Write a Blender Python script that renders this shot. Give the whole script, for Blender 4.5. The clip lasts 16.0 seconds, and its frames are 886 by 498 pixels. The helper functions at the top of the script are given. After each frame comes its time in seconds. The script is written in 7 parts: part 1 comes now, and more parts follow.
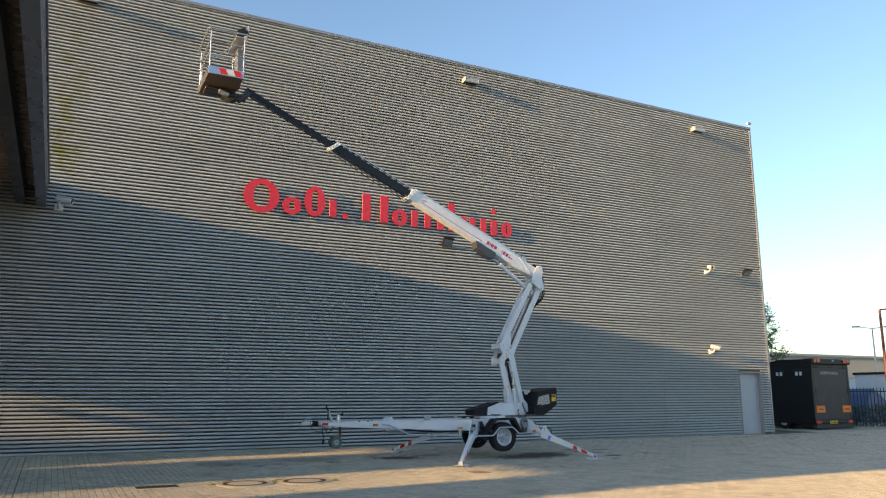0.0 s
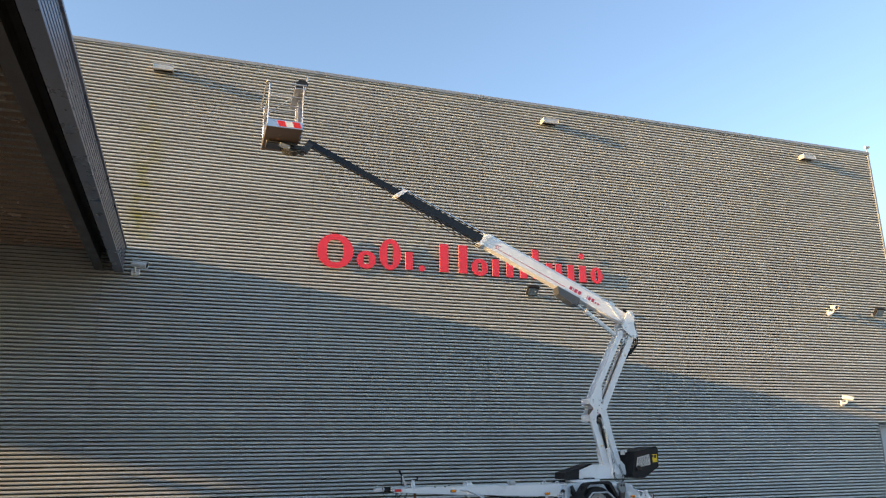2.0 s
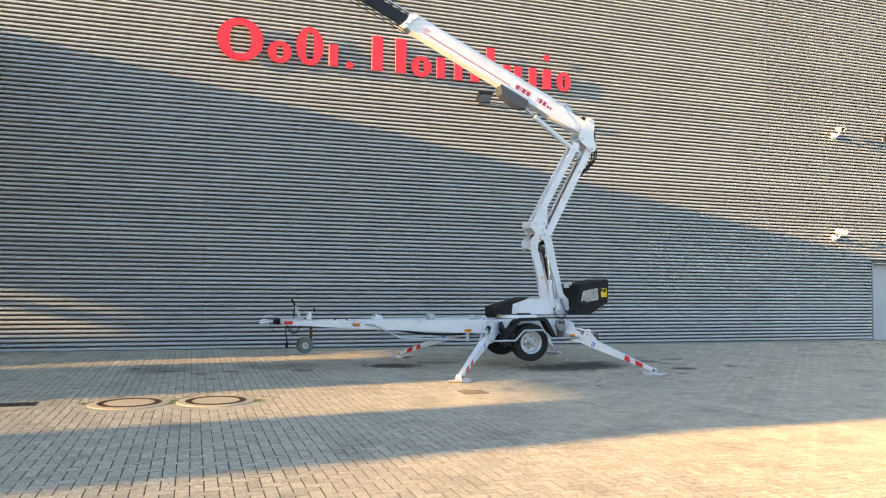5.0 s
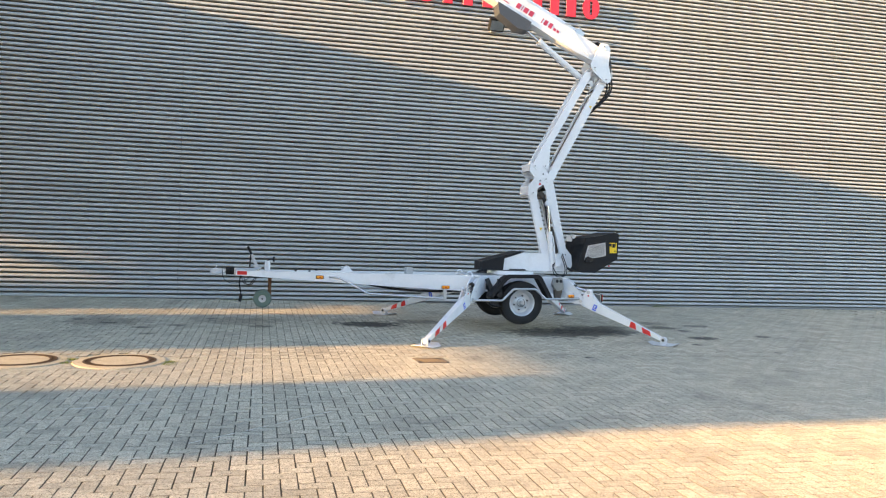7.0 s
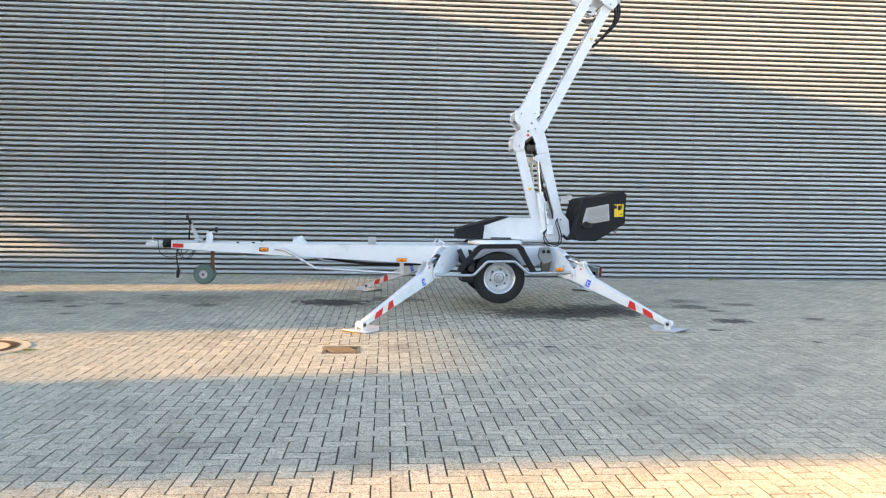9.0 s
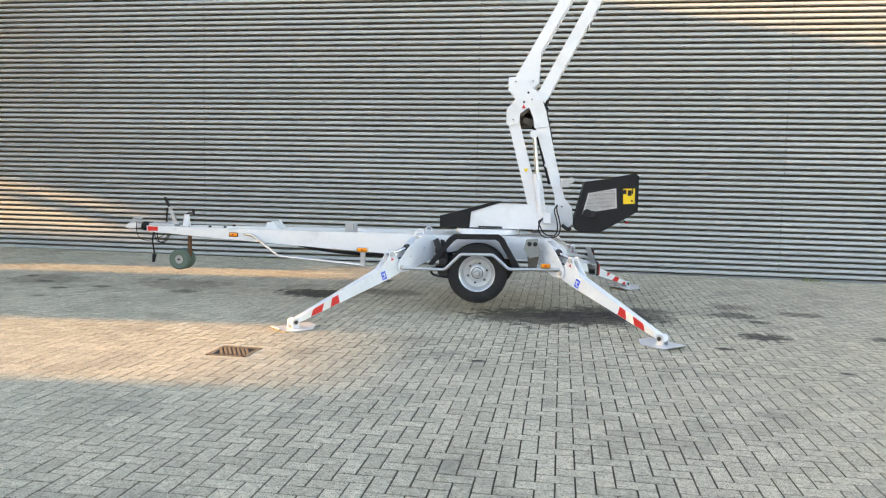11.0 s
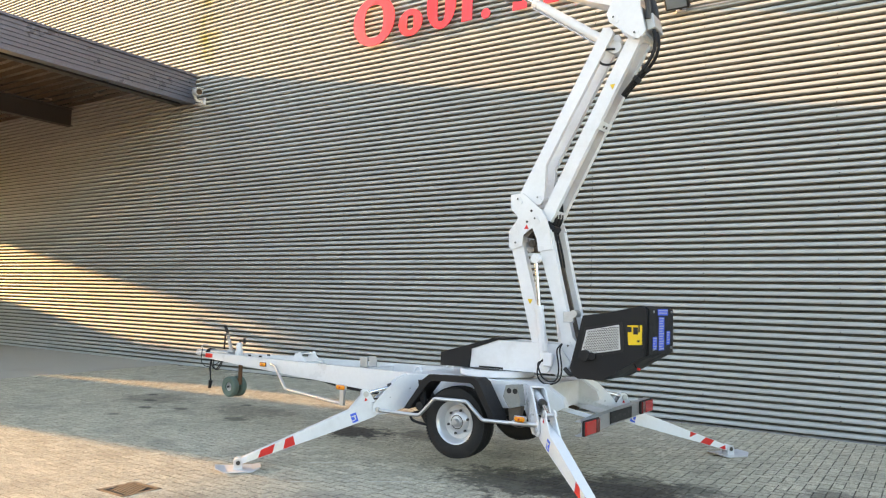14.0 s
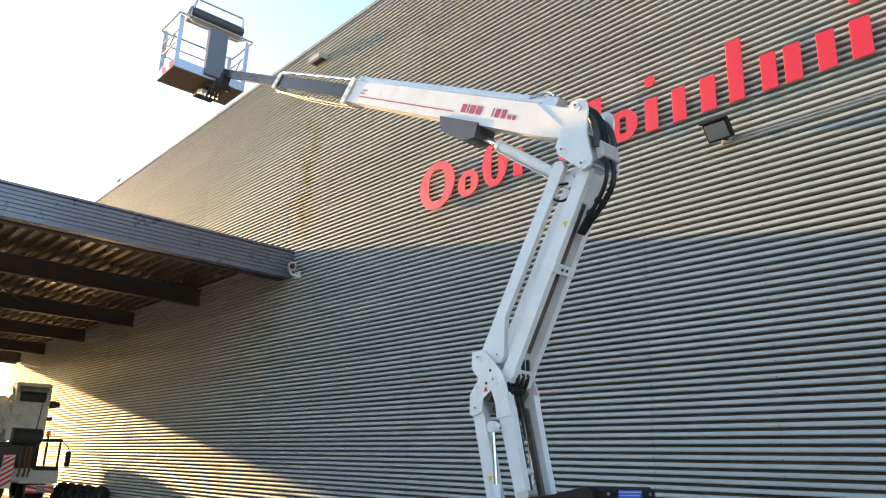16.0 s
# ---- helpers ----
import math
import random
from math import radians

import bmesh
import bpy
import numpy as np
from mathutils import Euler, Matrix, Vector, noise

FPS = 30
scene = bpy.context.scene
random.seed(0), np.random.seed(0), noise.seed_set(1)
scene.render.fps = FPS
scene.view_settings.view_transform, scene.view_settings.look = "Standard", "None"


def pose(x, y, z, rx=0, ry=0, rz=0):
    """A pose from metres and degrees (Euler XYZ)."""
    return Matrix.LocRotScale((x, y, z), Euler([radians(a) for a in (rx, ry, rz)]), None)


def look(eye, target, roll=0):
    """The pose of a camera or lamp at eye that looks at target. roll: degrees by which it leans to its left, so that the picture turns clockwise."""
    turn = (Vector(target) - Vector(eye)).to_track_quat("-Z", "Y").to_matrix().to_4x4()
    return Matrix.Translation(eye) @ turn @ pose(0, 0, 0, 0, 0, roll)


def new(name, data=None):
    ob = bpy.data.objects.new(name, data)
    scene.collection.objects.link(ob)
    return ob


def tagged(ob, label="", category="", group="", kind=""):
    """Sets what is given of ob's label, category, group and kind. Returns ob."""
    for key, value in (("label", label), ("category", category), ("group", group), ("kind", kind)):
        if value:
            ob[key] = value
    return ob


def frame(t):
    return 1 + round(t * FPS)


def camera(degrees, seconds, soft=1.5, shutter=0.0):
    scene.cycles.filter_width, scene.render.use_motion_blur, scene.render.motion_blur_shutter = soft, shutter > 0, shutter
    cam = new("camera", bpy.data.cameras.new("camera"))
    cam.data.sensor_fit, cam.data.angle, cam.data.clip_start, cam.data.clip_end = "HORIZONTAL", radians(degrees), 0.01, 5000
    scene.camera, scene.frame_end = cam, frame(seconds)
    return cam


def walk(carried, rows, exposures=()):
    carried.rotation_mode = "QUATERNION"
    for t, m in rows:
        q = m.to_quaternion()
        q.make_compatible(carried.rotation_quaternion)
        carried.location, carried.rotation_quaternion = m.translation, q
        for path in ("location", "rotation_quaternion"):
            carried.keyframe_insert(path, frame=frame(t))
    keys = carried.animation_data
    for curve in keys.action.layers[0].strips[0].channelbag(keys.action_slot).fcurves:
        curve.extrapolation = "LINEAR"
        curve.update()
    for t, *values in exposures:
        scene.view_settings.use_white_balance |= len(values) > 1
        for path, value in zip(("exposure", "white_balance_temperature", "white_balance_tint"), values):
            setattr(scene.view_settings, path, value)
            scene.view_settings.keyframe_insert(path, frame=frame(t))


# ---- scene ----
cam = camera(61.3, 16.0, soft=1.15)

PATH = [
    (0, (-0.221, -19.582, 1.478), (0.676, -17.836, 1.859), -0.0),
    (0.5, (-0.123, -19.493, 1.489), (0.741, -17.731, 1.873), -0.2),
    (1, (0.154, -19.375, 1.488), (0.955, -17.591, 1.906), -0.5),
    (1.5, (0.542, -19.116, 1.447), (1.248, -17.31, 1.936), -0.7),
    (2, (0.969, -18.833, 1.44), (1.585, -17.009, 1.98), -0.8),
    (2.5, (1.409, -18.566, 1.467), (1.963, -16.723, 2.011), -0.7),
    (3, (1.831, -18.17, 1.464), (2.37, -16.314, 1.978), -0.5),
    (3.5, (2.265, -17.765, 1.512), (2.837, -15.9, 1.95), -0.5),
    (4, (2.601, -17.271, 1.481), (3.226, -15.399, 1.805), -0.4),
    (4.5, (3.017, -16.862, 1.477), (3.664, -14.98, 1.68), -0.1),
    (5, (3.482, -16.425, 1.466), (4.115, -14.531, 1.567), 0.6),
    (5.2, (3.653, -16.242, 1.47), (4.273, -14.342, 1.54), 0.9),
    (7.3, (5.607, -14.951, 1.453), (6.04, -12.999, 1.412), 2.0),
    (7.5, (5.862, -14.768, 1.438), (6.266, -12.81, 1.387), 2.0),
    (8, (6.447, -14.499, 1.442), (6.777, -12.528, 1.364), 1.7),
    (8.5, (7.054, -14.169, 1.437), (7.302, -12.187, 1.336), 1.3),
    (9, (7.661, -13.849, 1.429), (7.814, -11.859, 1.311), 0.9),
    (9.5, (8.262, -13.533, 1.421), (8.317, -11.537, 1.296), 0.9),
    (10, (8.781, -13.235, 1.471), (8.751, -11.24, 1.327), 0.9),
    (10.2, (9.026, -13.108, 1.48), (8.948, -11.116, 1.33), 0.9),
    (12.3, (11.37, -11.715, 1.466), (10.682, -9.849, 1.256), 1.8),
    (12.5, (11.566, -11.594, 1.492), (10.828, -9.747, 1.285), 1.8),
    (13, (12.018, -11.214, 1.486), (11.154, -9.416, 1.344), 1.9),
    (13.5, (12.47, -10.831, 1.56), (11.483, -9.092, 1.532), 1.8),
    (14, (12.857, -10.417, 1.609), (11.75, -8.758, 1.754), 1.7),
    (14.5, (13.197, -9.965, 1.748), (11.994, -8.395, 2.041), 1.0),
    (15, (13.541, -9.552, 1.801), (12.254, -8.081, 2.228), 0.9),
    (15.5, (13.778, -9.008, 1.736), (12.418, -7.647, 2.281), 1.6),
    (16, (14.022, -8.477, 1.709), (12.584, -7.208, 2.276), 1.9),
]
EXPOSURES = [(0, 1.36, 6480, 12), (2.5, 1.74, 6780, 15), (3.5, 1.86, 6800, 15), (4.5, 2.15, 6920, 15), (5, 2.25, 6980, 15), (7.5, 2.52, 7250, 18), (10, 2.90, 7900, 19),
             (12.5, 2.90, 9250, 22), (13.5, 2.88, 9050, 21), (14, 2.80, 8500, 19), (15, 2.14, 7200, 16), (16, 2.04, 6950, 14)]
walk(cam, [(t, look(eye, target, roll)) for t, eye, target, roll in PATH], EXPOSURES)

# ---------------------------------------------------------------- light
SUN = Vector((-1.0, -0.1, 0.178)).normalized()
world = bpy.data.worlds.new("sky")
scene.world = world
world.use_nodes = True
wn = world.node_tree
wn.nodes.clear()
sky = wn.nodes.new("ShaderNodeTexSky")
sky.sky_type = "NISHITA"
sky.sun_disc = False
sky.sun_elevation = radians(10.0)
sky.sun_rotation = radians(264.3)
sky.air_density, sky.dust_density, sky.ozone_density = 1.0, 0.8, 1.9
bg = wn.nodes.new("ShaderNodeBackground")
bg.inputs["Strength"].default_value = 0.135
wout = wn.nodes.new("ShaderNodeOutputWorld")
wn.links.new(sky.outputs[0], bg.inputs[0])
wn.links.new(bg.outputs[0], wout.inputs[0])

sun_data = bpy.data.lights.new("sun", "SUN")
sun_data.energy, sun_data.angle, sun_data.color = 3.55, radians(0.6), (1.0, 0.655, 0.285)
sun = new("sun", sun_data)
sun.matrix_world = look(SUN * 60, (0, 0, 0))


# ---------------------------------------------------------------- materials
def node(nt, kind, **values):
    n = nt.nodes.new(kind)
    for key, value in values.items():
        n.inputs[key].default_value = value
    return n


def mat(name, color, rough=0.5, metal=0.0, vary=0.12, scale=3.0, fine=60.0, bump=0.05, island=0.0, dirt=None,
        dirt_amount=0.0, dirt_scale=1.2, coat=0.0, piece=0.0, stretch=(1, 1, 1), stains_and_shade=(), streak=None, pits=0.0):
    """A principled material with broad and fine variation, optional dirt patches and a little relief."""
    m = bpy.data.materials.new(name)
    m.use_nodes = True
    nt = m.node_tree
    b = nt.nodes["Principled BSDF"]
    link = nt.links.new
    mp = nt.nodes.new("ShaderNodeMapping")
    mp.inputs["Scale"].default_value = stretch
    geo = nt.nodes.new("ShaderNodeNewGeometry")
    link(geo.outputs["Position"], mp.inputs[0])
    broad = node(nt, "ShaderNodeTexNoise", Scale=scale, Detail=5.0, Roughness=0.6)
    grain = node(nt, "ShaderNodeTexNoise", Scale=fine, Detail=3.0, Roughness=0.6)
    link(mp.outputs[0], broad.inputs["Vector"])
    link(mp.outputs[0], grain.inputs["Vector"])
    add = nt.nodes.new("ShaderNodeMath")
    add.operation = "MULTIPLY_ADD"
    add.inputs[1].default_value = 0.5
    link(grain.outputs["Fac"], add.inputs[0])
    half = nt.nodes.new("ShaderNodeMath")
    half.operation = "MULTIPLY"
    half.inputs[1].default_value = 0.5
    link(broad.outputs["Fac"], half.inputs[0])
    link(half.outputs[0], add.inputs[2])
    span = nt.nodes.new("ShaderNodeMapRange")
    span.inputs["From Min"].default_value, span.inputs["From Max"].default_value = 0.3, 0.7
    span.inputs["To Min"].default_value, span.inputs["To Max"].default_value = 1 - vary, 1 + vary
    link(add.outputs[0], span.inputs["Value"])
    value = span.outputs[0]
    if island or piece:
        src = geo.outputs["Random Per Island"] if island else nt.nodes.new("ShaderNodeObjectInfo").outputs["Random"]
        r = nt.nodes.new("ShaderNodeMapRange")
        r.inputs["To Min"].default_value, r.inputs["To Max"].default_value = 1 - (island or piece), 1 + (island or piece)
        link(src, r.inputs["Value"])
        mul = nt.nodes.new("ShaderNodeMath")
        mul.operation = "MULTIPLY"
        link(value, mul.inputs[0])
        link(r.outputs[0], mul.inputs[1])
        value = mul.outputs[0]
    if pits:
        # small open pores of cast concrete
        pore = node(nt, "ShaderNodeTexNoise", Scale=75.0, Detail=3.0, Roughness=0.75)
        link(geo.outputs["Position"], pore.inputs["Vector"])
        r = nt.nodes.new("ShaderNodeMapRange")
        r.inputs["From Min"].default_value, r.inputs["From Max"].default_value = 0.36, 0.47
        r.inputs["To Min"].default_value, r.inputs["To Max"].default_value = 1 - pits, 1.06
        link(pore.outputs["Fac"], r.inputs["Value"])
        mul = nt.nodes.new("ShaderNodeMath")
        mul.operation = "MULTIPLY"
        link(value, mul.inputs[0])
        link(r.outputs[0], mul.inputs[1])
        value = mul.outputs[0]
    tint = nt.nodes.new("ShaderNodeVectorMath")
    tint.operation = "SCALE"
    tint.inputs[0].default_value = color
    link(value, tint.inputs["Scale"])
    out = tint.outputs[0]
    if dirt:
        patch = node(nt, "ShaderNodeTexNoise", Scale=dirt_scale, Detail=6.0, Roughness=0.65)
        link(mp.outputs[0], patch.inputs["Vector"])
        edge = nt.nodes.new("ShaderNodeMapRange")
        edge.inputs["From Min"].default_value, edge.inputs["From Max"].default_value = 0.52, 0.72
        edge.inputs["To Max"].default_value = dirt_amount
        link(patch.outputs["Fac"], edge.inputs["Value"])
        mix = nt.nodes.new("ShaderNodeMix")
        mix.data_type = "RGBA"
        link(edge.outputs[0], mix.inputs["Factor"])
        link(out, mix.inputs[6])
        mix.inputs[7].default_value = (*dirt, 1)
        out = mix.outputs[2]
    # stain and shade spots: (x, y, radius, strength); streak: (x, half width, z low, z high, colour)
    for sx, sy, sr, strength in stains_and_shade:
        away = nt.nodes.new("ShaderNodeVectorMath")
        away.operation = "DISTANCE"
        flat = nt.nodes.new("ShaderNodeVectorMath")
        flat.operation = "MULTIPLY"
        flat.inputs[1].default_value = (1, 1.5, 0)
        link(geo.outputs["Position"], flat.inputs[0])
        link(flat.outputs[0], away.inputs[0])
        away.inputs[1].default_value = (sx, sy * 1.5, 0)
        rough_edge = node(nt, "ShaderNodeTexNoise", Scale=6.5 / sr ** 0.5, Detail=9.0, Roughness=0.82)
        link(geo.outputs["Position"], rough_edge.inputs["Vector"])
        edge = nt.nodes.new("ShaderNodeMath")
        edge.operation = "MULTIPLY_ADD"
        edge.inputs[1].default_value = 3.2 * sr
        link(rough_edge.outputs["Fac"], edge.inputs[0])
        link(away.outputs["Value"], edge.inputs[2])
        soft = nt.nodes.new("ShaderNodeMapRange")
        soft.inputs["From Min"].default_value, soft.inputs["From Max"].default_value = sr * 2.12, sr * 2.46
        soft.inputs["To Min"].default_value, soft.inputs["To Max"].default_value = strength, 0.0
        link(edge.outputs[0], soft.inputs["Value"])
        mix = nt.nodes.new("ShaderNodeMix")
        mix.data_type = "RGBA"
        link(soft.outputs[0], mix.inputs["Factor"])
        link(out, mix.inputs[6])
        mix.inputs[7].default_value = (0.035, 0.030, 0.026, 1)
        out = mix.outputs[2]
    if streak:
        sx, half, z0, z1, colour = streak
        sep = nt.nodes.new("ShaderNodeSeparateXYZ")
        link(geo.outputs["Position"], sep.inputs[0])
        fac = None
        for axis, lo, hi, low, high in (("X", sx - half, sx, 0, 1), ("X", sx, sx + half, 1, 0), ("Z", z0, z0 + 0.25, 0, 1), ("Z", z0 + 0.6, z1, 1, 0.15), ("Z", z1, z1 + 0.2, 1, 0)):
            r = nt.nodes.new("ShaderNodeMapRange")
            r.inputs["From Min"].default_value, r.inputs["From Max"].default_value = lo, hi
            r.inputs["To Min"].default_value, r.inputs["To Max"].default_value = low, high
            link(sep.outputs[axis], r.inputs["Value"])
            if fac is None:
                fac = r.outputs[0]
            else:
                m2 = nt.nodes.new("ShaderNodeMath")
                m2.operation = "MULTIPLY"
                link(fac, m2.inputs[0])
                link(r.outputs[0], m2.inputs[1])
                fac = m2.outputs[0]
        patchy = node(nt, "ShaderNodeTexNoise", Scale=2.5, Detail=4.0, Roughness=0.6)
        link(geo.outputs["Position"], patchy.inputs["Vector"])
        r = nt.nodes.new("ShaderNodeMapRange")
        r.inputs["From Min"].default_value, r.inputs["From Max"].default_value = 0.42, 0.62
        link(patchy.outputs["Fac"], r.inputs["Value"])
        m2 = nt.nodes.new("ShaderNodeMath")
        m2.operation = "MULTIPLY"
        link(fac, m2.inputs[0])
        link(r.outputs[0], m2.inputs[1])
        mix = nt.nodes.new("ShaderNodeMix")
        mix.data_type = "RGBA"
        link(m2.outputs[0], mix.inputs["Factor"])
        link(out, mix.inputs[6])
        mix.inputs[7].default_value = (*colour, 1)
        out = mix.outputs[2]
    link(out, b.inputs["Base Color"])
    b.inputs["Metallic"].default_value = metal
    rr = nt.nodes.new("ShaderNodeMapRange")
    rr.inputs["From Min"].default_value, rr.inputs["From Max"].default_value = 0.3, 0.7
    rr.inputs["To Min"].default_value, rr.inputs["To Max"].default_value = max(0.02, rough * 0.8), min(1, rough * 1.2)
    link(broad.outputs["Fac"], rr.inputs["Value"])
    link(rr.outputs[0], b.inputs["Roughness"])
    b.inputs["Coat Weight"].default_value = coat
    if bump:
        bp = nt.nodes.new("ShaderNodeBump")
        bp.inputs["Strength"].default_value = bump
        bp.inputs["Distance"].default_value = 0.004
        link(grain.outputs["Fac"], bp.inputs["Height"])
        link(bp.outputs[0], b.inputs["Normal"])
    return m


CLAD = mat("grey_coated_steel", (0.525, 0.532, 0.512), 0.50, 0.12, 0.08, 0.6, 4, 0.0, piece=0.06,
           dirt=(0.36, 0.37, 0.31), dirt_amount=0.22, dirt_scale=0.30, stretch=(1, 1, 2), streak=(-0.48, 0.55, 6.5, 11.2, (0.33, 0.31, 0.06)))
TRIM = mat("grey_trim_steel", (0.33, 0.33, 0.33), 0.4, 0.3, 0.08, 2, 30, 0.02)
SCREW = mat("dark_screw", (0.16, 0.16, 0.16), 0.5, 0.4, 0.1)
# dark backing colour stands in for the shade in the cladding grooves
GROOVE_SHADE = mat("groove_shade_backing", (0.20, 0.20, 0.175), 0.9, 0.0, 0.3, 1.5, 30, 0.05)
WALLIN = mat("inner_wall_board", (0.35, 0.35, 0.34), 0.8)
DOOR = mat("grey_door_paint", (0.50, 0.51, 0.52), 0.45, 0.0, 0.06, 2, 40, 0.02)
NAVY = mat("dark_blue_coated_steel", (0.17, 0.18, 0.225), 0.30, 0.45, 0.12, 2, 30, 0.02)
SOFFIT = mat("brown_grey_steel_deck", (0.22, 0.165, 0.125), 0.24, 0.55, 0.25, 1.5, 20, 0.03, dirt=(0.08, 0.065, 0.05), dirt_amount=0.5)
IBEAM = mat("dark_steel_beam", (0.055, 0.05, 0.05), 0.55, 0.1, 0.15)
# the broad spots under the lift hold oil and its contact shade
STAINS_AND_SHADE = ((12.02, -4.80, 0.36, 0.92), (11.53, -5.44, 0.13, 0.97), (11.98, -3.62, 0.40, 0.75), (12.10, -3.03, 0.40, 0.50), (9.75, -4.30, 1.05, 0.80), (10.35, -4.15, 0.95, 0.80), (10.85, -4.10, 0.60, 0.75),
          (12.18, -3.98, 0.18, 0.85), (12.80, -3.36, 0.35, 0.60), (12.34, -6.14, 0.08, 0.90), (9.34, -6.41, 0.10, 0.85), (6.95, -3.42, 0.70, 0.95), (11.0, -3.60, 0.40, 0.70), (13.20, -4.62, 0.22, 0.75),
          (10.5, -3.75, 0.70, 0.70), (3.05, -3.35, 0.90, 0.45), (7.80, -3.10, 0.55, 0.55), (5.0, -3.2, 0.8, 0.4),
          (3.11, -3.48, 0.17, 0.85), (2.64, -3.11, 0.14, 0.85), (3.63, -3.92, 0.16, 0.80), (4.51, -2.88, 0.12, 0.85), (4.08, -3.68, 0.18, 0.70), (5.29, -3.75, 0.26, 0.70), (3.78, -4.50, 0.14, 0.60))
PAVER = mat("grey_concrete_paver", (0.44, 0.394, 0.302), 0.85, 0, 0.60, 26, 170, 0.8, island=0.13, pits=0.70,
            dirt=(0.13, 0.12, 0.10), dirt_amount=0.5, dirt_scale=1.3, stains_and_shade=STAINS_AND_SHADE)
PAVER1 = mat("grey_concrete_paver_single", (0.44, 0.394, 0.302), 0.85, 0, 0.60, 26, 170, 0.8, piece=0.13, pits=0.70,
             dirt=(0.13, 0.12, 0.10), dirt_amount=0.5, dirt_scale=1.3)
# flank colour holds joint dirt and the shade between the pavers
SIDE = mat("dirt_and_shade_flank", (0.16, 0.14, 0.105), 0.95, 0, 0.3, 9, 90, 0.3)
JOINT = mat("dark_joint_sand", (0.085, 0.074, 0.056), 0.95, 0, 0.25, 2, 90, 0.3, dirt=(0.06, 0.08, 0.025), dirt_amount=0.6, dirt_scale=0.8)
CONCRETE = mat("poured_concrete", (0.36, 0.325, 0.28), 0.85, 0, 0.12, 0.4, 40, 0.2, dirt=(0.18, 0.16, 0.14), dirt_amount=0.5, dirt_scale=0.3)
RINGSTONE = mat("sandy_concrete_ring", (0.46, 0.405, 0.30), 0.88, 0, 0.30, 9, 120, 0.4, dirt=(0.20, 0.18, 0.12), dirt_amount=0.4, dirt_scale=4, pits=0.4)
RUSTDARK = mat("dark_rusty_iron", (0.060, 0.036, 0.022), 0.75, 0.2, 0.35, 20, 90, 0.2)
WHITE = mat("white_machine_paint", (0.80, 0.81, 0.82), 0.32, 0, 0.04, 2.5, 25, 0.015, dirt=(0.50, 0.47, 0.42), dirt_amount=0.30, dirt_scale=2.2, coat=0.2)
BLACK = mat("black_textured_plastic", (0.013, 0.013, 0.0145), 0.55, 0, 0.2, 6, 200, 0.12)
RUBBER = mat("black_rubber", (0.022, 0.022, 0.022), 0.75, 0, 0.25, 8, 80, 0.15, dirt=(0.07, 0.06, 0.05), dirt_amount=0.35, dirt_scale=3)
HOSE = mat("black_hose", (0.018, 0.018, 0.02), 0.42, 0, 0.1)
RIM = mat("silver_wheel_paint", (0.62, 0.63, 0.64), 0.35, 0.5, 0.06, 8, 60, 0.03)
ZINC = mat("galvanised_steel", (0.55, 0.56, 0.57), 0.42, 0.85, 0.12, 9, 60, 0.05)
CHROME = mat("chromed_rod", (0.75, 0.76, 0.78), 0.12, 1.0, 0.03, 5, 50, 0.0)
TELE = mat("bare_steel_boom", (0.007, 0.007, 0.009), 0.22, 0.0, 0.10, 4, 40, 0.01, coat=0.1)
GALVCAGE = mat("aluminium_tube", (0.55, 0.54, 0.52), 0.36, 0.7, 0.05, 8, 60, 0.02)
POSTALU = mat("brushed_aluminium_plate", (0.52, 0.53, 0.56), 0.30, 0.95, 0.06, 8, 60, 0.02)
BOXGREY = mat("dark_grey_box_paint", (0.06, 0.065, 0.075), 0.35, 0.1, 0.10, 5, 60, 0.02)
GREASY = mat("brown_greasy_paint", (0.10, 0.078, 0.06), 0.6, 0.0, 0.25, 9, 60, 0.05)
CAGEBLUE = mat("grey_blue_console", (0.16, 0.18, 0.23), 0.45, 0.1, 0.08)
PLYBROWN = mat("brown_platform_underside", (0.20, 0.13, 0.08), 0.7, 0, 0.2, 5, 60, 0.1)
RED = mat("red_acrylic", (0.78, 0.018, 0.035), 0.35, 0, 0.03, 2, 30, 0.0, coat=0.3)
STRIPE = mat("red_reflective_tape", (0.74, 0.022, 0.018), 0.4, 0, 0.10, 12, 80, 0.02)
STRIPEW = mat("white_reflective_tape", (0.78, 0.76, 0.70), 0.4, 0, 0.08, 12, 80, 0.02)
FOOT = mat("zinc_foot_plate", (0.66, 0.67, 0.69), 0.42, 0.35, 0.10, 9, 60, 0.04)
DECAL = mat("dark_red_decal", (0.48, 0.04, 0.09), 0.4, 0, 0.05)
CHOCK = mat("grey_chock_plastic", (0.24, 0.245, 0.235), 0.55, 0.0, 0.15, 10, 60, 0.05)
BLUE = mat("blue_sticker", (0.03, 0.12, 0.72), 0.4, 0, 0.05)
YELLOW = mat("yellow_sticker", (0.85, 0.55, 0.02), 0.4, 0, 0.05)
AMBER = mat("amber_lens", (0.90, 0.28, 0.01), 0.2, 0, 0.08, 60, 300, 0.1, coat=0.4)
LENSDARK = mat("dark_red_lens", (0.16, 0.012, 0.012), 0.2, 0, 0.15, 30, 200, 0.1, coat=0.4)
REDLENS = mat("red_lens", (0.50, 0.016, 0.014), 0.15, 0, 0.08, 60, 300, 0.1, coat=0.4)
GREEN = mat("grey_green_tyre", (0.11, 0.16, 0.13), 0.75, 0, 0.15, 10, 80, 0.1)
RUST = mat("rusty_tube", (0.16, 0.075, 0.035), 0.75, 0.2, 0.35, 20, 90, 0.1)
DARKSTEEL = mat("dark_grease_steel", (0.06, 0.06, 0.06), 0.5, 0.5, 0.3, 12, 90, 0.1)
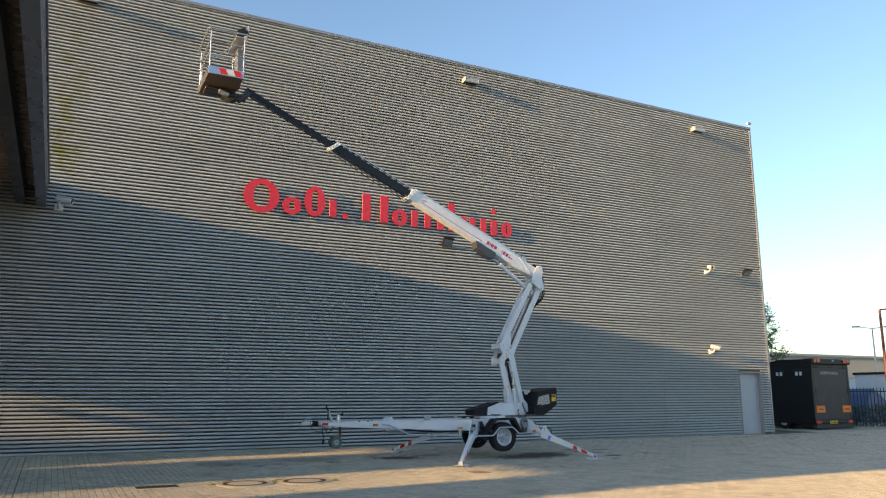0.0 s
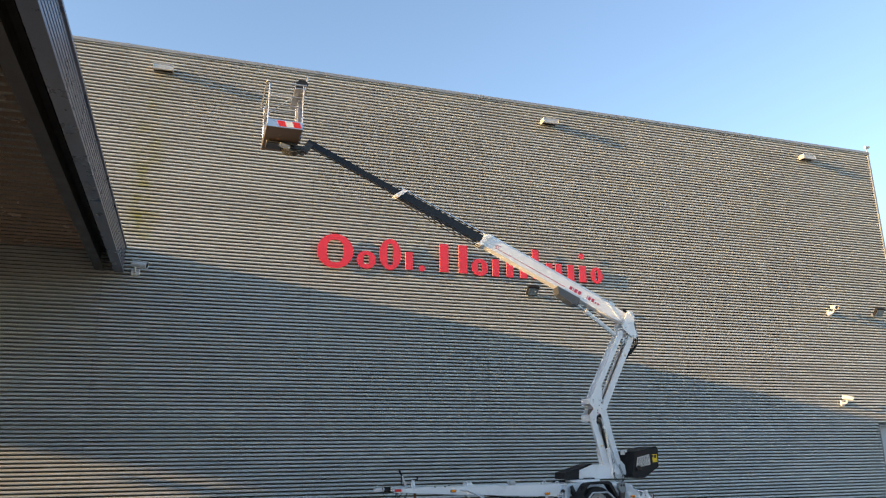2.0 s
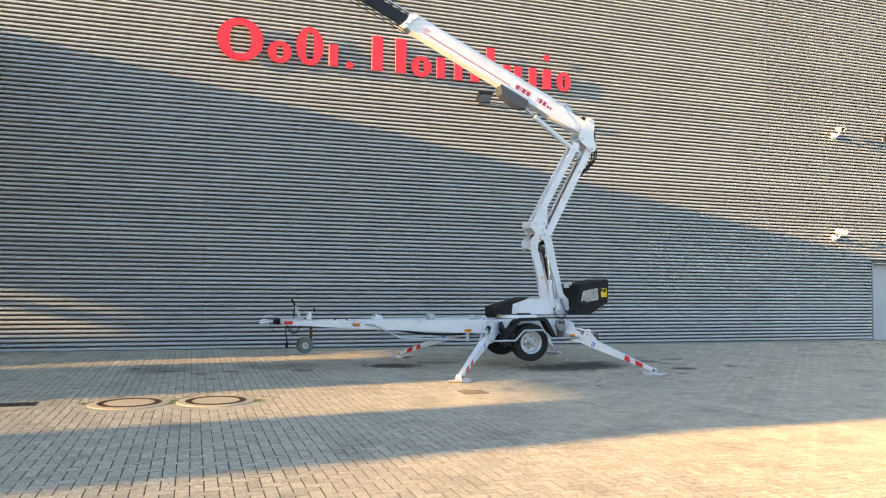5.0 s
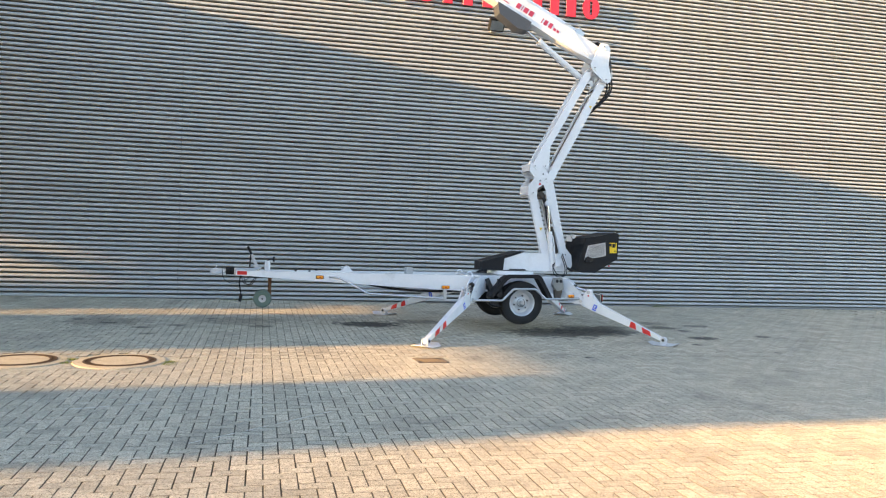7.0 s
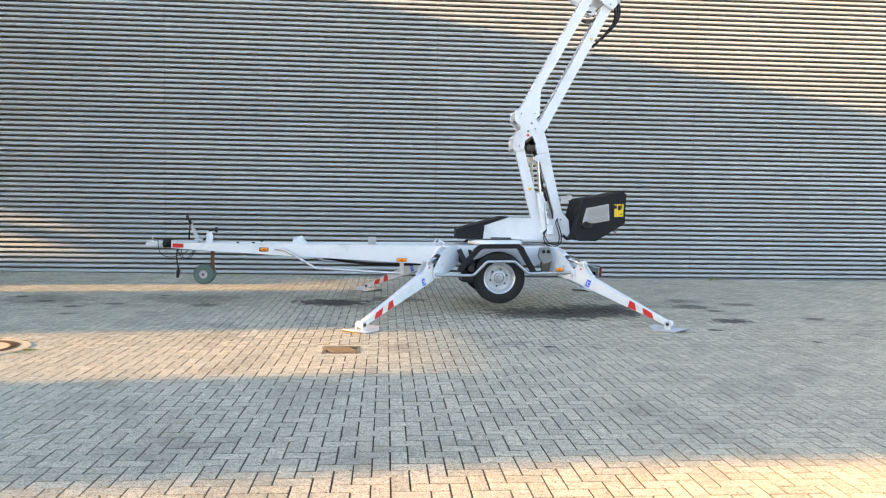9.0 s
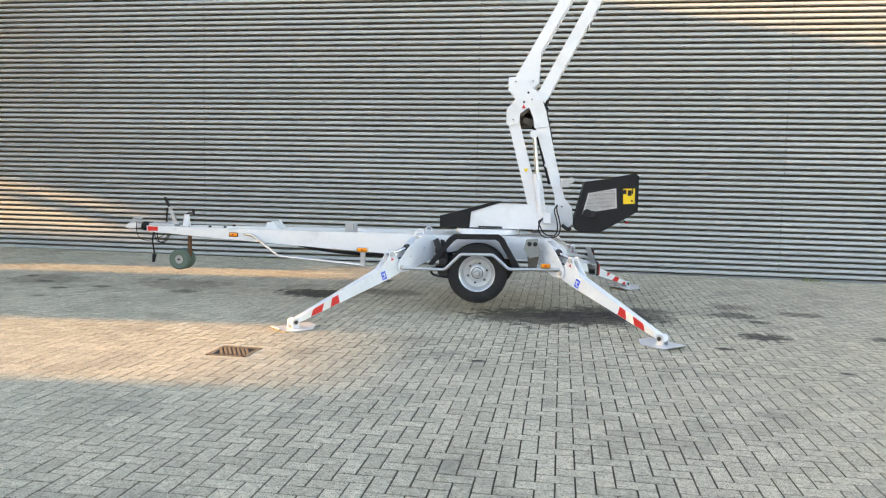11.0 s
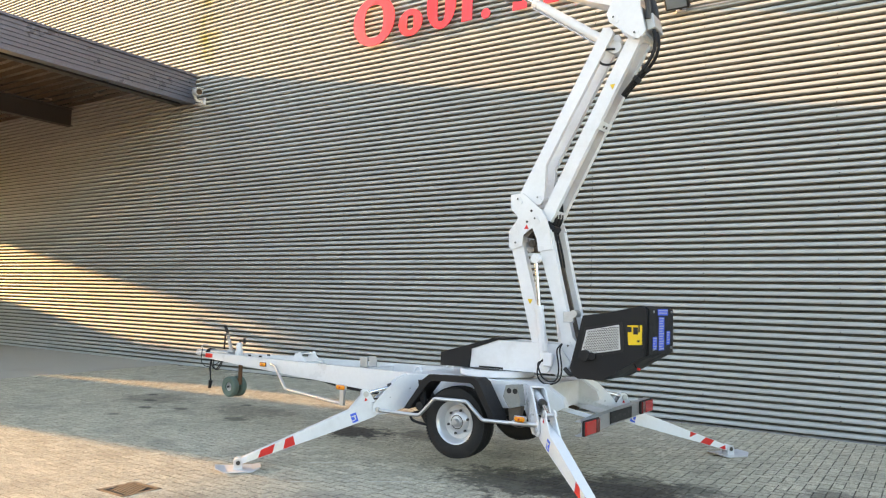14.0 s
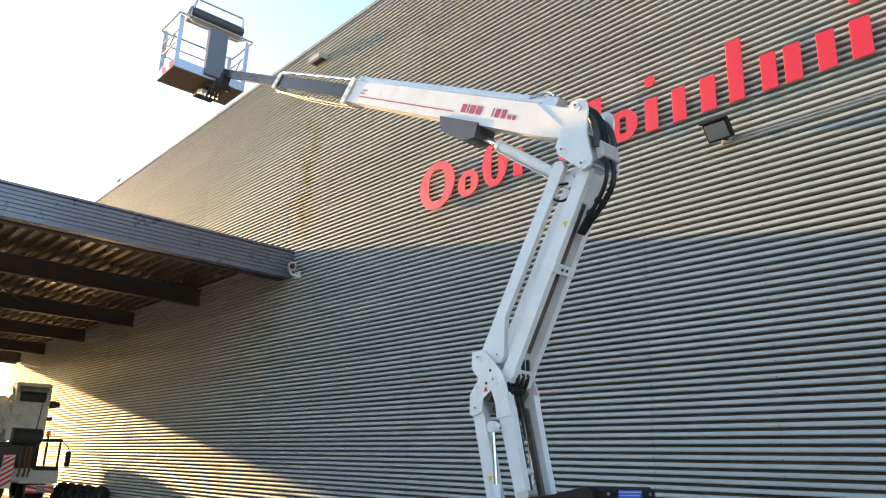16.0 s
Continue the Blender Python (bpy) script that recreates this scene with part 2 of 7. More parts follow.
IRON = mat("cast_iron", (0.20, 0.16, 0.12), 0.7, 0.4, 0.25, 12, 90, 0.2)
CAMWHITE = mat("white_camera_housing", (0.75, 0.75, 0.73), 0.35, 0, 0.04)
GLASSDARK = mat("dark_glass", (0.015, 0.017, 0.02), 0.06, 0, 0.02, 3, 30, 0.0)
LAMPGLASS = mat("lamp_glass", (0.45, 0.47, 0.47), 0.12, 0.7, 0.05)
VENT = mat("zinc_grey_sheet", (0.52, 0.51, 0.49), 0.45, 0.3, 0.06)
TRUCK = mat("anthracite_truck_body", (0.016, 0.015, 0.0155), 0.42, 0, 0.12, 1.5, 40, 0.03)
TRUCKR = mat("dusty_truck_ramp", (0.045, 0.041, 0.038), 0.55, 0, 0.25, 2, 40, 0.05, dirt=(0.15, 0.14, 0.13), dirt_amount=0.4, dirt_scale=2, stretch=(3, 3, 0.6))
BOARD = mat("faded_orange_field", (0.95, 0.25, 0.02), 0.4, 0, 0.06)
ORANGE = mat("orange_reflector", (0.95, 0.16, 0.015), 0.35, 0, 0.05)
GRAYBAR = mat("pale_lettering", (0.55, 0.54, 0.52), 0.5, 0, 0.05)
FARWALL = mat("beige_far_cladding", (0.42, 0.39, 0.33), 0.7, 0, 0.06, 0.3, 6, 0.02)
FARWHITE = mat("pale_far_cladding", (0.62, 0.63, 0.65), 0.7, 0, 0.06, 0.3, 6, 0.02)
TARP = mat("blue_tarpaulin", (0.05, 0.09, 0.20), 0.5, 0, 0.15, 2, 20, 0.1)
FENCE = mat("black_fence_paint", (0.018, 0.02, 0.022), 0.45, 0, 0.1)
LEAF = mat("hedge_leaf", (0.035, 0.065, 0.018), 0.6, 0, 0.2, 3, 30, 0.0, island=0.35)
TREELEAF = mat("tree_leaf", (0.07, 0.13, 0.025), 0.55, 0, 0.2, 1, 30, 0.0, island=0.35)
BARK = mat("bark", (0.11, 0.085, 0.06), 0.9, 0, 0.3, 6, 40, 0.4)
POLE = mat("grey_lamp_pole", (0.45, 0.46, 0.47), 0.45, 0.4, 0.06)
REDPOLE = mat("brown_red_pole", (0.14, 0.05, 0.04), 0.5, 0, 0.1)
CRANE = mat("dirty_white_crane_paint", (0.60, 0.59, 0.55), 0.45, 0, 0.10, 3, 40, 0.03, dirt=(0.22, 0.20, 0.17), dirt_amount=0.6, dirt_scale=2.5)
SCRATCH = mat("pale_stone_scratch", (0.56, 0.53, 0.47), 0.9, 0, 0.2, 20, 150, 0.2)
WEED = mat("weed_leaf", (0.20, 0.23, 0.04), 0.6, 0, 0.2, 5, 30, 0.0, island=0.3)
DEADLEAF = mat("dry_leaf", (0.09, 0.055, 0.03), 0.8, 0, 0.2, 5, 30, 0.0, island=0.4)

for m, level in ((BLACK, 0.25), (RUBBER, 0.25), (HOSE, 0.25), (TRUCK, 0.25), (CLAD, 0.14), (TELE, 0.3)):
    m.node_tree.nodes["Principled BSDF"].inputs["Specular IOR Level"].default_value = level
for m, level in ((PAVER, 0.8), (PAVER1, 0.8), (CONCRETE, 0.8), (CLAD, 0.25)):
    m.node_tree.nodes["Principled BSDF"].inputs["Diffuse Roughness"].default_value = level

# ---------------------------------------------------------------- mesh helpers
ORIGIN = {}


def thing(name, at, label, category, group="", kind=""):
    ob = new(name)
    ob.empty_display_size = 0.2
    ob.location = at
    ORIGIN[ob] = Vector(at)
    return tagged(ob, label, category, group, kind)


def finish(name, bm, material, smooth=False, offset=None):
    if offset is not None:
        bmesh.ops.translate(bm, verts=bm.verts, vec=-offset)
    bmesh.ops.recalc_face_normals(bm, faces=bm.faces)
    me = bpy.data.meshes.new(name)
    bm.to_mesh(me)
    bm.free()
    me.materials.append(material)
    if smooth:
        me.polygons.foreach_set("use_smooth", [True] * len(me.polygons))
        me.set_sharp_from_angle(angle=radians(35))
    return new(name, me)


def part(name, bm, material, parent, label="", smooth=True):
    """One mesh, given in world places, under a thing or a part."""
    o = ORIGIN[parent]
    ob = finish(name, bm, material, smooth, o)
    ob.parent = parent
    ORIGIN[ob] = o
    return tagged(ob, label)


def solo(name, bm, material, label, category, group="", kind="", smooth=True, at=None):
    """A thing of one mesh; its origin lies at its base."""
    if at is None:
        lo = [min(v.co[n] for v in bm.verts) for n in range(3)]
        hi = [max(v.co[n] for v in bm.verts) for n in range(3)]
        at = ((lo[0] + hi[0]) / 2, (lo[1] + hi[1]) / 2, lo[2])
    ob = finish(name, bm, material, smooth, Vector(at))
    ob.location = at
    ORIGIN[ob] = Vector(at)
    return tagged(ob, label, category, group, kind)


def B():
    return bmesh.new()


def soften(bm, geom, r, seg=1):
    """Rounds the edges of what was just made."""
    faces = {f for v in geom for f in v.link_faces}
    edges = {e for f in faces for e in f.edges if len(e.link_faces) == 2 and e.calc_face_angle(0) > 0.4}
    if r > 0 and edges:
        bmesh.ops.bevel(bm, geom=list(edges), offset=r, segments=seg, affect="EDGES", clamp_overlap=True)


def box(bm, c, s, rot=None, r=0.0, seg=1):
    m = Matrix.Translation(c) @ (rot if rot else Matrix()) @ Matrix.Diagonal((*s, 1))
    v = bmesh.ops.create_cube(bm, size=1, matrix=m)["verts"]
    soften(bm, v, r, seg)
    return bm


def span(bm, lo, hi, r=0.0):
    """A box from its low to its high corner."""
    return box(bm, [(a + b) / 2 for a, b in zip(lo, hi)], [b - a for a, b in zip(lo, hi)], None, r)


def prism(bm, pts, y0, y1, r=0.0, place=None):
    """A polygon given in x and z, drawn out from y0 to y1; place lays it elsewhere."""
    a = [bm.verts.new((x, y0, z)) for x, z in pts]
    b = [bm.verts.new((x, y1, z)) for x, z in pts]
    bm.faces.new(a)
    bm.faces.new(b[::-1])
    n = len(pts)
    for i in range(n):
        bm.faces.new((a[i], b[i], b[(i + 1) % n], a[(i + 1) % n]))
    if place:
        bmesh.ops.transform(bm, matrix=place, verts=a + b)
    soften(bm, a + b, r)
    return bm


def rod(bm, p, q, r, seg=12, r2=None):
    p, q = Vector(p), Vector(q)
    d = q - p
    m = Matrix.Translation((p + q) / 2) @ d.to_track_quat("Z", "Y").to_matrix().to_4x4()
    bmesh.ops.create_cone(bm, cap_ends=True, segments=seg, radius1=r, radius2=r if r2 is None else r2, depth=d.length, matrix=m)
    return bm


def ball(bm, c, r, seg=10, squash=(1, 1, 1)):
    bmesh.ops.create_uvsphere(bm, u_segments=seg, v_segments=max(5, seg // 2 + 1), radius=r, matrix=Matrix.Translation(c) @ Matrix.Diagonal((*squash, 1)))
    return bm


def pipe(bm, pts, r, seg=8, closed=False, rounds=2):
    """A bent tube through the points, with its corners cut round."""
    pts = [Vector(p) for p in pts]
    for _ in range(rounds):
        out = []
        n = len(pts)
        for i in range(n if closed else n - 1):
            a, b = pts[i], pts[(i + 1) % n]
            out += [a * 0.75 + b * 0.25, a * 0.25 + b * 0.75]
        if not closed:
            out = [pts[0]] + out[1:-1] + [pts[-1]]
        pts = out
    n, rings, up = len(pts), [], None
    for i, p in enumerate(pts):
        d = (pts[(i + 1) % n] - pts[i - 1]) if closed else (pts[min(i + 1, n - 1)] - pts[max(i - 1, 0)])
        d.normalize()
        if up is None:
            up = d.orthogonal().normalized()
        up = (up - d * up.dot(d)).normalized()
        side = d.cross(up)
        rings.append([bm.verts.new(p + r * (math.cos(k * math.tau / seg) * up + math.sin(k * math.tau / seg) * side)) for k in range(seg)])
    for i in range(n if closed else n - 1):
        a, b = rings[i], rings[(i + 1) % n]
        for k in range(seg):
            bm.faces.new((a[k], a[(k + 1) % seg], b[(k + 1) % seg], b[k]))
    if not closed:
        bm.faces.new(rings[0][::-1])
        bm.faces.new(rings[-1])
    return bm


def beam(bm, p, q, h, w, h2=None, w2=None, up=(0, 0, 1), r=0.008):
    """A straight box beam from p to q, h high and w wide, tapering to h2 and w2."""
    p, q = Vector(p), Vector(q)
    d = (q - p).normalized()
    side = d.cross(Vector(up)).normalized()
    top = side.cross(d)
    vs = []
    for c, hh, ww in ((p, h, w), (q, h if h2 is None else h2, w if w2 is None else w2)):
        vs.append([bm.verts.new(c + a * side * ww / 2 + b * top * hh / 2) for a, b in ((-1, -1), (1, -1), (1, 1), (-1, 1))])
    a, b = vs
    bm.faces.new(a)
    bm.faces.new(b[::-1])
    for k in range(4):
        bm.faces.new((a[k], b[k], b[(k + 1) % 4], a[(k + 1) % 4]))
    soften(bm, a + b, r)
    return bm


def lathe(bm, profile, c, axis="y", seg=32):
    """A ring of (radius, along) points turned round an axis through c."""
    c, rings = Vector(c), []
    for k in range(seg):
        t = k * math.tau / seg
        ring = []
        for rad, s in profile:
            u, v = rad * math.cos(t), rad * math.sin(t)
            ring.append(bm.verts.new(c + (Vector((u, s, v)) if axis == "y" else Vector((u, v, s)) if axis == "z" else Vector((s, u, v)))))
        rings.append(ring)
    n = len(profile)
    for k in range(seg):
        a, b = rings[k], rings[(k + 1) % seg]
        for i in range(n - 1):
            bm.faces.new((a[i], a[i + 1], b[i + 1], b[i]))
    return bm

# ---------------------------------------------------------------- ground
def rise(x, y):
    """The yard falls a little from the hall's foot to the drains."""
    s = min(1.0, max(0.0, (y + 6.5) / 6.5))
    return (0.13 - 0.0035 * min(24.0, max(-5.0, x))) * s


bm = B()
gx, gy = (-1500, -60, -5, 24, 60, 1500), (-1500, -60, -6.5, 0, 60, 1500)
grid = [[bm.verts.new((x, y, rise(x, y) - 0.0105)) for y in gy] for x in gx]
for i in range(5):
    for j in range(5):
        bm.faces.new((grid[i][j], grid[i + 1][j], grid[i + 1][j + 1], grid[i][j + 1]))
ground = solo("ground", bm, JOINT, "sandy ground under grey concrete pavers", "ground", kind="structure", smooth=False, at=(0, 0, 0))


def slab(name, x0, y0, x1, y1, lift, material, label, category, kind="structure"):
    """A thin slab that follows the yard's fall."""
    bm = B()
    ys = sorted({y0, y1, *(y for y in (-6.5, 0.0) if y0 < y < y1)})
    top = [[bm.verts.new((x, y, rise(x, y) + lift)) for y in ys] for x in (x0, x1)]
    low = [[bm.verts.new((x, y, rise(x, y) - 0.06)) for y in ys] for x in (x0, x1)]
    for j in range(len(ys) - 1):
        bm.faces.new((top[0][j], top[1][j], top[1][j + 1], top[0][j + 1]))
        bm.faces.new((top[0][j], top[0][j + 1], low[0][j + 1], low[0][j]))
        bm.faces.new((top[1][j], low[1][j], low[1][j + 1], top[1][j + 1]))
    bm.faces.new((top[0][0], low[0][0], low[1][0], top[1][0]))
    bm.faces.new((top[0][-1], top[1][-1], low[1][-1], low[0][-1]))
    return solo(name, bm, material, label, category, kind=kind, smooth=False)


for k in range(5):
    for j in range(3):
        slab("concrete_slab", -26.0 + 5.02 * k, -14.0 + 4.66 * j, -26.0 + 5.02 * k + 5.0, -14.0 + 4.66 * j + 4.64, 0.0, CONCRETE,
             "grey poured concrete slab under the canopy", "floor")

# ---------------------------------------------------------------- hall wall of corrugated sheets
PITCH, ROWS, BASE = 0.090, 26, 0.09
SEAMS = [3.70 + 4.87 * k for k in range(-6, 4)]
LEFT, RIGHT, TOP = -27.0, 23.48, 0.09 + 26 * 0.45
DOORX0, DOORX1, DOORZ = 21.92, 22.98, 2.25
SHEETS = {}


def sheet_mesh(length):
    """Five steel ribs, one over the other, with open gaps between them; each rib is a folded hat section."""
    key = round(length, 3)
    if key not in SHEETS:
        verts, faces = [], []
        rib = [(0.0355, 0.050), (0.0365, -0.022), (0.0385, -0.029), (0.042, -0.031), (0.060, -0.032), (0.0625, -0.030), (0.065, -0.029),
               (0.078, -0.022), (0.0855, -0.012), (0.0885, -0.001), (0.0893, 0.050)]
        for k in range(5):
            base = len(verts)
            for z, y in rib:
                verts += [(0.0, y, z + PITCH * k), (length, y, z + PITCH * k)]
            faces += [(base + 2 * i, base + 2 * i + 1, base + 2 * i + 3, base + 2 * i + 2) for i in range(len(rib) - 1)]
        me = bpy.data.meshes.new("cladding_sheet")
        me.from_pydata(verts, [], faces)
        me.polygons.foreach_set("use_smooth", [i % 10 in (1, 2, 7, 8) for i in range(len(faces))])
        me.materials.append(CLAD)
        SHEETS[key] = me
    return SHEETS[key]


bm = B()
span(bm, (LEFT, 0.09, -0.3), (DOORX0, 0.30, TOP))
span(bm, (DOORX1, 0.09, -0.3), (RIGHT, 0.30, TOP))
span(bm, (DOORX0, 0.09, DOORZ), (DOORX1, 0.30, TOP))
wall = solo("wall_front", bm, GROOVE_SHADE, "long hall wall clad in grey horizontal steel ribs", "wall", kind="structure", smooth=False)
bm = B()
span(bm, (RIGHT - 0.3, 0.30, -0.3), (RIGHT, 30, TOP))
span(bm, (LEFT, 0.30, -0.3), (LEFT + 0.3, 30, TOP))
span(bm, (LEFT, 30.0, -0.3), (RIGHT, 30.3, TOP))
solo("wall_side", bm, CLAD, "grey steel side and back walls of the hall", "wall", kind="structure", smooth=False)
solo("roof", span(B(), (LEFT, 0.05, TOP - 0.2), (RIGHT, 30.3, TOP - 0.02)), CLAD, "flat roof of the hall", "roof", kind="structure", smooth=False)

# plinth, coping and corner trims
solo("plinth_trim", span(B(), (LEFT, -0.040, -0.1), (DOORX0, 0.05, BASE + 0.012)), TRIM, "grey folded steel drip trim at the wall foot", "trim", kind="structure")
bm = B()
span(bm, (LEFT - 0.02, -0.065, TOP - 0.02), (RIGHT + 0.05, 0.20, TOP + 0.07), 0.006)
for x in SEAMS:
    span(bm, (x - 0.05, -0.070, TOP - 0.03), (x + 0.05, 0.205, TOP + 0.076))
solo("coping_trim", bm, TRIM, "grey folded steel coping along the roof edge", "trim", kind="structure")
bm = B()
span(bm, (RIGHT - 0.03, -0.045, BASE), (RIGHT + 0.05, 0.12, TOP - 0.02), 0.004)
solo("corner_trim", bm, TRIM, "grey folded steel corner trim", "trim", kind="structure")

edges = [LEFT] + [x for x in SEAMS if LEFT < x < RIGHT - 0.6] + [RIGHT - 0.03]


def hang_sheet(x0, x1, row):
    ob = new("cladding_sheet", sheet_mesh(x1 - x0 - 0.004))
    ob.location = (x0 - wall.location.x, -wall.location.y - 0.001 * (row % 2), BASE + 5 * PITCH * row - wall.location.z)
    ob.parent = wall
    return ob


for a, b in zip(edges, edges[1:]):
    for row in range(ROWS):
        z0 = BASE + 5 * PITCH * row
        if b > DOORX0 and z0 < DOORZ - 0.1:
            hang_sheet(a, DOORX0 - 0.03, row)
            hang_sheet(DOORX1 + 0.03, b, row)
        else:
            hang_sheet(a, b, row)

# screws in their rows, and the covering strips over the seams
verts, faces = [], []
x, rows = SEAMS[0], []
while x < RIGHT - 0.1:
    for k in range(2, ROWS * 5, 2):
        z = BASE + PITCH * (k + 0.54)
        jitter = 0.012 * math.sin(k * 12.9 + x * 7.1)
        if DOORX0 - 0.1 < x < DOORX1 + 0.1 and z < DOORZ + 0.1:
            continue
        n = len(verts)
        for q in range(6):
            t = q * math.tau / 6
            verts.append((x + jitter + 0.009 * math.cos(t), -0.032, z + 0.009 * math.sin(t)))
        verts.append((x + jitter, -0.038, z))
        faces += [(n + q, n + (q + 1) % 6, n + 6) for q in range(6)]
    x += 4.87 / 3
me = bpy.data.meshes.new("cladding_screws")
me.from_pydata(verts, [], faces)
me.materials.append(SCREW)
screws = new("cladding_screws", me)
screws.parent = wall
screws.location = -wall.location
tagged(screws, "small dark cladding screws", kind="stuff")

# door in its reveal
bm = B()
span(bm, (DOORX0 - 0.03, -0.052, 0.02), (DOORX0, 0.20, DOORZ + 0.03))
span(bm, (DOORX1, -0.052, 0.02), (DOORX1 + 0.03, 0.20, DOORZ + 0.03))
span(bm, (DOORX0 - 0.03, -0.055, DOORZ), (DOORX1 + 0.03, 0.20, DOORZ + 0.035))
door = solo("door_1", bm, TRIM, "closed grey steel side door set back in a metal reveal", "door", kind="structure")
leaf = part("door_leaf", span(B(), (DOORX0 + 0.05, 0.13, 0.06), (DOORX1 - 0.05, 0.18, DOORZ - 0.05), 0.004), DOOR, door)
bm = B()
for lo, hi in (((DOORX0, 0.10, 0.05), (DOORX0 + 0.05, 0.19, DOORZ)), ((DOORX1 - 0.05, 0.10, 0.05), (DOORX1, 0.19, DOORZ)),
               ((DOORX0, 0.10, DOORZ - 0.05), (DOORX1, 0.19, DOORZ - 0.001))):
    span(bm, lo, hi)
part("door_frame", bm, DOOR, door)
for z in (0.35, 1.15, 1.95):
    part("hinge", rod(B(), (DOORX1 - 0.055, 0.115, z - 0.07), (DOORX1 - 0.055, 0.115, z + 0.07), 0.012), ZINC, door, "steel hinge")
bm = B()
rod(bm, (DOORX0 + 0.13, 0.13, 1.08), (DOORX0 + 0.13, 0.075, 1.08), 0.011)
rod(bm, (DOORX0 + 0.13, 0.08, 1.08), (DOORX0 + 0.25, 0.08, 1.08), 0.010)
part("door_handle", bm, ZINC, leaf, "steel lever handle")
part("door_sill", span(B(), (DOORX0, -0.05, 0.0), (DOORX1, 0.20, 0.055)), CONCRETE, door)

# ---------------------------------------------------------------- canopy
CX0, CX1, CY0 = -24.8, -0.73, -13.1
CZ0, CZ1 = 5.82, 6.46
canopy = thing("canopy", ((CX0 + CX1) / 2, CY0, 5.8), "large flat steel canopy with dark blue fascia fixed to the hall wall", "canopy", kind="structure")
bm = B()
n = 56
prof = []
for i in range(7):
    z = CZ0 + 0.03 + i * (CZ1 - CZ0 - 0.07) / 7
    h = (CZ1 - CZ0 - 0.07) / 7
    prof += [(0.0, z), (0.0, z + 0.62 * h), (-0.022, z + 0.70 * h), (-0.022, z + 0.92 * h)]
prof.append((0.0, CZ1 - 0.04))
a = [bm.verts.new((CX1 + p[0], CY0, p[1])) for p in prof]
b = [bm.verts.new((CX1 + p[0], -0.035, p[1])) for p in prof]
for i in range(len(prof) - 1):
    bm.faces.new((a[i], b[i], b[i + 1], a[i + 1]))
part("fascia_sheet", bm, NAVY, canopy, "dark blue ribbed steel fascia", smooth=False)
bm = B()
span(bm, (CX1 - 0.16, CY0, CZ1 - 0.04), (CX1 + 0.03, -0.04, CZ1 + 0.01), 0.006)
span(bm, (CX1 - 0.20, CY0, CZ0 - 0.01), (CX1 + 0.012, -0.04, CZ0 + 0.03), 0.004)
part("edge_trim", bm, NAVY, canopy)
bm = B()
span(bm, (CX0, CY0 - 0.02, CZ0), (CX1 - 0.02, CY0 + 0.02, CZ1))
span(bm, (CX0 - 0.02, CY0, CZ0), (CX0 + 0.02, -0.04, CZ1))
part("outer_fascia", bm, NAVY, canopy)
# strip added below the far canopy edge to trim the sun on the wall
part("end_lintel", span(B(), (CX0 - 0.10, -5.3, 5.76), (CX0 + 0.10, -0.13, CZ0 - 0.002)), IBEAM, canopy, "dark strip added to set the upper edge of the sun patch")
# roof deck with ribs along the hall
bm = B()
pts, y = [], CY0 + 0.05
while y < -0.30:
    pts += [(y, 6.30), (y + 0.10, 6.30), (y + 0.14, 6.395), (y + 0.24, 6.395), (y + 0.28, 6.30)]
    y += 0.28
va = [bm.verts.new((CX0, p[0], p[1])) for p in pts]
vb = [bm.verts.new((CX1 - 0.03, p[0], p[1])) for p in pts]
for i in range(len(pts) - 1):
    if (va[i].co - va[i + 1].co).length > 1e-5:
        bm.faces.new((va[i], vb[i], vb[i + 1], va[i + 1]))
part("ribbed_deck", bm, SOFFIT, canopy, "brown-grey ribbed steel deck seen from below", smooth=False)
part("roof_sheet", span(B(), (CX0 + 0.03, CY0 + 0.03, 6.40), (CX1 - 0.04, -0.04, 6.44)), SOFFIT, canopy)
for x in (-1.25, -5.65, -10.6, -15.5, -20.7, -24.6):
    bm = B()
    zb = 5.84
    span(bm, (x - 0.10, CY0 + 0.06, zb), (x + 0.10, -0.04, zb + 0.02))
    span(bm, (x - 0.10, CY0 + 0.06, 6.275), (x + 0.10, -0.04, 6.295))
    span(bm, (x - 0.008, CY0 + 0.06, zb + 0.02), (x + 0.008, -0.04, 6.275))
    part("main_beam", bm, IBEAM, canopy, "dark steel I-beam", smooth=False)
for y in (-3.2, -7.0):
    bm = B()
    for x0, x1 in ((-10.5, -5.75), (-15.4, -10.7), (-20.6, -15.6)):
        rod(bm, (x0, y, 6.02), (x1, y - 2.6, 6.02), 0.025)
    part("brace_tube", bm, IBEAM, canopy)

# far end of the canopy: unseen piers added to let the low sun through in strips
for y0, y1 in ((CY0 - 0.1, -10.85), (-8.65, -5.30)):
    solo("wall_end_pier", span(B(), (CX0 - 0.25, y0, -0.1), (CX0 - 0.03, y1, CZ0)), WALLIN, "unseen plain pier added to cut the low sun into strips", "wall", kind="structure", smooth=False)

# unseen wall added behind the viewer to block low sky and darken reflections
solo("wall_opposite", span(B(), (-70, -52, -0.3), (75, -50, 8.0)), FARWALL, "unseen plain wall added across the yard to block low sky", "wall", kind="structure", smooth=False)
# unseen wall added on the sun side to block the bright horizon
solo("wall_yard_end", span(B(), (-50, -50, -0.3), (-48, -14.5, 7.2)), IBEAM, "unseen plain wall added at the yard end to block low sky", "wall", kind="structure", smooth=False)

# ---------------------------------------------------------------- trailer lift
YC = -3.80
lift = thing("trailer_boom_lift", (9.1, YC, 0.0), "white trailer-mounted boom lift standing on four outriggers", "boom lift")


def mirror(y):
    return 2 * YC - y


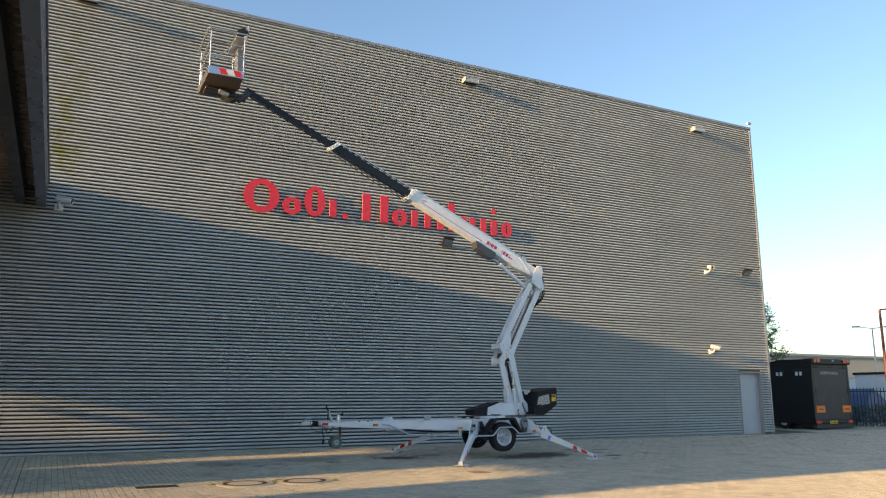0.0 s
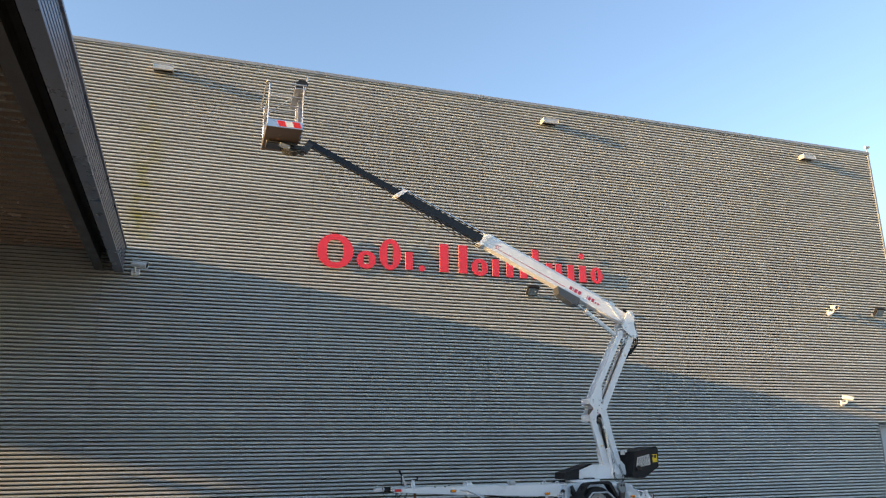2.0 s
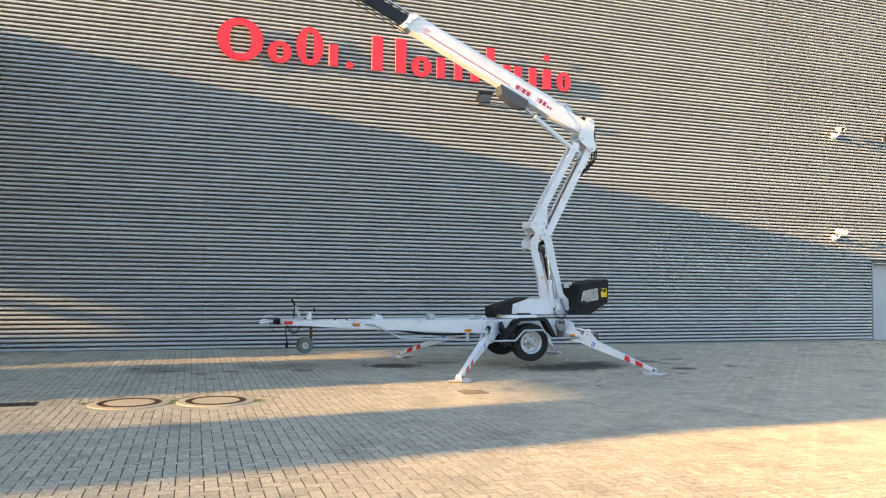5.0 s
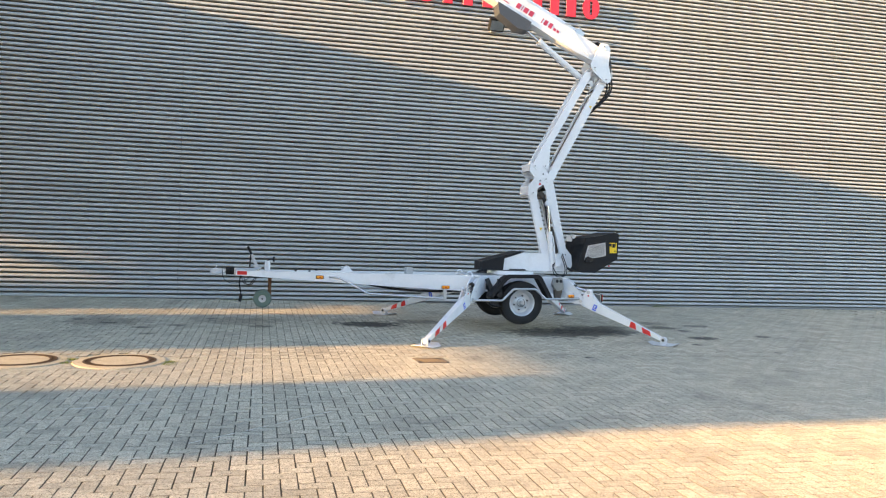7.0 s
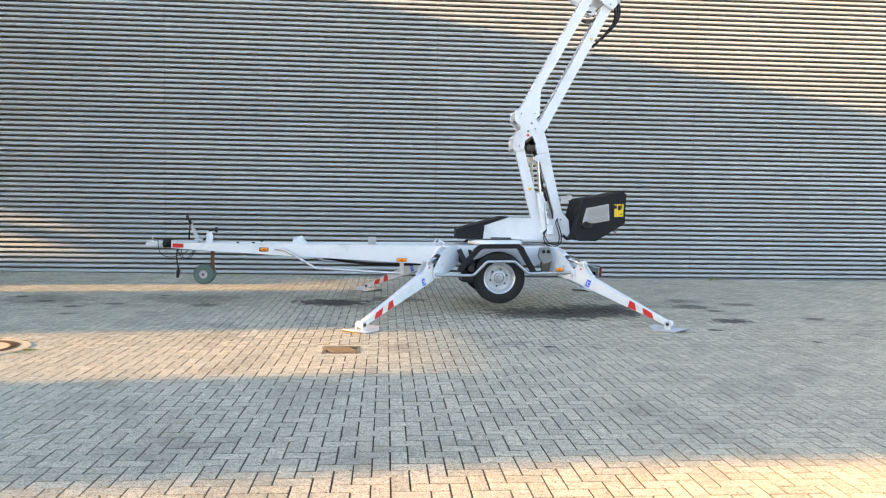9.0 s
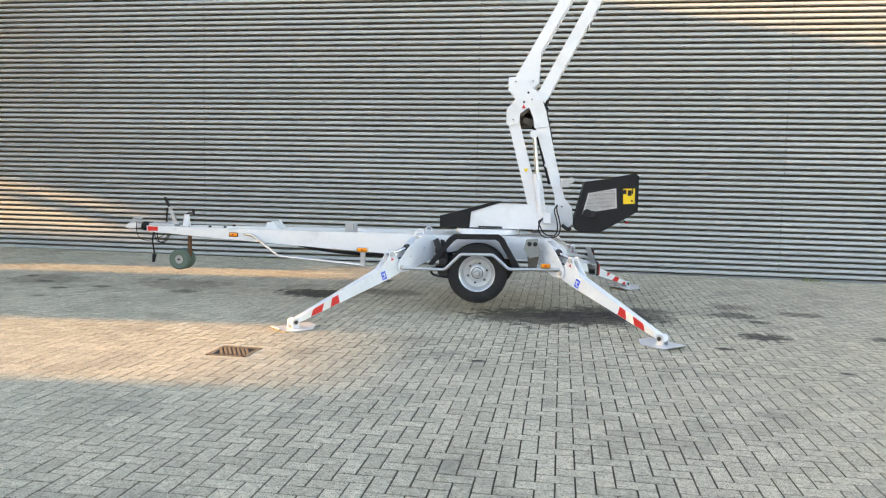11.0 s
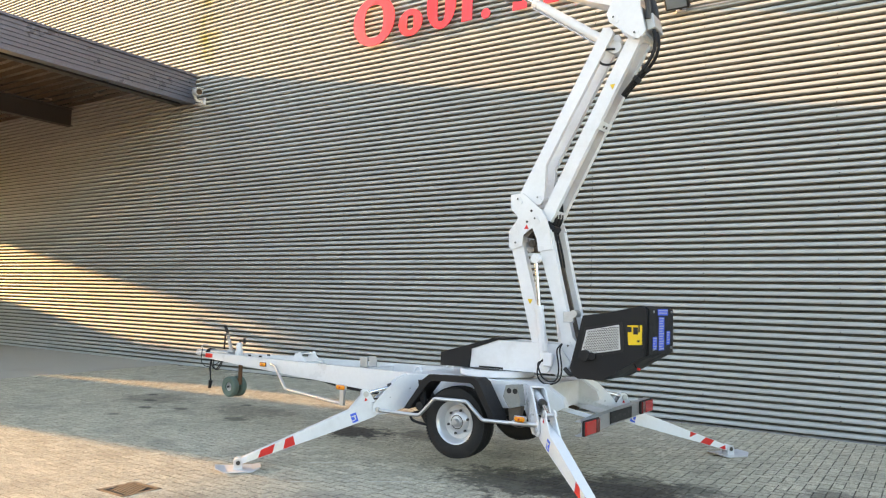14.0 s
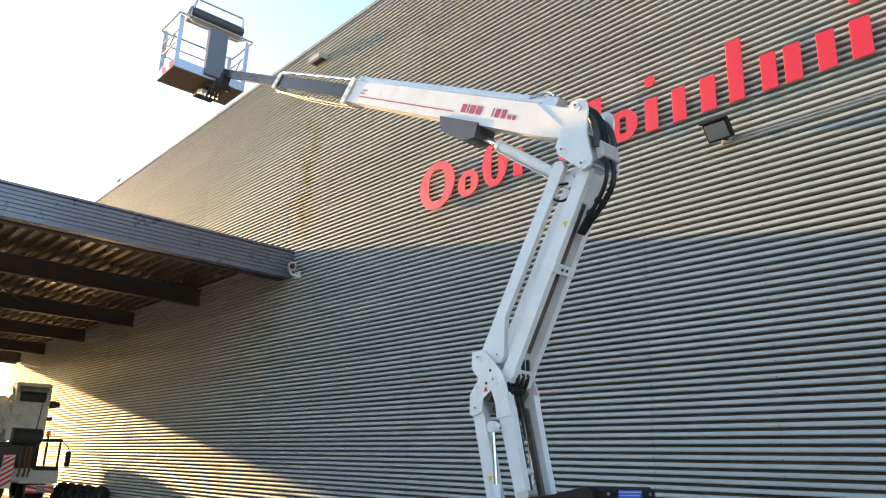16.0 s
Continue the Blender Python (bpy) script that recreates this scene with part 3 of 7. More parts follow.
def bent(bm, pts, r, fillet, seg=10):
    """A tube of straight runs with short round bends."""
    pts = [Vector(p) for p in pts]
    out = [pts[0]]
    for a, c, b in zip(pts, pts[1:], pts[2:]):
        out += [c + (a - c).normalized() * fillet, c, c + (b - c).normalized() * fillet]
    return pipe(bm, out + [pts[-1]], r, seg, rounds=2)


# drawbar: two tapering beams that meet at the coupling
for s in (-1, 1):
    bm = B()
    pts = [(4.90, 0.815), (6.30, 0.745), (8.45, 0.655), (8.45, 0.905), (6.3, 0.892), (4.90, 0.885)]
    vs = []
    for off in (0.0, 0.07):
        vs.append([bm.verts.new((x, YC + s * (0.10 + (x - 4.9) * 0.095 + off), z)) for x, z in pts])
    a, b = vs
    bm.faces.new(a)
    bm.faces.new(b[::-1])
    for i in range(6):
        bm.faces.new((a[i], b[i], b[(i + 1) % 6], a[(i + 1) % 6]))
    soften(bm, a + b, 0.008)
    part("drawbar_beam", bm, WHITE, lift)
for x, w in ((5.0, 0.24), (6.5, 0.5), (7.5, 0.7)):
    part("drawbar_cross_member", span(B(), (x, YC - w / 2, 0.80), (x + 0.06, YC + w / 2, 0.87)), WHITE, lift)

# coupling head with bellows, brake lever and supply cable
bm = B()
prism(bm, [(4.53, 0.845), (4.59, 0.83), (4.74, 0.85), (4.76, 0.895), (4.66, 0.90), (4.60, 0.91), (4.55, 0.885)], YC - 0.04, YC + 0.04, 0.012)
coupling = part("coupling_head", bm, FOOT, lift, "galvanised ball coupling")
part("coupling_handle", pipe(B(), [(4.62, YC, 0.92), (4.60, YC, 0.965), (4.74, YC, 0.965)], 0.010), ZINC, coupling)
bm = B()
lathe(bm, [(0.0, 0)] + [(0.048 + 0.010 * (i % 2), i * 0.011) for i in range(12)] + [(0.0, 0.121)], (4.755, YC, 0.868), "x", 20)
part("bellows", bm, RUBBER, coupling, "black rubber bellows")
bm = B()
span(bm, (4.87, YC - 0.075, 0.83), (5.22, YC + 0.075, 0.915), 0.008)
span(bm, (5.16, YC - 0.045, 0.90), (5.26, YC + 0.045, 0.935), 0.006)
part("overrun_housing", bm, ZINC, lift, "galvanised overrun brake housing")
bm = B()
beam(bm, (5.21, YC, 0.89), (5.11, YC, 1.13), 0.05, 0.025, 0.035)
lever = part("brake_lever", bm, ZINC, lift, "galvanised hand brake lever")
part("grip", rod(B(), (5.115, YC, 1.12), (5.055, YC, 1.235), 0.018), RUBBER, lever, "black rubber grip")
part("gas_spring", rod(B(), (5.09, YC - 0.03, 0.93), (5.10, YC - 0.03, 1.11), 0.011), HOSE, lever)
part("breakaway_cable", pipe(B(), [(4.70, YC - 0.06, 0.92), (4.72, YC - 0.1, 0.75), (4.85, YC - 0.1, 0.68), (5.05, YC - 0.1, 0.74), (5.1, YC - 0.08, 0.80)], 0.005), HOSE, lift)
cable = part("supply_cable", pipe(B(), [(4.97, YC - 0.12, 0.83), (4.95, YC - 0.13, 0.70), (4.97, YC - 0.13, 0.60), (4.98, YC - 0.13, 0.52)], 0.010), HOSE, lift)
part("plug", rod(B(), (4.98, YC - 0.13, 0.53), (4.965, YC - 0.13, 0.43), 0.026, 12, 0.018), HOSE, cable, "black trailer plug")
bm = B()
for k in range(2):
    pipe(bm, [(4.98 + 0.03 * k, YC - 0.13, 0.82), (5.00 + 0.04 * k, YC - 0.14, 0.70 - 0.02 * k), (5.10 + 0.03 * k, YC - 0.14, 0.67), (5.18 + 0.02 * k, YC - 0.13, 0.80)], 0.006)
part("cable_loops", bm, HOSE, lift)
for s in (-1, 1):
    bm = B()
    y = YC + s * 0.183
    prism(bm, [(4.92, 0.825), (5.10, 0.825), (5.08, 0.875), (4.92, 0.878)], y - 0.002, y + 0.002)
    part("reflector_tape", bm, STRIPE, lift, "red reflective tape")

# jockey wheels
bm = B()
rod(bm, (5.385, YC, 0.50), (5.385, YC, 0.80), 0.026)
jockey = part("jockey_tube", bm, RUST, lift, "rusty jockey wheel tube")
bm = B()
span(bm, (5.310, YC - 0.04, 0.86), (5.385, YC + 0.04, 0.93), 0.01)
rod(bm, (5.345, YC, 0.93), (5.345, YC, 1.03), 0.035)
rod(bm, (5.345, YC, 0.90), (5.345, YC, 1.00), 0.042, 16)
part("jockey_clamp", bm, WHITE, jockey)
bm = B()
pipe(bm, [(5.345, YC, 1.02), (5.355, YC, 1.05), (5.425, YC, 1.05), (5.435, YC, 1.04)], 0.010)
rod(bm, (5.435, YC, 1.02), (5.435, YC, 1.09), 0.016)
part("crank_handle", bm, HOSE, jockey)
part("jockey_axle", rod(B(), (5.285, YC - 0.11, 0.47), (5.285, YC + 0.11, 0.47), 0.014), DARKSTEEL, jockey)
part("jockey_fork", beam(B(), (5.385, YC, 0.56), (5.295, YC, 0.46), 0.04, 0.06), RUST, jockey)
for s in (-1, 1):
    bm = B()
    lathe(bm, [(0.055, -0.035), (0.11, -0.042), (0.128, -0.03), (0.132, 0.0), (0.128, 0.03), (0.11, 0.042), (0.055, 0.035), (0.055, -0.035)], (5.285, YC + s * 0.062, 0.47), "y", 28)
    jw = part("jockey_wheel", bm, GREEN, lift, "grey-green jockey wheel tyre")
    bm = B()
    lathe(bm, [(0.0, -0.03), (0.020, -0.03), (0.024, -0.02), (0.055, -0.022), (0.055, 0.022), (0.024, 0.02), (0.0, 0.03)], (5.285, YC + s * 0.062, 0.47), "y", 20)
    part("wheel_hub", bm, ZINC, jw)

# boom rests and lifting eyes on the drawbar
bm = B()
for s in (-1, 1):
    prism(bm, [(6.43, 0.87), (6.66, 0.87), (6.57, 0.935), (6.54, 0.985), (6.515, 0.985), (6.50, 0.955), (6.475, 0.975), (6.455, 0.965)], YC + s * 0.12 - 0.006, YC + s * 0.12 + 0.006, 0.002)
span(bm, (6.45, YC - 0.12, 0.95), (6.50, YC + 0.12, 0.965))
part("boom_rest", bm, WHITE, lift)
bm = B()
span(bm, (7.43, YC - 0.09, 0.87), (7.53, YC - 0.075, 0.985))
span(bm, (7.43, YC + 0.075, 0.87), (7.53, YC + 0.09, 0.985))
span(bm, (7.43, YC - 0.09, 0.86), (7.53, YC + 0.09, 0.88))
part("support_bracket", bm, ZINC, lift)
for s in (-1, 1):
    part("lifting_eye", pipe(B(), [(8.33, YC + s * 0.3, 0.88), (8.345, YC + s * 0.3, 0.94), (8.38, YC + s * 0.3, 0.955), (8.415, YC + s * 0.3, 0.94), (8.43, YC + s * 0.3, 0.88)], 0.010), WHITE, lift)
bm = B()
for y, z in ((YC - 0.28, 0.70), (YC - 0.24, 0.68), (YC - 0.20, 0.69)):
    pipe(bm, [(6.6, y + 0.1, 0.76), (7.1, y + 0.03, z - 0.02), (7.7, y, z - 0.06), (8.3, y, z - 0.03)], 0.010)
part("hydraulic_hose", bm, HOSE, lift)
part("brake_rod", rod(B(), (5.25, YC, 0.79), (8.6, YC, 0.60), 0.006), ZINC, lift)
for x, y, z in ((5.75, -0.19, 0.90), (5.95, -0.20, 0.90), (6.05, -0.16, 0.92)):
    part("cable_clip", box(B(), (x, YC + y, z), (0.03, 0.02, 0.02)), HOSE, lift)

# chassis
bm = B()
prism(bm, [(8.35, 0.66), (9.95, 0.66), (10.08, 0.72), (10.05, 0.80), (9.88, 0.90), (8.35, 0.905)], YC - 0.43, YC - 0.36, 0.006)
prism(bm, [(8.35, 0.66), (9.95, 0.66), (10.08, 0.72), (10.05, 0.80), (9.88, 0.90), (8.35, 0.905)], YC + 0.36, YC + 0.43, 0.006)
span(bm, (8.36, YC - 0.36, 0.885), (9.88, YC + 0.36, 0.903))
span(bm, (8.36, YC - 0.36, 0.66), (8.42, YC + 0.36, 0.885))
span(bm, (9.80, YC - 0.36, 0.66), (9.86, YC + 0.36, 0.885))
chassis = part("chassis", bm, WHITE, lift)
bm = B()
rod(bm, (9.10, YC - 0.62, 0.515), (9.10, YC + 0.62, 0.515), 0.045)
box(bm, (8.72, YC - 0.42, 0.62), (0.16, 0.14, 0.16), None, 0.02)
box(bm, (8.82, YC - 0.45, 0.56), (0.26, 0.10, 0.12), None, 0.02)
rod(bm, (8.72, YC - 0.56, 0.52), (8.72, YC - 0.40, 0.52), 0.085)
beam(bm, (8.60, YC - 0.50, 0.86), (8.70, YC - 0.50, 0.66), 0.06, 0.05)
part("axle", bm, DARKSTEEL, lift, "dark greasy axle with drive roller")
bm = B()
for dz in (0, 0.03, 0.06):
    pipe(bm, [(8.6, YC - 0.46, 0.78 - dz), (8.7, YC - 0.5, 0.70 - dz), (8.85, YC - 0.46, 0.72 - dz), (9.0, YC - 0.44, 0.8)], 0.012)
part("drive_hose", bm, HOSE, lift)

lever = part("drive_lever", prism(B(), [(8.695, 0.875), (8.735, 0.865), (8.775, 0.70), (8.79, 0.60), (8.745, 0.60), (8.725, 0.70)], YC - 0.74, YC - 0.70, 0.006), BLACK, lift, "black drive roller lever")
part("lever_roller", rod(B(), (8.73, YC - 0.76, 0.635), (8.73, YC - 0.60, 0.635), 0.040, 18), RUBBER, lever)
part("drive_step", pipe(B(), [(8.77, YC - 0.68, 0.575), (8.62, YC - 0.69, 0.56), (8.585, YC - 0.70, 0.52), (8.62, YC - 0.70, 0.475), (8.80, YC - 0.69, 0.455)], 0.013, 10), HOSE, lever)
part("drive_box", prism(B(), [(8.62, 0.57), (8.80, 0.60), (8.84, 0.47), (8.70, 0.46)], YC - 0.62, YC - 0.50, 0.01), DARKSTEEL, lever)


def wheel(y, s):
    """A road wheel; s points to its outer side."""
    c = (9.10, y, 0.515)
    bm = B()
    w = 0.095
    lathe(bm, [(0.195, -w * 0.85), (0.23, -w), (0.29, -w * 1.02), (0.318, -w * 0.86), (0.328, -w * 0.55), (0.329, -0.03), (0.321, -0.028), (0.321, -0.022),
               (0.330, -0.02), (0.330, 0.02), (0.321, 0.022), (0.321, 0.028), (0.329, 0.03), (0.328, w * 0.55), (0.318, w * 0.86), (0.29, w * 1.02), (0.23, w), (0.195, w * 0.85)], c, "y", 64)
    tyre = part("road_wheel", bm, RUBBER, lift, "black rubber tyre lifted off the ground")
    bm = B()
    o = s * 0.085
    lathe(bm, [(0.197, -s * 0.08), (0.182, -s * 0.02), (0.175, s * 0.02), (0.180, o * 0.7), (0.196, o * 0.9), (0.200, o * 1.02), (0.192, o * 0.98), (0.176, o * 0.72), (0.165, o * 0.45),
               (0.153, o * 0.10), (0.11, o * 0.06), (0.082, o * 0.40), (0.066, o * 0.44), (0.0, o * 0.44)], c, "y", 48)
    rim = part("rim", bm, RIM, tyre, "silver painted steel rim")
    bm = B()
    for k in range(72):
        t = k * math.tau / 72
        for e in (-1, 1):
            m = Matrix.Rotation(-t, 4, "Y")
            box(bm, Vector(c) + m @ Vector((0.3175, e * w * 0.80, 0)), (0.012, 0.030, 0.018), m)
    tagged(part("tread", bm, RUBBER, tyre, smooth=False), kind="stuff")
    bm = B()
    lathe(bm, [(0.050, o * 0.42), (0.050, o * 0.56), (0.034, o * 0.60), (0.033, o * 1.0), (0.027, o * 1.10), (0.0, o * 1.12)], c, "y", 24)
    part("hub_cap", bm, ZINC, tyre)
    for k in range(6):
        t = k * math.tau / 6 + 0.3
        p = Vector(c) + Vector((0.108 * math.cos(t), o * 0.06, 0.108 * math.sin(t)))
        nut = part("wheel_bolt", rod(B(), p, p + Vector((0, s * 0.024, 0)), 0.012, 6), DARKSTEEL, tyre)
        part("bolt_seat", rod(B(), p, p + Vector((0, s * 0.006, 0)), 0.017, 14), ZINC, nut)
    bm = B()
    lathe(bm, [(0.064, o * 0.40), (0.064, o * 0.475), (0.058, o * 0.475), (0.058, o * 0.40)], c, "y", 32)
    part("hub_seal", bm, DARKSTEEL, tyre)
    part("brake_drum", lathe(B(), [(0.0, -s * 0.10), (0.12, -s * 0.10), (0.125, -s * 0.07), (0.192, -s * 0.062), (0.192, -s * 0.04)], c, "y", 32), BLACK, tyre, "black brake drum behind the rim")
    return tyre


wheel(-4.43, -1)
wheel(mirror(-4.43), 1)

# fenders, guard tubes, side lamps
for s in (-1, 1):
    ya, yb = (YC - 0.77, YC - 0.53) if s < 0 else (YC + 0.53, YC + 0.77)
    bm = B()
    outer = [(8.58, 0.60), (8.80, 0.885), (8.86, 0.925), (9.32, 0.935), (9.37, 0.90), (9.56, 0.58)]
    inner = [(9.53, 0.58), (9.345, 0.885), (9.31, 0.905), (8.88, 0.897), (8.83, 0.87), (8.61, 0.60)]
    prism(bm, outer + inner, ya, yb, 0.012)
    lip = [(8.565, 0.60), (8.79, 0.90), (8.85, 0.942), (9.33, 0.952), (9.385, 0.915), (9.575, 0.58), (9.515, 0.58), (9.335, 0.875), (9.30, 0.895), (8.885, 0.887), (8.84, 0.86), (8.625, 0.60)]
    prism(bm, lip, ya - 0.012 if s < 0 else yb - 0.03, ya + 0.03 if s < 0 else yb + 0.012, 0.01)
    part("fender", bm, BLACK, lift, "angular black plastic fender")
    y = YC + s * 0.80
    bm = B()
    bent(bm, [(8.24, y + s * 0.02, 0.64), (8.28, y + s * 0.02, 0.555), (8.76, y, 0.555), (8.93, y, 0.728), (9.28, y, 0.733), (9.45, y, 0.585), (10.02, y, 0.60)], 0.017, 0.06)
    rod(bm, (9.75, y, 0.595), (10.05, y, 0.605), 0.023)
    part("wheel_guard_tube", bm, ZINC, lift, "silver bent guard tube")
    bm = B()
    bent(bm, [(6.24, YC + s * 0.29, 0.83), (6.38, YC + s * 0.36, 0.82), (6.78, YC + s * 0.58, 0.61), (7.88, YC + s * 0.86, 0.575)], 0.016, 0.07)
    part("front_guard_tube", bm, ZINC, lift, "silver bent guard tube")
    bm = B()
    box(bm, (7.86, YC + s * 0.86, 0.64), (0.05, 0.03, 0.15))
    box(bm, (7.86, YC + s * 0.87, 0.745), (0.11, 0.025, 0.05), None, 0.006)
    part("lamp_post", bm, ZINC, lift)
    for x, y, z, w in ((7.86, YC + s * 0.89, 0.745, 0.115), (6.10, YC + s * 0.29, 0.818, 0.10), (9.84, YC + s * 0.835, 0.640, 0.10)):
        bm = B()
        box(bm, (x, y - s * 0.008, z), (w + 0.02, 0.02, 0.052), None, 0.005)
        lamp = part("side_lamp", bm, HOSE if x < 7 else ZINC, lift)
        bm = B()
        box(bm, (x, y + s * 0.008, z), (w, 0.026, 0.046), None, 0.016)
        lens = part("amber_lens", bm, AMBER, lamp, "amber side marker lens")
        part("lens_dot", box(B(), (x, y + s * 0.021, z), (0.018, 0.006, 0.016), None, 0.004), REDLENS, lens)
    # wheel chock on the frame
    bm = B()
    prism(bm, [(9.665, 0.70), (9.775, 0.73), (9.765, 0.80), (9.745, 0.912), (9.625, 0.90), (9.60, 0.80), (9.625, 0.755)], YC + s * 0.655 - 0.05, YC + s * 0.655 + 0.05, 0.012)
    chock = part("wheel_chock", bm, CHOCK, lift, "grey plastic wheel chock")
    for dx in (-0.022, 0.026):
        bm = B()
        rod(bm, (9.688 + dx * 1.25, YC + s * 0.703, 0.855), (9.688 + dx * 1.25, YC + s * 0.708, 0.855), 0.024, 16)
        part("chock_hole", bm, HOSE, chock)
    bm = B()
    prism(bm, [(9.655, 0.56), (9.735, 0.56), (9.765, 0.72), (9.64, 0.72)], YC + s * 0.640 - 0.035, YC + s * 0.640 + 0.035, 0.006)
    part("chock_holder", bm, GREASY, lift, "brown rusty chock holder")

# outriggers: an open-topped arm on the chassis, a tapering leg, a cylinder between them and a bent foot plate
FEET = ((7.40, -5.56), (10.96, -5.44), (7.40, -2.10), (10.91, -1.83))


def sheet(bm, pts, off, thick):
    """A plate given by its corners, moved by off and thick along the same way."""
    half = thick / 2
    va = [bm.verts.new(p + off - half) for p in pts]
    vb = [bm.verts.new(p + off + half) for p in pts]
    bm.faces.new(va)
    bm.faces.new(vb[::-1])
    n = len(pts)
    for i in range(n):
        bm.faces.new((va[i], vb[i], vb[(i + 1) % n], va[(i + 1) % n]))
    return bm


UP = Vector((0, 0, 1))
for fx, fy in FEET:
    sx, sy = (-1 if fx < 9 else 1), (-1 if fy < YC else 1)
    gz = rise(fx, fy)
    foot = Vector((fx, fy, gz + 0.072))
    piv = Vector((9.14 + sx * 0.905, YC + sy * 0.785, 0.565))
    root = Vector((9.14 + sx * 0.60, YC + sy * 0.40, 0.78))
    out = foot - piv
    out.z = 0
    out.normalize()
    flat = Vector((out.y, -out.x, 0))
    back = (root - piv)
    back.z = 0
    # arm: two cheeks, a floor plate and a bridge over the cylinder's head
    bm = B()
    for k in (-1, 1):
        pts = [root + UP * 0.125, root - UP * 0.125, piv - UP * 0.045 - out * 0.10, piv - UP * 0.050 + out * 0.02, piv + out * 0.050 - UP * 0.020, piv + out * 0.045 + UP * 0.05,
               piv + back * 0.16 + UP * 0.19, piv + back * 0.42 + UP * 0.30, piv + back * 0.62 + UP * 0.335]
        sheet(bm, pts, flat * 0.062 * k, flat * 0.014)
    beam(bm, root - UP * 0.118, piv - UP * 0.040 - out * 0.08, 0.014, 0.115, r=0)
    beam(bm, root + UP * 0.118, piv + back * 0.62 + UP * 0.328, 0.014, 0.115, r=0)
    arm = part("outrigger_arm", bm, WHITE, lift, smooth=False)
    part("pivot_pin", rod(B(), piv - flat * 0.085, piv + flat * 0.085, 0.024), ZINC, arm)
    for f in (0.35, 0.75):
        part("arm_bolt", rod(B(), root.lerp(piv, f) + UP * 0.06 - flat * 0.075, root.lerp(piv, f) + UP * 0.06 + flat * 0.075, 0.008, 8), ZINC, arm)
    # leg: deepest at its kink a hand below the pivot, then tapering to the foot
    ax = (foot - piv).normalized()
    nrm = flat.cross(ax).normalized()
    if nrm.z < 0:
        nrm = -nrm
    length = (foot - piv).length
    kink = 0.22
    HK, HF, WK, WF = 0.146, 0.048, 0.046, 0.034

    def leg_at(d, e, k):
        f = min(1.0, max(0.0, (d - kink) / (length - kink)))
        return piv + ax * d + nrm * (0.012 * (1 - f) + e * (HK + (HF - HK) * f) / 2) + flat * k * (WK + (WF - WK) * f)

    bm = B()
    rings = []
    for d, low, high in ((-0.025, -0.72, 0.62), (0.05, -0.98, 0.95), (kink, -1.0, 1.0), (length - 0.02, -1.0, 1.0), (length + 0.025, -0.45, 0.45)):
        rings.append([bm.verts.new(leg_at(d, e, k)) for e, k in ((low, -1), (low, 1), (high, 1), (high, -1))])
    for p, q in zip(rings, rings[1:]):
        for i in range(4):
            bm.faces.new((p[i], q[i], q[(i + 1) % 4], p[(i + 1) % 4]))
    bm.faces.new(rings[0])
    bm.faces.new(rings[-1][::-1])
    soften(bm, [v for r in rings for v in r], 0.007)
    leg = part("outrigger_leg", bm, WHITE, lift)
    lug = piv + out * 0.115 + UP * 0.145
    bm = B()
    for k in (-1, 1):
        pts = [leg_at(-0.005, 0.9, 0), leg_at(0.27, 0.9, 0), lug + ax * 0.045 - nrm * 0.005, lug + ax * 0.028 + nrm * 0.032, lug + nrm * 0.042, lug - ax * 0.032 + nrm * 0.028, lug - ax * 0.04 - nrm * 0.005]
        sheet(bm, pts, flat * 0.042 * k, flat * 0.012)
    part("cylinder_lug", bm, WHITE, leg, smooth=False)
    bm = B()
    rod(bm, lug - flat * 0.058, lug + flat * 0.058, 0.017)
    for k in (-1, 1):
        rod(bm, lug + flat * 0.050 * k, lug + flat * 0.062 * k, 0.027, 12)
    part("lug_pin", bm, ZINC, leg)
    for k in (-1, 1):
        mark = leg_at(0.075, 1.0, 0) + flat * 0.050 * k + nrm * 0.030
        bm = B()
        sheet(bm, [mark - ax * 0.016, mark + ax * 0.016, mark + nrm * 0.030], flat * 0.0, flat * 0.003)
        part("red_triangle", bm, STRIPE, leg, "small red warning triangle", smooth=False)
    head = root + UP * 0.075 + out * 0.02
    mid = head.lerp(lug, 0.60)
    part("outrigger_cylinder", rod(B(), head, mid, 0.034, 16), WHITE, arm)
    part("cylinder_gland", rod(B(), mid - (mid - head).normalized() * 0.03, mid + (mid - head).normalized() * 0.006, 0.038, 16), DARKSTEEL, arm)
    part("cylinder_rod", rod(B(), mid, lug, 0.016, 14), CHROME, arm, "chromed cylinder rod")
    part("arm_hose", pipe(B(), [root + UP * 0.05 + flat * 0.03, root.lerp(piv, 0.5) + UP * 0.02 + flat * 0.03, piv + UP * 0.09 - out * 0.03, lug - UP * 0.05], 0.008), HOSE, arm)
    # tape on the leg's outer and inner faces
    for k in (-1, 1):
        tape = [(((0.61, -0.93), (0.695, -0.93), (0.660, 0.93), (0.605, 0.93)), STRIPE), (((0.70, -0.93), (0.77, -0.93), (0.735, 0.93), (0.665, 0.93)), STRIPEW),
                (((0.77, -0.93), (0.87, -0.93), (0.835, 0.93), (0.735, 0.93)), STRIPE), (((0.87, -0.93), (0.955, -0.93), (0.925, 0.93), (0.835, 0.93)), STRIPEW)]
        if sx > 0 and sy > 0 and k > 0:
            tape = [(((0.640, -0.35), (0.690, 0.93), (0.635, 0.93)), STRIPE), (((0.735, -0.93), (0.822, -0.93), (0.849, 0.93), (0.774, 0.93)), STRIPE),
                    (((0.905, -0.93), (0.962, -0.93), (0.952, 0.80)), STRIPE)]
        for corners, material in tape:
            quad = [leg_at(d * length, e, k) + flat * k * 0.0018 for d, e in corners]
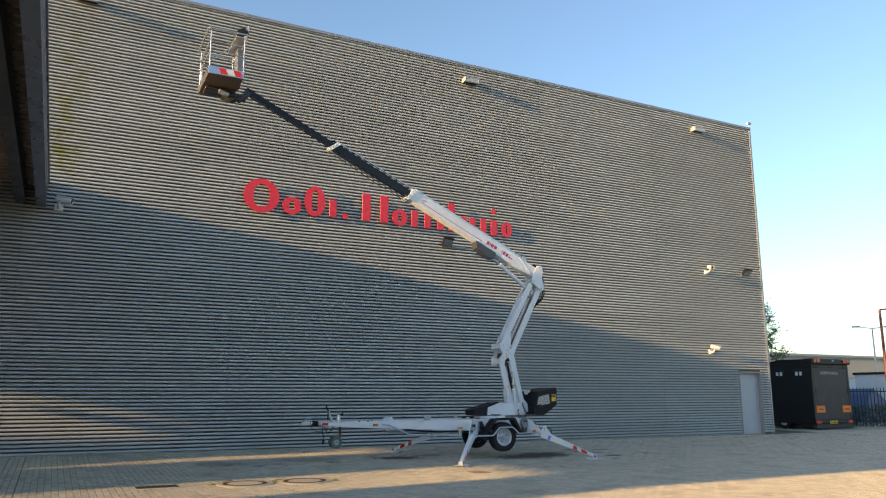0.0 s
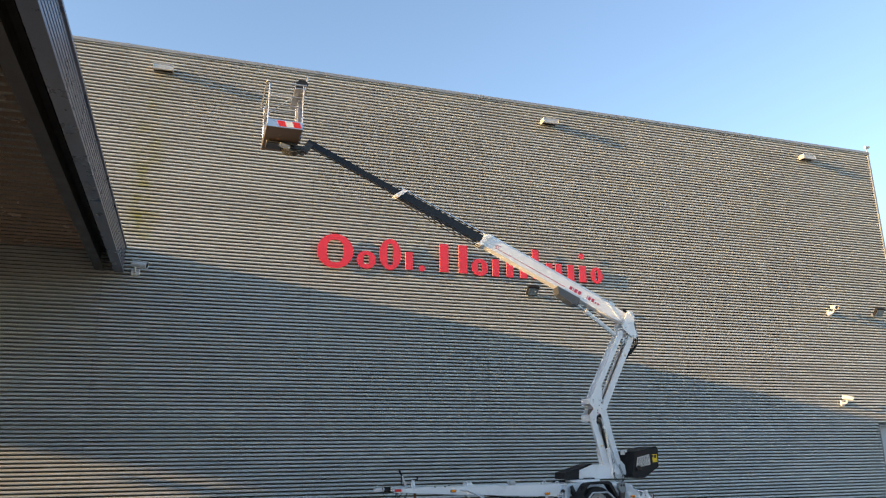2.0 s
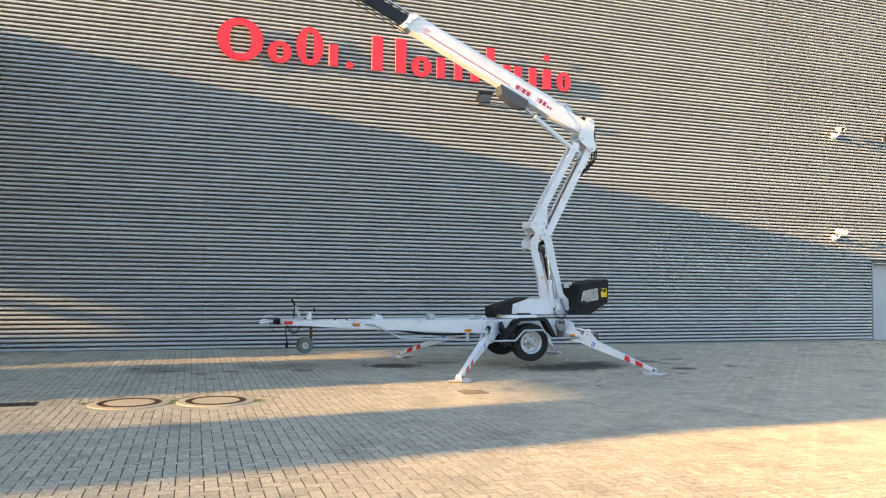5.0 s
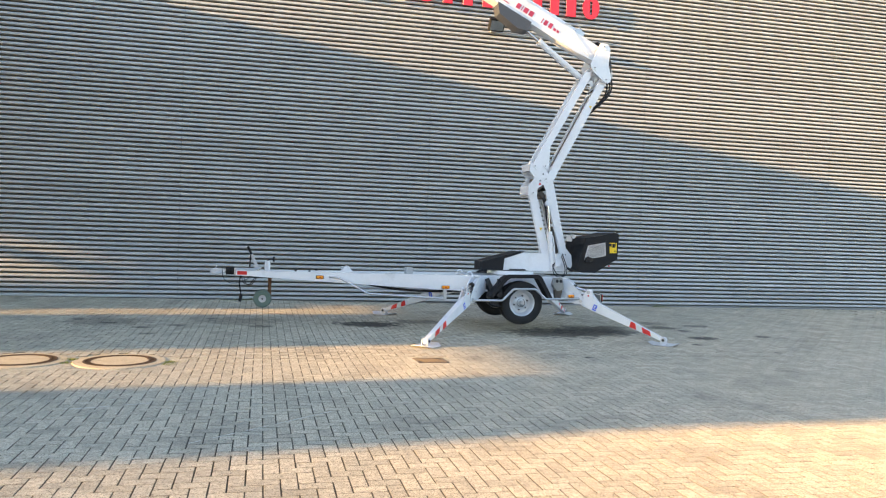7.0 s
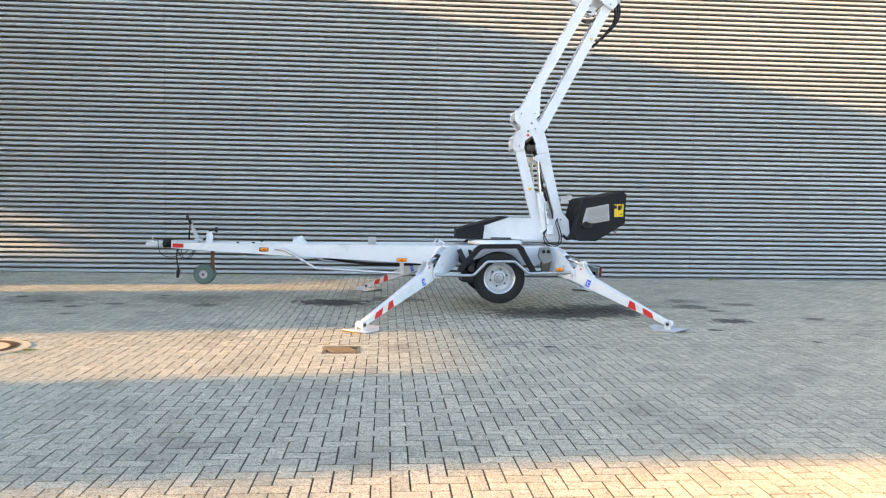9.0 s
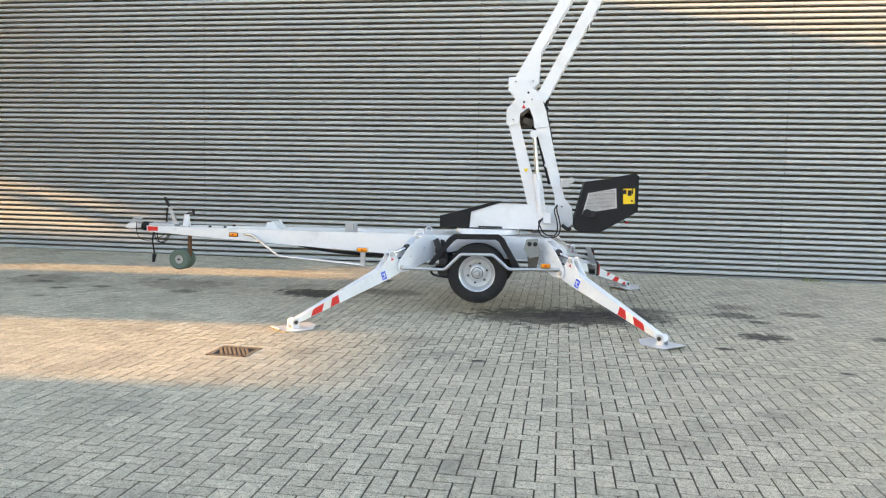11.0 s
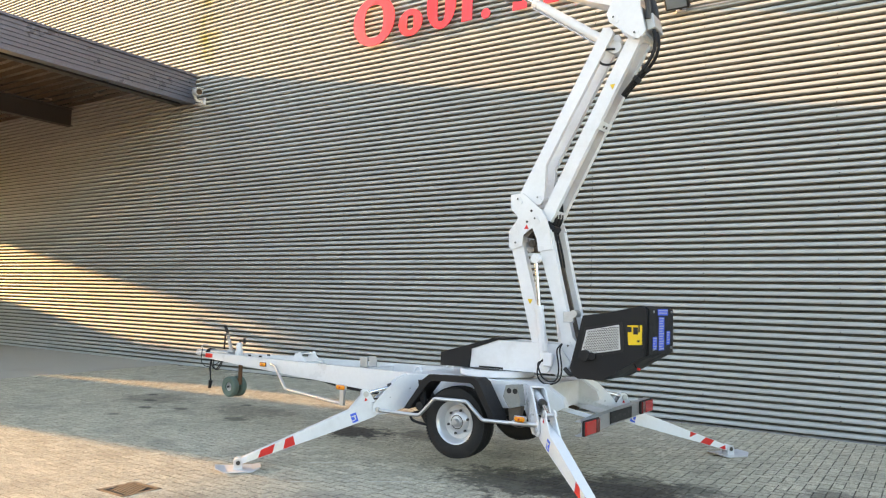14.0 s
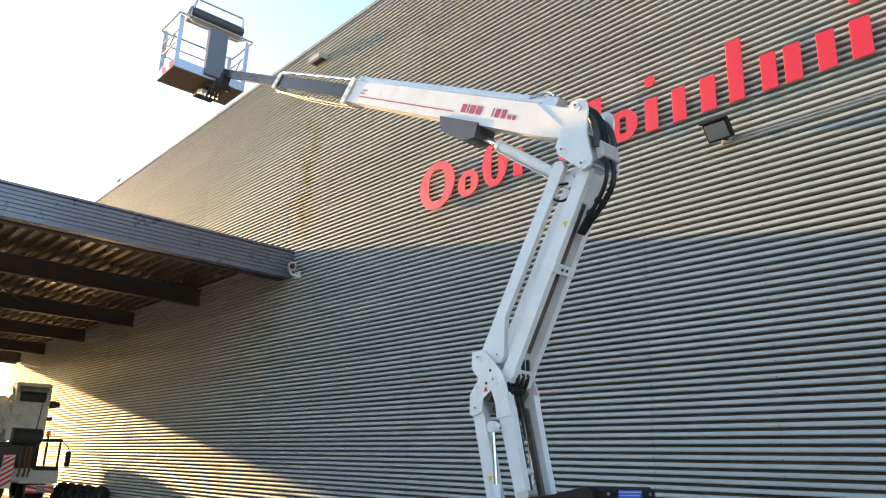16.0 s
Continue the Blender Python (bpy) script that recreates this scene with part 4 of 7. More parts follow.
            bm = B()
            sheet(bm, quad, flat * 0.0, flat * 0.0016)
            part("hazard_stripe", bm, material, leg, "red reflective stripe" if material is STRIPE else "white reflective stripe", smooth=False)
        c = leg_at(0.235, -0.15, k) + flat * k * 0.002
        rot = Matrix((ax, flat, nrm)).transposed().to_4x4()
        st = part("blue_sticker", box(B(), c, (0.058, 0.003, 0.088), rot), BLUE, leg, "blue safety sticker")
        for du, dv, w, h in ((0.0, 0.018, 0.040, 0.010), (-0.008, -0.004, 0.012, 0.034), (0.012, -0.022, 0.026, 0.010)):
            part("sticker_mark", box(B(), c + flat * k * 0.002 + ax * du + nrm * dv, (w, 0.003, h), rot), STRIPEW, st)
    # foot plate: a pointed hexagon whose two ends are bent up
    bm = B()
    rotz = Matrix.Rotation(math.atan2(out.y, out.x), 4, "Z")
    base = Matrix.Translation((fx, fy, gz + 0.004)) @ rotz
    rows_ = []
    for x_, z_, w_ in ((-0.205, 0.026, 0.085), (-0.125, 0.0, 0.160), (0.125, 0.0, 0.160), (0.205, 0.026, 0.085)):
        for dz in (0.0, 0.009):
            rows_.append([bm.verts.new(base @ Vector((x_, y_, z_ + dz))) for y_ in (-w_, w_)])
    for i in range(3):
        a0, a1, b0, b1 = rows_[2 * i], rows_[2 * i + 1], rows_[2 * i + 2], rows_[2 * i + 3]
        bm.faces.new((a0[0], b0[0], b0[1], a0[1]))
        bm.faces.new((a1[0], a1[1], b1[1], b1[0]))
        bm.faces.new((a0[0], a1[0], b1[0], b0[0]))
        bm.faces.new((a0[1], b0[1], b1[1], a1[1]))
    bm.faces.new((rows_[0][0], rows_[0][1], rows_[1][1], rows_[1][0]))
    bm.faces.new((rows_[6][0], rows_[7][0], rows_[7][1], rows_[6][1]))
    plate = part("foot_plate", bm, FOOT, leg, "bent galvanised foot plate", smooth=False)
    bm = B()
    for k in (-1, 1):
        o = base @ Vector((0, 0.043 * k, 0.068))
        rod(bm, o - flat * 0.005, o + flat * 0.005, 0.042, 20)
        box(bm, base @ Vector((0, 0.043 * k, 0.036)), (0.080, 0.010, 0.062), rotz)
    part("foot_ear", bm, FOOT, plate, smooth=False)
    bm = B()
    rod(bm, foot - flat * 0.030, foot + flat * 0.030, 0.040, 22)
    part("foot_knuckle", bm, WHITE, leg)
    for k in (-1, 1):
        part("foot_bolt", rod(B(), foot + flat * k * 0.046, foot + flat * k * 0.058, 0.020, 12), DARKSTEEL, leg)
        part("foot_washer", rod(B(), foot + flat * k * 0.046, foot + flat * k * 0.051, 0.031, 16), ZINC, leg)

# rear light bar: a folded galvanised channel that hangs a little askew
YB = YC + 0.115


def bar_z(y):
    return 0.627 + 0.026 * (y - YB)


bm = B()
for u0, u1, w0, w1 in ((10.310, 10.372, 0.055, 0.062), (10.310, 10.372, -0.062, -0.055), (10.366, 10.373, -0.0615, 0.0615)):
    corner = [[bm.verts.new((u, YB + v, bar_z(YB + v) + w)) for u, w in ((u0, w0), (u1, w0), (u1, w1), (u0, w1))] for v in (-0.865, 0.865)]
    for i in range(4):
        bm.faces.new((corner[0][i], corner[0][(i + 1) % 4], corner[1][(i + 1) % 4], corner[1][i]))
    bm.faces.new(corner[0][::-1])
    bm.faces.new(corner[1])
bar = part("light_bar", bm, ZINC, lift, "galvanised steel rear light bar", smooth=False)
for s in (-1, 1):
    y = YB + s * 0.70
    housing = part("tail_light", box(B(), (10.384, y, bar_z(y)), (0.024, 0.325, 0.128), None, 0.006), RUBBER, bar, "tail light in a black housing")
    for v, w, material in ((0.048, 0.215, REDLENS), (-0.108, 0.085, LENSDARK)):
        part("lens", box(B(), (10.399, y + s * v, bar_z(y)), (0.020, w, 0.112), None, 0.005), material, housing)
    part("bar_bracket", beam(B(), (9.95, YC + s * 0.30, 0.70), (10.33, YC + s * 0.30, 0.64), 0.035, 0.03), WHITE, bar)
    part("cable_gland", rod(B(), (10.30, y, bar_z(y) - 0.035), (10.37, y, bar_z(y) - 0.035), 0.022, 12), RUBBER, bar)
plate = part("number_plate_holder", box(B(), (10.379, YC + 0.145, bar_z(YC + 0.145)), (0.010, 0.55, 0.112), None, 0.004), HOSE, bar, "empty black number plate holder")
part("holder_lip", box(B(), (10.386, YC + 0.145, bar_z(YC + 0.145) - 0.050), (0.012, 0.54, 0.008)), ZINC, plate)
for k in range(4):
    part("dirt_scuff", box(B(), (10.3845, YC - 0.03 + 0.12 * k, bar_z(YC + 0.145) + 0.012 * (k % 2)), (0.002, 0.05 + 0.02 * (k % 3), 0.02)), DARKSTEEL, plate)

# turntable, turret and black front cover
bm = B()
lathe(bm, [(0.0, 0.0), (0.30, 0.0), (0.36, 0.01), (0.37, 0.02), (0.37, 0.065), (0.36, 0.072), (0.0, 0.072)], (9.14, YC, 0.903), "z", 48)
part("turntable", bm, WHITE, lift)
part("slew_gap", rod(B(), (9.14, YC, 0.97), (9.14, YC, 0.99), 0.28, 32), DARKSTEEL, lift)
bm = B()
prism(bm, [(8.94, 0.985), (9.98, 0.985), (10.02, 1.10), (9.90, 1.26), (9.26, 1.27), (8.95, 1.165)], YC - 0.21, YC + 0.21, 0.012)
turret = part("turret", bm, WHITE, lift)
bm = B()
prism(bm, [(8.60, 0.985), (8.945, 0.985), (8.962, 1.168), (9.265, 1.272), (9.30, 1.285), (9.22, 1.292), (8.96, 1.215), (8.60, 1.115)], YC - 0.222, YC + 0.222, 0.010)
part("front_cover", bm, BLACK, turret, "black textured plastic cover")
part("turret_slot", span(B(), (9.05, YC - 0.213, 0.992), (9.32, YC + 0.213, 1.008)), HOSE, turret)


def link(name, p, q, w, t, y, material=WHITE, parent=lift, w2=None):
    bm = B()
    beam(bm, (p[0], y, p[1]), (q[0], y, q[1]), w, t, w2, r=0.010)
    return part(name, bm, material, parent)


def pin(parent, x, z, r=0.03, half=0.16):
    """A pivot pin with a lobed keeper plate and a bolt on either side."""
    bm = B()
    rod(bm, (x, YC - half, z), (x, YC + half, z), r * 0.8, 16)
    for s in (-1, 1):
        y = YC + s * half
        rod(bm, (x, y - s * 0.004, z), (x, y + s * 0.006, z), r, 18)
        rod(bm, (x + r * 0.9, y - s * 0.004, z - r * 1.1), (x + r * 0.9, y + s * 0.005, z - r * 1.1), r * 0.62, 12)
        rod(bm, (x, y, z), (x, y + s * 0.014, z), r * 0.42, 8)
    held = part("pivot_pin", bm, WHITE, parent)
    for s in (-1, 1):
        y = YC + s * half
        part("pin_bolt", rod(B(), (x, y, z), (x, y + s * 0.016, z), r * 0.30, 8), DARKSTEEL, held)
    return held


# lower links: one slim front link, two rear links carrying the knuckle plates
lower = link("lower_front_link", (9.745, 0.99), (9.41, 2.22), 0.135, 0.07, YC - 0.125, w2=0.125)
for s in (-1, 1):
    y = YC + (0.172 if s > 0 else -0.130)
    bm = B()
    prism(bm, [(9.95, 1.00), (10.07, 1.06), (10.085, 1.20), (10.02, 1.33), (9.885, 1.86), (9.775, 2.34), (9.66, 2.34), (9.66, 2.15), (9.75, 1.86), (9.905, 1.36), (9.915, 1.10)], y - 0.032, y + 0.032, 0.008)
    rear = part("lower_rear_link", bm, WHITE, lift)
    bm = B()
    prism(bm, [(9.545, 1.675), (9.600, 1.675), (9.572, 1.625)], YC - 0.1635, YC - 0.1605)
    if s < 0:
        part("warning_sticker", bm, YELLOW, lower, "yellow warning triangle", smooth=False)
    else:
        bm.free()
part("link_strut", beam(B(), (9.97, YC + 0.10, 1.25), (9.72, YC + 0.10, 2.22), 0.05, 0.03), GREASY, rear, "brown greasy strut between the links")
part("link_tie", rod(B(), (9.80, YC - 0.12, 1.72), (9.80, YC + 0.12, 1.72), 0.025), WHITE, rear)
# turret cheeks that hold the lower links
for s in (-1, 1):
    bm = B()
    prism(bm, [(9.60, 0.985), (10.06, 0.985), (10.12, 1.08), (10.10, 1.25), (10.02, 1.34), (9.95, 1.33), (9.90, 1.24), (9.86, 1.12), (9.76, 1.09), (9.62, 1.14)], YC + s * 0.178 - 0.008, YC + s * 0.178 + 0.008, 0.002)
    part("turret_cheek", bm, WHITE, turret)
pin(turret, 9.735, 1.04, 0.03, 0.187)
pin(turret, 9.99, 1.255, 0.034, 0.189)
for s in (-1, 1):
    y = YC + s * 0.215
    bm = B()
    rod(bm, (9.775, y, 1.05), (9.695, y, 1.60), 0.040, 18)
    rod(bm, (9.699, y, 1.575), (9.694, y, 1.615), 0.046, 18)
    rod(bm, (9.775, y - 0.035, 1.05), (9.775, y + 0.035, 1.05), 0.058, 18)
    cyl = part("lower_lift_cylinder", bm, WHITE, lift)
    part("cylinder_rod", rod(B(), (9.696, y, 1.60), (9.655, y, 2.02), 0.017, 14), CHROME, cyl, "chromed cylinder rod")
    bm = B()
    rod(bm, (9.655, y - 0.03, 2.06), (9.655, y + 0.03, 2.06), 0.045, 20)
    rod(bm, (9.655, y - 0.038, 2.06), (9.655, y + 0.038, 2.06), 0.020, 12)
    part("rod_eye", bm, WHITE, cyl)
    part("cylinder_pipe", pipe(B(), [(9.73, y - 0.045, 1.56), (9.755, y - 0.05, 1.50), (9.79, y - 0.05, 1.22), (9.83, y - 0.045, 1.16)], 0.008), WHITE, cyl)
bm = B()
for k in range(2):
    e = 0.030 * k
    pipe(bm, [(9.80, YC - 0.275, 1.14 - e), (9.755 - e, YC - 0.30, 1.09), (9.735 + e, YC - 0.32, 1.01), (9.765 + e, YC - 0.33, 0.925 + e), (9.86, YC - 0.335, 0.895 + e), (9.965 - e, YC - 0.325, 0.93), (9.985 - e, YC - 0.31, 1.02), (9.965 - e, YC - 0.29, 1.12), (9.93 - e, YC - 0.26, 1.22), (9.94, YC - 0.22, 1.27)], 0.0075, rounds=2)
part("hydraulic_hose", bm, HOSE, cyl, "black hydraulic hose loops")
bm = B()
box(bm, (9.83, YC - 0.275, 1.12), (0.09, 0.05, 0.12), None, 0.008)
rod(bm, (9.80, YC - 0.28, 1.20), (9.80, YC - 0.28, 1.27), 0.02)
part("valve_body", bm, WHITE, turret)
bm = B()
for k in range(3):
    pipe(bm, [(9.50 + 0.02 * k, YC - 0.05 + 0.03 * k, 2.34), (9.60 + 0.02 * k, YC - 0.05 + 0.03 * k, 2.22), (9.68 + 0.02 * k, YC - 0.02 + 0.03 * k, 2.05), (9.74, YC + 0.03 * k, 1.85), (9.84, YC + 0.03 * k, 1.5)], 0.014)
part("knuckle_hose", bm, HOSE, lift)

# knuckle plates
KN = [(9.347, 2.695), (9.347, 2.558), (9.424, 2.478), (9.424, 2.448), (9.333, 2.335), (9.333, 2.182), (9.366, 2.152), (9.478, 2.185), (9.490, 2.295), (9.585, 2.362), (9.635, 2.25), (9.655, 2.13), (9.80, 2.15), (9.770, 2.345), (9.735, 2.44), (9.685, 2.525), (9.50, 2.690), (9.475, 2.705)]
for s in (-1, 1):
    bm = B()
    y = YC + (0.212 if s > 0 else -0.170)
    prism(bm, KN, y - 0.007, y + 0.007, 0.004)
    plate = part("knuckle_plate", bm, WHITE, lift)
    for x, z in ((9.574, 2.526), (9.528, 2.421)):
        part("plate_hole", rod(B(), (x, y + s * 0.005, z), (x, y + s * 0.0085, z), 0.013, 12), HOSE, plate)
    bm = B()
    prism(bm, [(9.502, 2.352), (9.548, 2.352), (9.525, 2.395)], y + s * 0.0085 - 0.0015, y + s * 0.0085 + 0.0015)
    part("red_triangle", bm, STRIPE, plate)
part("knuckle_web", span(B(), (9.350, YC - 0.163, 2.570), (9.366, YC + 0.205, 2.685)), WHITE, plate)
part("knuckle_front", span(B(), (9.336, YC - 0.163, 2.19), (9.352, YC + 0.205, 2.33)), WHITE, plate)
part("knuckle_box", prism(B(), [(9.45, 2.30), (9.52, 2.27), (9.61, 2.35), (9.66, 2.27), (9.72, 2.34), (9.62, 2.46), (9.48, 2.46)], YC - 0.155, YC + 0.155, 0.004), GREASY, plate, "brown greasy inner web")
part("inner_roller", rod(B(), (9.60, YC - 0.09, 2.20), (9.60, YC + 0.13, 2.20), 0.045, 18), GREASY, plate)
part("inner_wall", span(B(), (9.47, YC + 0.10, 2.14), (9.68, YC + 0.115, 2.34)), GREASY, plate)
for x, z in ((9.412, 2.222), (9.430, 2.648), (9.618, 2.450)):
    pin(plate, x, z, 0.030, 0.178)

bm = B()
rod(bm, (9.685, YC - 0.135, 2.385), (9.735, YC - 0.135, 2.395), 0.020, 14)
part("hose_coupling", bm, ZINC, plate, "zinc plated hose coupling")
bm = B()
box(bm, (9.765, YC - 0.06, 2.355), (0.075, 0.16, 0.055), Matrix.Rotation(0.5, 4, "Y"), 0.010)
box(bm, (9.735, YC - 0.09, 2.405), (0.05, 0.10, 0.035), Matrix.Rotation(-0.4, 4, "Y"), 0.008)
part("hose_clamp", bm, HOSE, plate, "black hose clamp block")
bm = B()
for k in range(3):
    pipe(bm, [(9.76 + 0.012 * k, YC - 0.10 + 0.04 * k, 2.36), (9.79, YC - 0.10 + 0.04 * k, 2.28), (9.80 + 0.012 * k, YC - 0.09 + 0.04 * k, 2.15), (9.83 + 0.012 * k, YC - 0.08 + 0.04 * k, 1.98)], 0.010)
part("clamped_hose", bm, HOSE, plate)
part("roller_face", rod(rod(B(), (9.56, YC - 0.125, 2.215), (9.56, YC - 0.09, 2.215), 0.036, 20), (9.56, YC - 0.14, 2.215), (9.56, YC - 0.12, 2.215), 0.016, 10), GREASY, plate, "brown greasy roller")

# upper links
for s in (-1, 1):
    bm = B()
    y = YC + s * 0.107
    prism(bm, [(9.395, 2.66), (9.44, 2.59), (9.64, 2.59), (9.685, 2.64), (9.695, 2.97), (10.36, 4.16), (10.33, 4.22), (10.26, 4.23), (10.20, 4.12)], y - 0.025, y + 0.025, 0.009)
    front = part("upper_front_link", bm, WHITE, lift)
    up_rear = link("upper_rear_link", (9.69, 2.42), (10.575, 4.10), 0.125, 0.06, YC + s * 0.102)
bm = B()
prism(bm, [(10.335, 3.675), (10.385, 3.675), (10.36, 3.625)], YC - 0.1345, YC - 0.1315)
part("warning_sticker", bm, YELLOW, up_rear, "yellow warning triangle", smooth=False)
pin(front, 9.62, 2.660, 0.026, 0.134)
part("link_strut", beam(B(), (9.80, YC + 0.0, 2.68), (10.42, YC + 0.0, 3.86), 0.045, 0.10), GREASY, up_rear, "brown greasy strut between the links")
AXU = Vector((0.885, 0, 1.68)).normalized()
ROTU = Matrix.Rotation(math.atan2(AXU.x, AXU.z), 4, "Y")
for t, h in ((0.06, 0.07), (0.55, 0.085)):
    p = Vector((9.69, YC, 2.42)) + AXU * 1.9 * t + Vector((0.056, 0, -0.030))
    cp = part("cross_plate", box(B(), p, (0.014, 0.262, h), ROTU, 0.003), WHITE, up_rear)
    for dy in (-0.03, 0.03):
        part("plate_bolt", box(B(), p + Vector((0.008, dy, -0.004)), (0.010, 0.022, 0.022), ROTU), DARKSTEEL, cp)
part("knuckle_spool", rod(B(), (9.74, YC - 0.10, 2.46), (9.74, YC + 0.10, 2.46), 0.035, 16), WHITE, up_rear)
bm = B()
for k in range(3):
    pipe(bm, [(9.78, YC - 0.06 + 0.06 * k, 2.62), (9.80, YC - 0.07 + 0.06 * k, 2.45), (9.72, YC - 0.05 + 0.05 * k, 2.33), (9.62, YC - 0.03 + 0.04 * k, 2.30)], 0.016)
part("link_hose", bm, HOSE, up_rear)

# elbow plates
EL = [(10.462, 4.655), (10.485, 4.690), (10.580, 4.690), (10.632, 4.655), (10.652, 4.580), (10.628, 4.36), (10.684, 4.115), (10.655, 4.068), (10.580, 4.050), (10.335, 4.255), (10.312, 4.335)]
for s in (-1, 1):
    bm = B()
    prism(bm, EL, YC + s * 0.177 - 0.010, YC + s * 0.177 + 0.010, 0.004)
    el = part("elbow_plate", bm, WHITE, lift)
part("elbow_back", beam(B(), (10.675, YC, 4.10), (10.625, YC, 4.35), 0.02, 0.33, up=(1, 0, 0)), ZINC, el, "grey steel back plate")
for x, z in ((10.535, 4.635), (10.384, 4.285), (10.585, 4.105)):
    pin(el, x, z, 0.034, 0.19)
for dy, e in ((-0.085, 0.0), (-0.05, 0.022), (0.0, 0.0), (0.05, 0.02)):
    hose = pipe(B(), [(10.46, YC + dy, 4.73), (10.57, YC + dy, 4.66), (10.655, YC + dy, 4.48), (10.68, YC + dy, 4.25), (10.755 - e, YC + dy, 4.08), (10.735 - e, YC + dy, 3.93), (10.64 - e, YC + dy * 0.8, 3.80), (10.52, YC + dy * 0.6, 3.70), (10.42, YC + dy * 0.5, 3.585)], 0.0145)
    part("elbow_hose", hose, HOSE, el, "black hose round the elbow")
for f in (0.35, 0.6):
    part("hose_tie", box(B(), Vector((10.755, YC - 0.03, 3.93)).lerp(Vector((10.42, YC - 0.02, 3.585)), f), (0.04, 0.13, 0.05), Matrix.Rotation(0.7, 4, "Y"), 0.01), HOSE, el)
for dy in (-0.12, 0.11):
    sleeve = pipe(B(), [(10.54, YC + dy, 4.60), (10.64, YC + dy, 4.52), (10.69, YC + dy, 4.36), (10.68, YC + dy, 4.24)], 0.027)
    part("grey_hose_sleeve", sleeve, DARKSTEEL, el)
part("hose_clamp", box(B(), (10.700, YC, 4.215), (0.075, 0.23, 0.15), Matrix.Rotation(-0.2, 4, "Y"), 0.008), VENT, el, "grey hose clamp box")

# telescopic boom
A0, A1 = Vector((10.505, YC, 4.493)), Vector((6.955, YC, 6.171))
DIR = (A1 - A0).normalized()
NRM = Vector((-DIR.z, 0, DIR.x))
if NRM.z < 0:
    NRM = -NRM


def along(s, n=0.0, y=0.0):
    return A0 + DIR * s + NRM * n + Vector((0, y, 0))


L1 = (A1 - A0).length
ROTB = Matrix((DIR, Vector((0, 1, 0)), NRM)).transposed().to_4x4()
bm = B()
pts = [along(-0.02, 0.02), along(0.05, -0.12), along(0.40, -0.145), along(L1, -0.130), along(L1, 0.138), along(0.5, 0.138), along(0.02, 0.13)]
prism(bm, [(p.x, p.z) for p in pts], YC - 0.105, YC + 0.105, 0.018)
boom = part("main_boom", bm, WHITE, lift, "white steel main boom with dark red lettering bars")
for s in (-1, 1):
    y = s * 0.107
    for k, (s0, w) in enumerate(((3.52, 0.12), (3.55, 0.11))):
        part("decal_dash", box(B(), along(s0, 0.035 - 0.040 * k, y), (w, 0.003, 0.011), ROTB), DECAL, boom)
    part("decal_line", box(B(), along(2.66, -0.048, y), (1.88, 0.003, 0.012), ROTB), DECAL, boom, "dark red line")
    for s0, w, h, n in ((1.625, 0.070, 0.085, 0.0), (1.530, 0.014, 0.085, 0.0), (1.490, 0.075, 0.085, 0.0), (1.390, 0.075, 0.085, 0.0),
                        (1.150, 0.014, 0.085, 0.0), (1.105, 0.060, 0.085, 0.0), (1.015, 0.060, 0.085, 0.0), (0.915, 0.045, 0.042, -0.020), (0.850, 0.040, 0.042, -0.020)):
        bm = B()
        quad = [along(s0 - 0.018, n - h / 2), along(s0 - w - 0.018, n - h / 2), along(s0 - w - 0.034 * h / 0.11, n + h / 2), along(s0 - 0.034 * h / 0.11, n + h / 2)]
        prism(bm, [(p.x, p.z) for p in quad], YC + y - 0.0015, YC + y + 0.0015)
        part("decal_bar", bm, DECAL, boom, smooth=False)
    bm = B()
    pts = [along(0.16, -0.11), along(0.60, 0.115), along(0.62, 0.138), along(0.57, 0.138), along(0.13, -0.06)]
    prism(bm, [(p.x, p.z) for p in pts], YC + y - 0.006, YC + y + 0.006)
    part("boom_gusset", bm, WHITE, boom, smooth=False)
# collar at the end of a boom section
def collar(s, h, w):
    """A slanting guide collar: side plates with bolts, joined above and below by bars."""
    bm = B()
    lean, wide = 0.062, 0.095
    for k in (-1, 1):
        pts = [along(s - lean - wide, h / 2 + 0.03), along(s - lean, h / 2 + 0.03), along(s + lean, -h / 2 - 0.03), along(s + lean - wide, -h / 2 - 0.03)]
        prism(bm, [(p.x, p.z) for p in pts], YC + k * (w / 2 + 0.014) - 0.010, YC + k * (w / 2 + 0.014) + 0.010, 0.003)
    box(bm, along(s - lean - wide / 2, h / 2 + 0.018), (wide, w + 0.03, 0.022), ROTB, 0.003)
    box(bm, along(s + lean - wide / 2, -h / 2 - 0.018), (wide, w + 0.03, 0.022), ROTB, 0.003)
    c = part("boom_collar", bm, WHITE, boom)
    for k in (-1, 1):
        for f in (-0.30, 0.12):
            p = along(s - wide / 2 - 2 * lean * f, f * h, k * (w / 2 + 0.024))
            part("collar_bolt", rod(B(), p, p + Vector((0, k * 0.014, 0)), 0.016, 8), ZINC, c)
    return c


collar(L1, 0.27, 0.21)
L2 = L1 + 2.14
bm = B()
beam(bm, along(L1 - 0.3), along(L2), 0.170, 0.150, up=NRM, r=0.012)
part("second_boom_section", bm, TELE, boom, "bare dark steel boom section")
collar(L2, 0.180, 0.150)
L3 = L2 + 2.24
bm = B()
beam(bm, along(L2 - 0.2), along(L3), 0.128, 0.110, up=NRM, r=0.012)
part("third_boom_section", bm, TELE, boom, "bare dark steel boom section")
bm = B()
rod(bm, along(0.55, 0.185), along(L1 - 0.15, 0.175), 0.048, 18)
rod(bm, along(0.95, 0.183), along(0.99, 0.183), 0.056, 18)
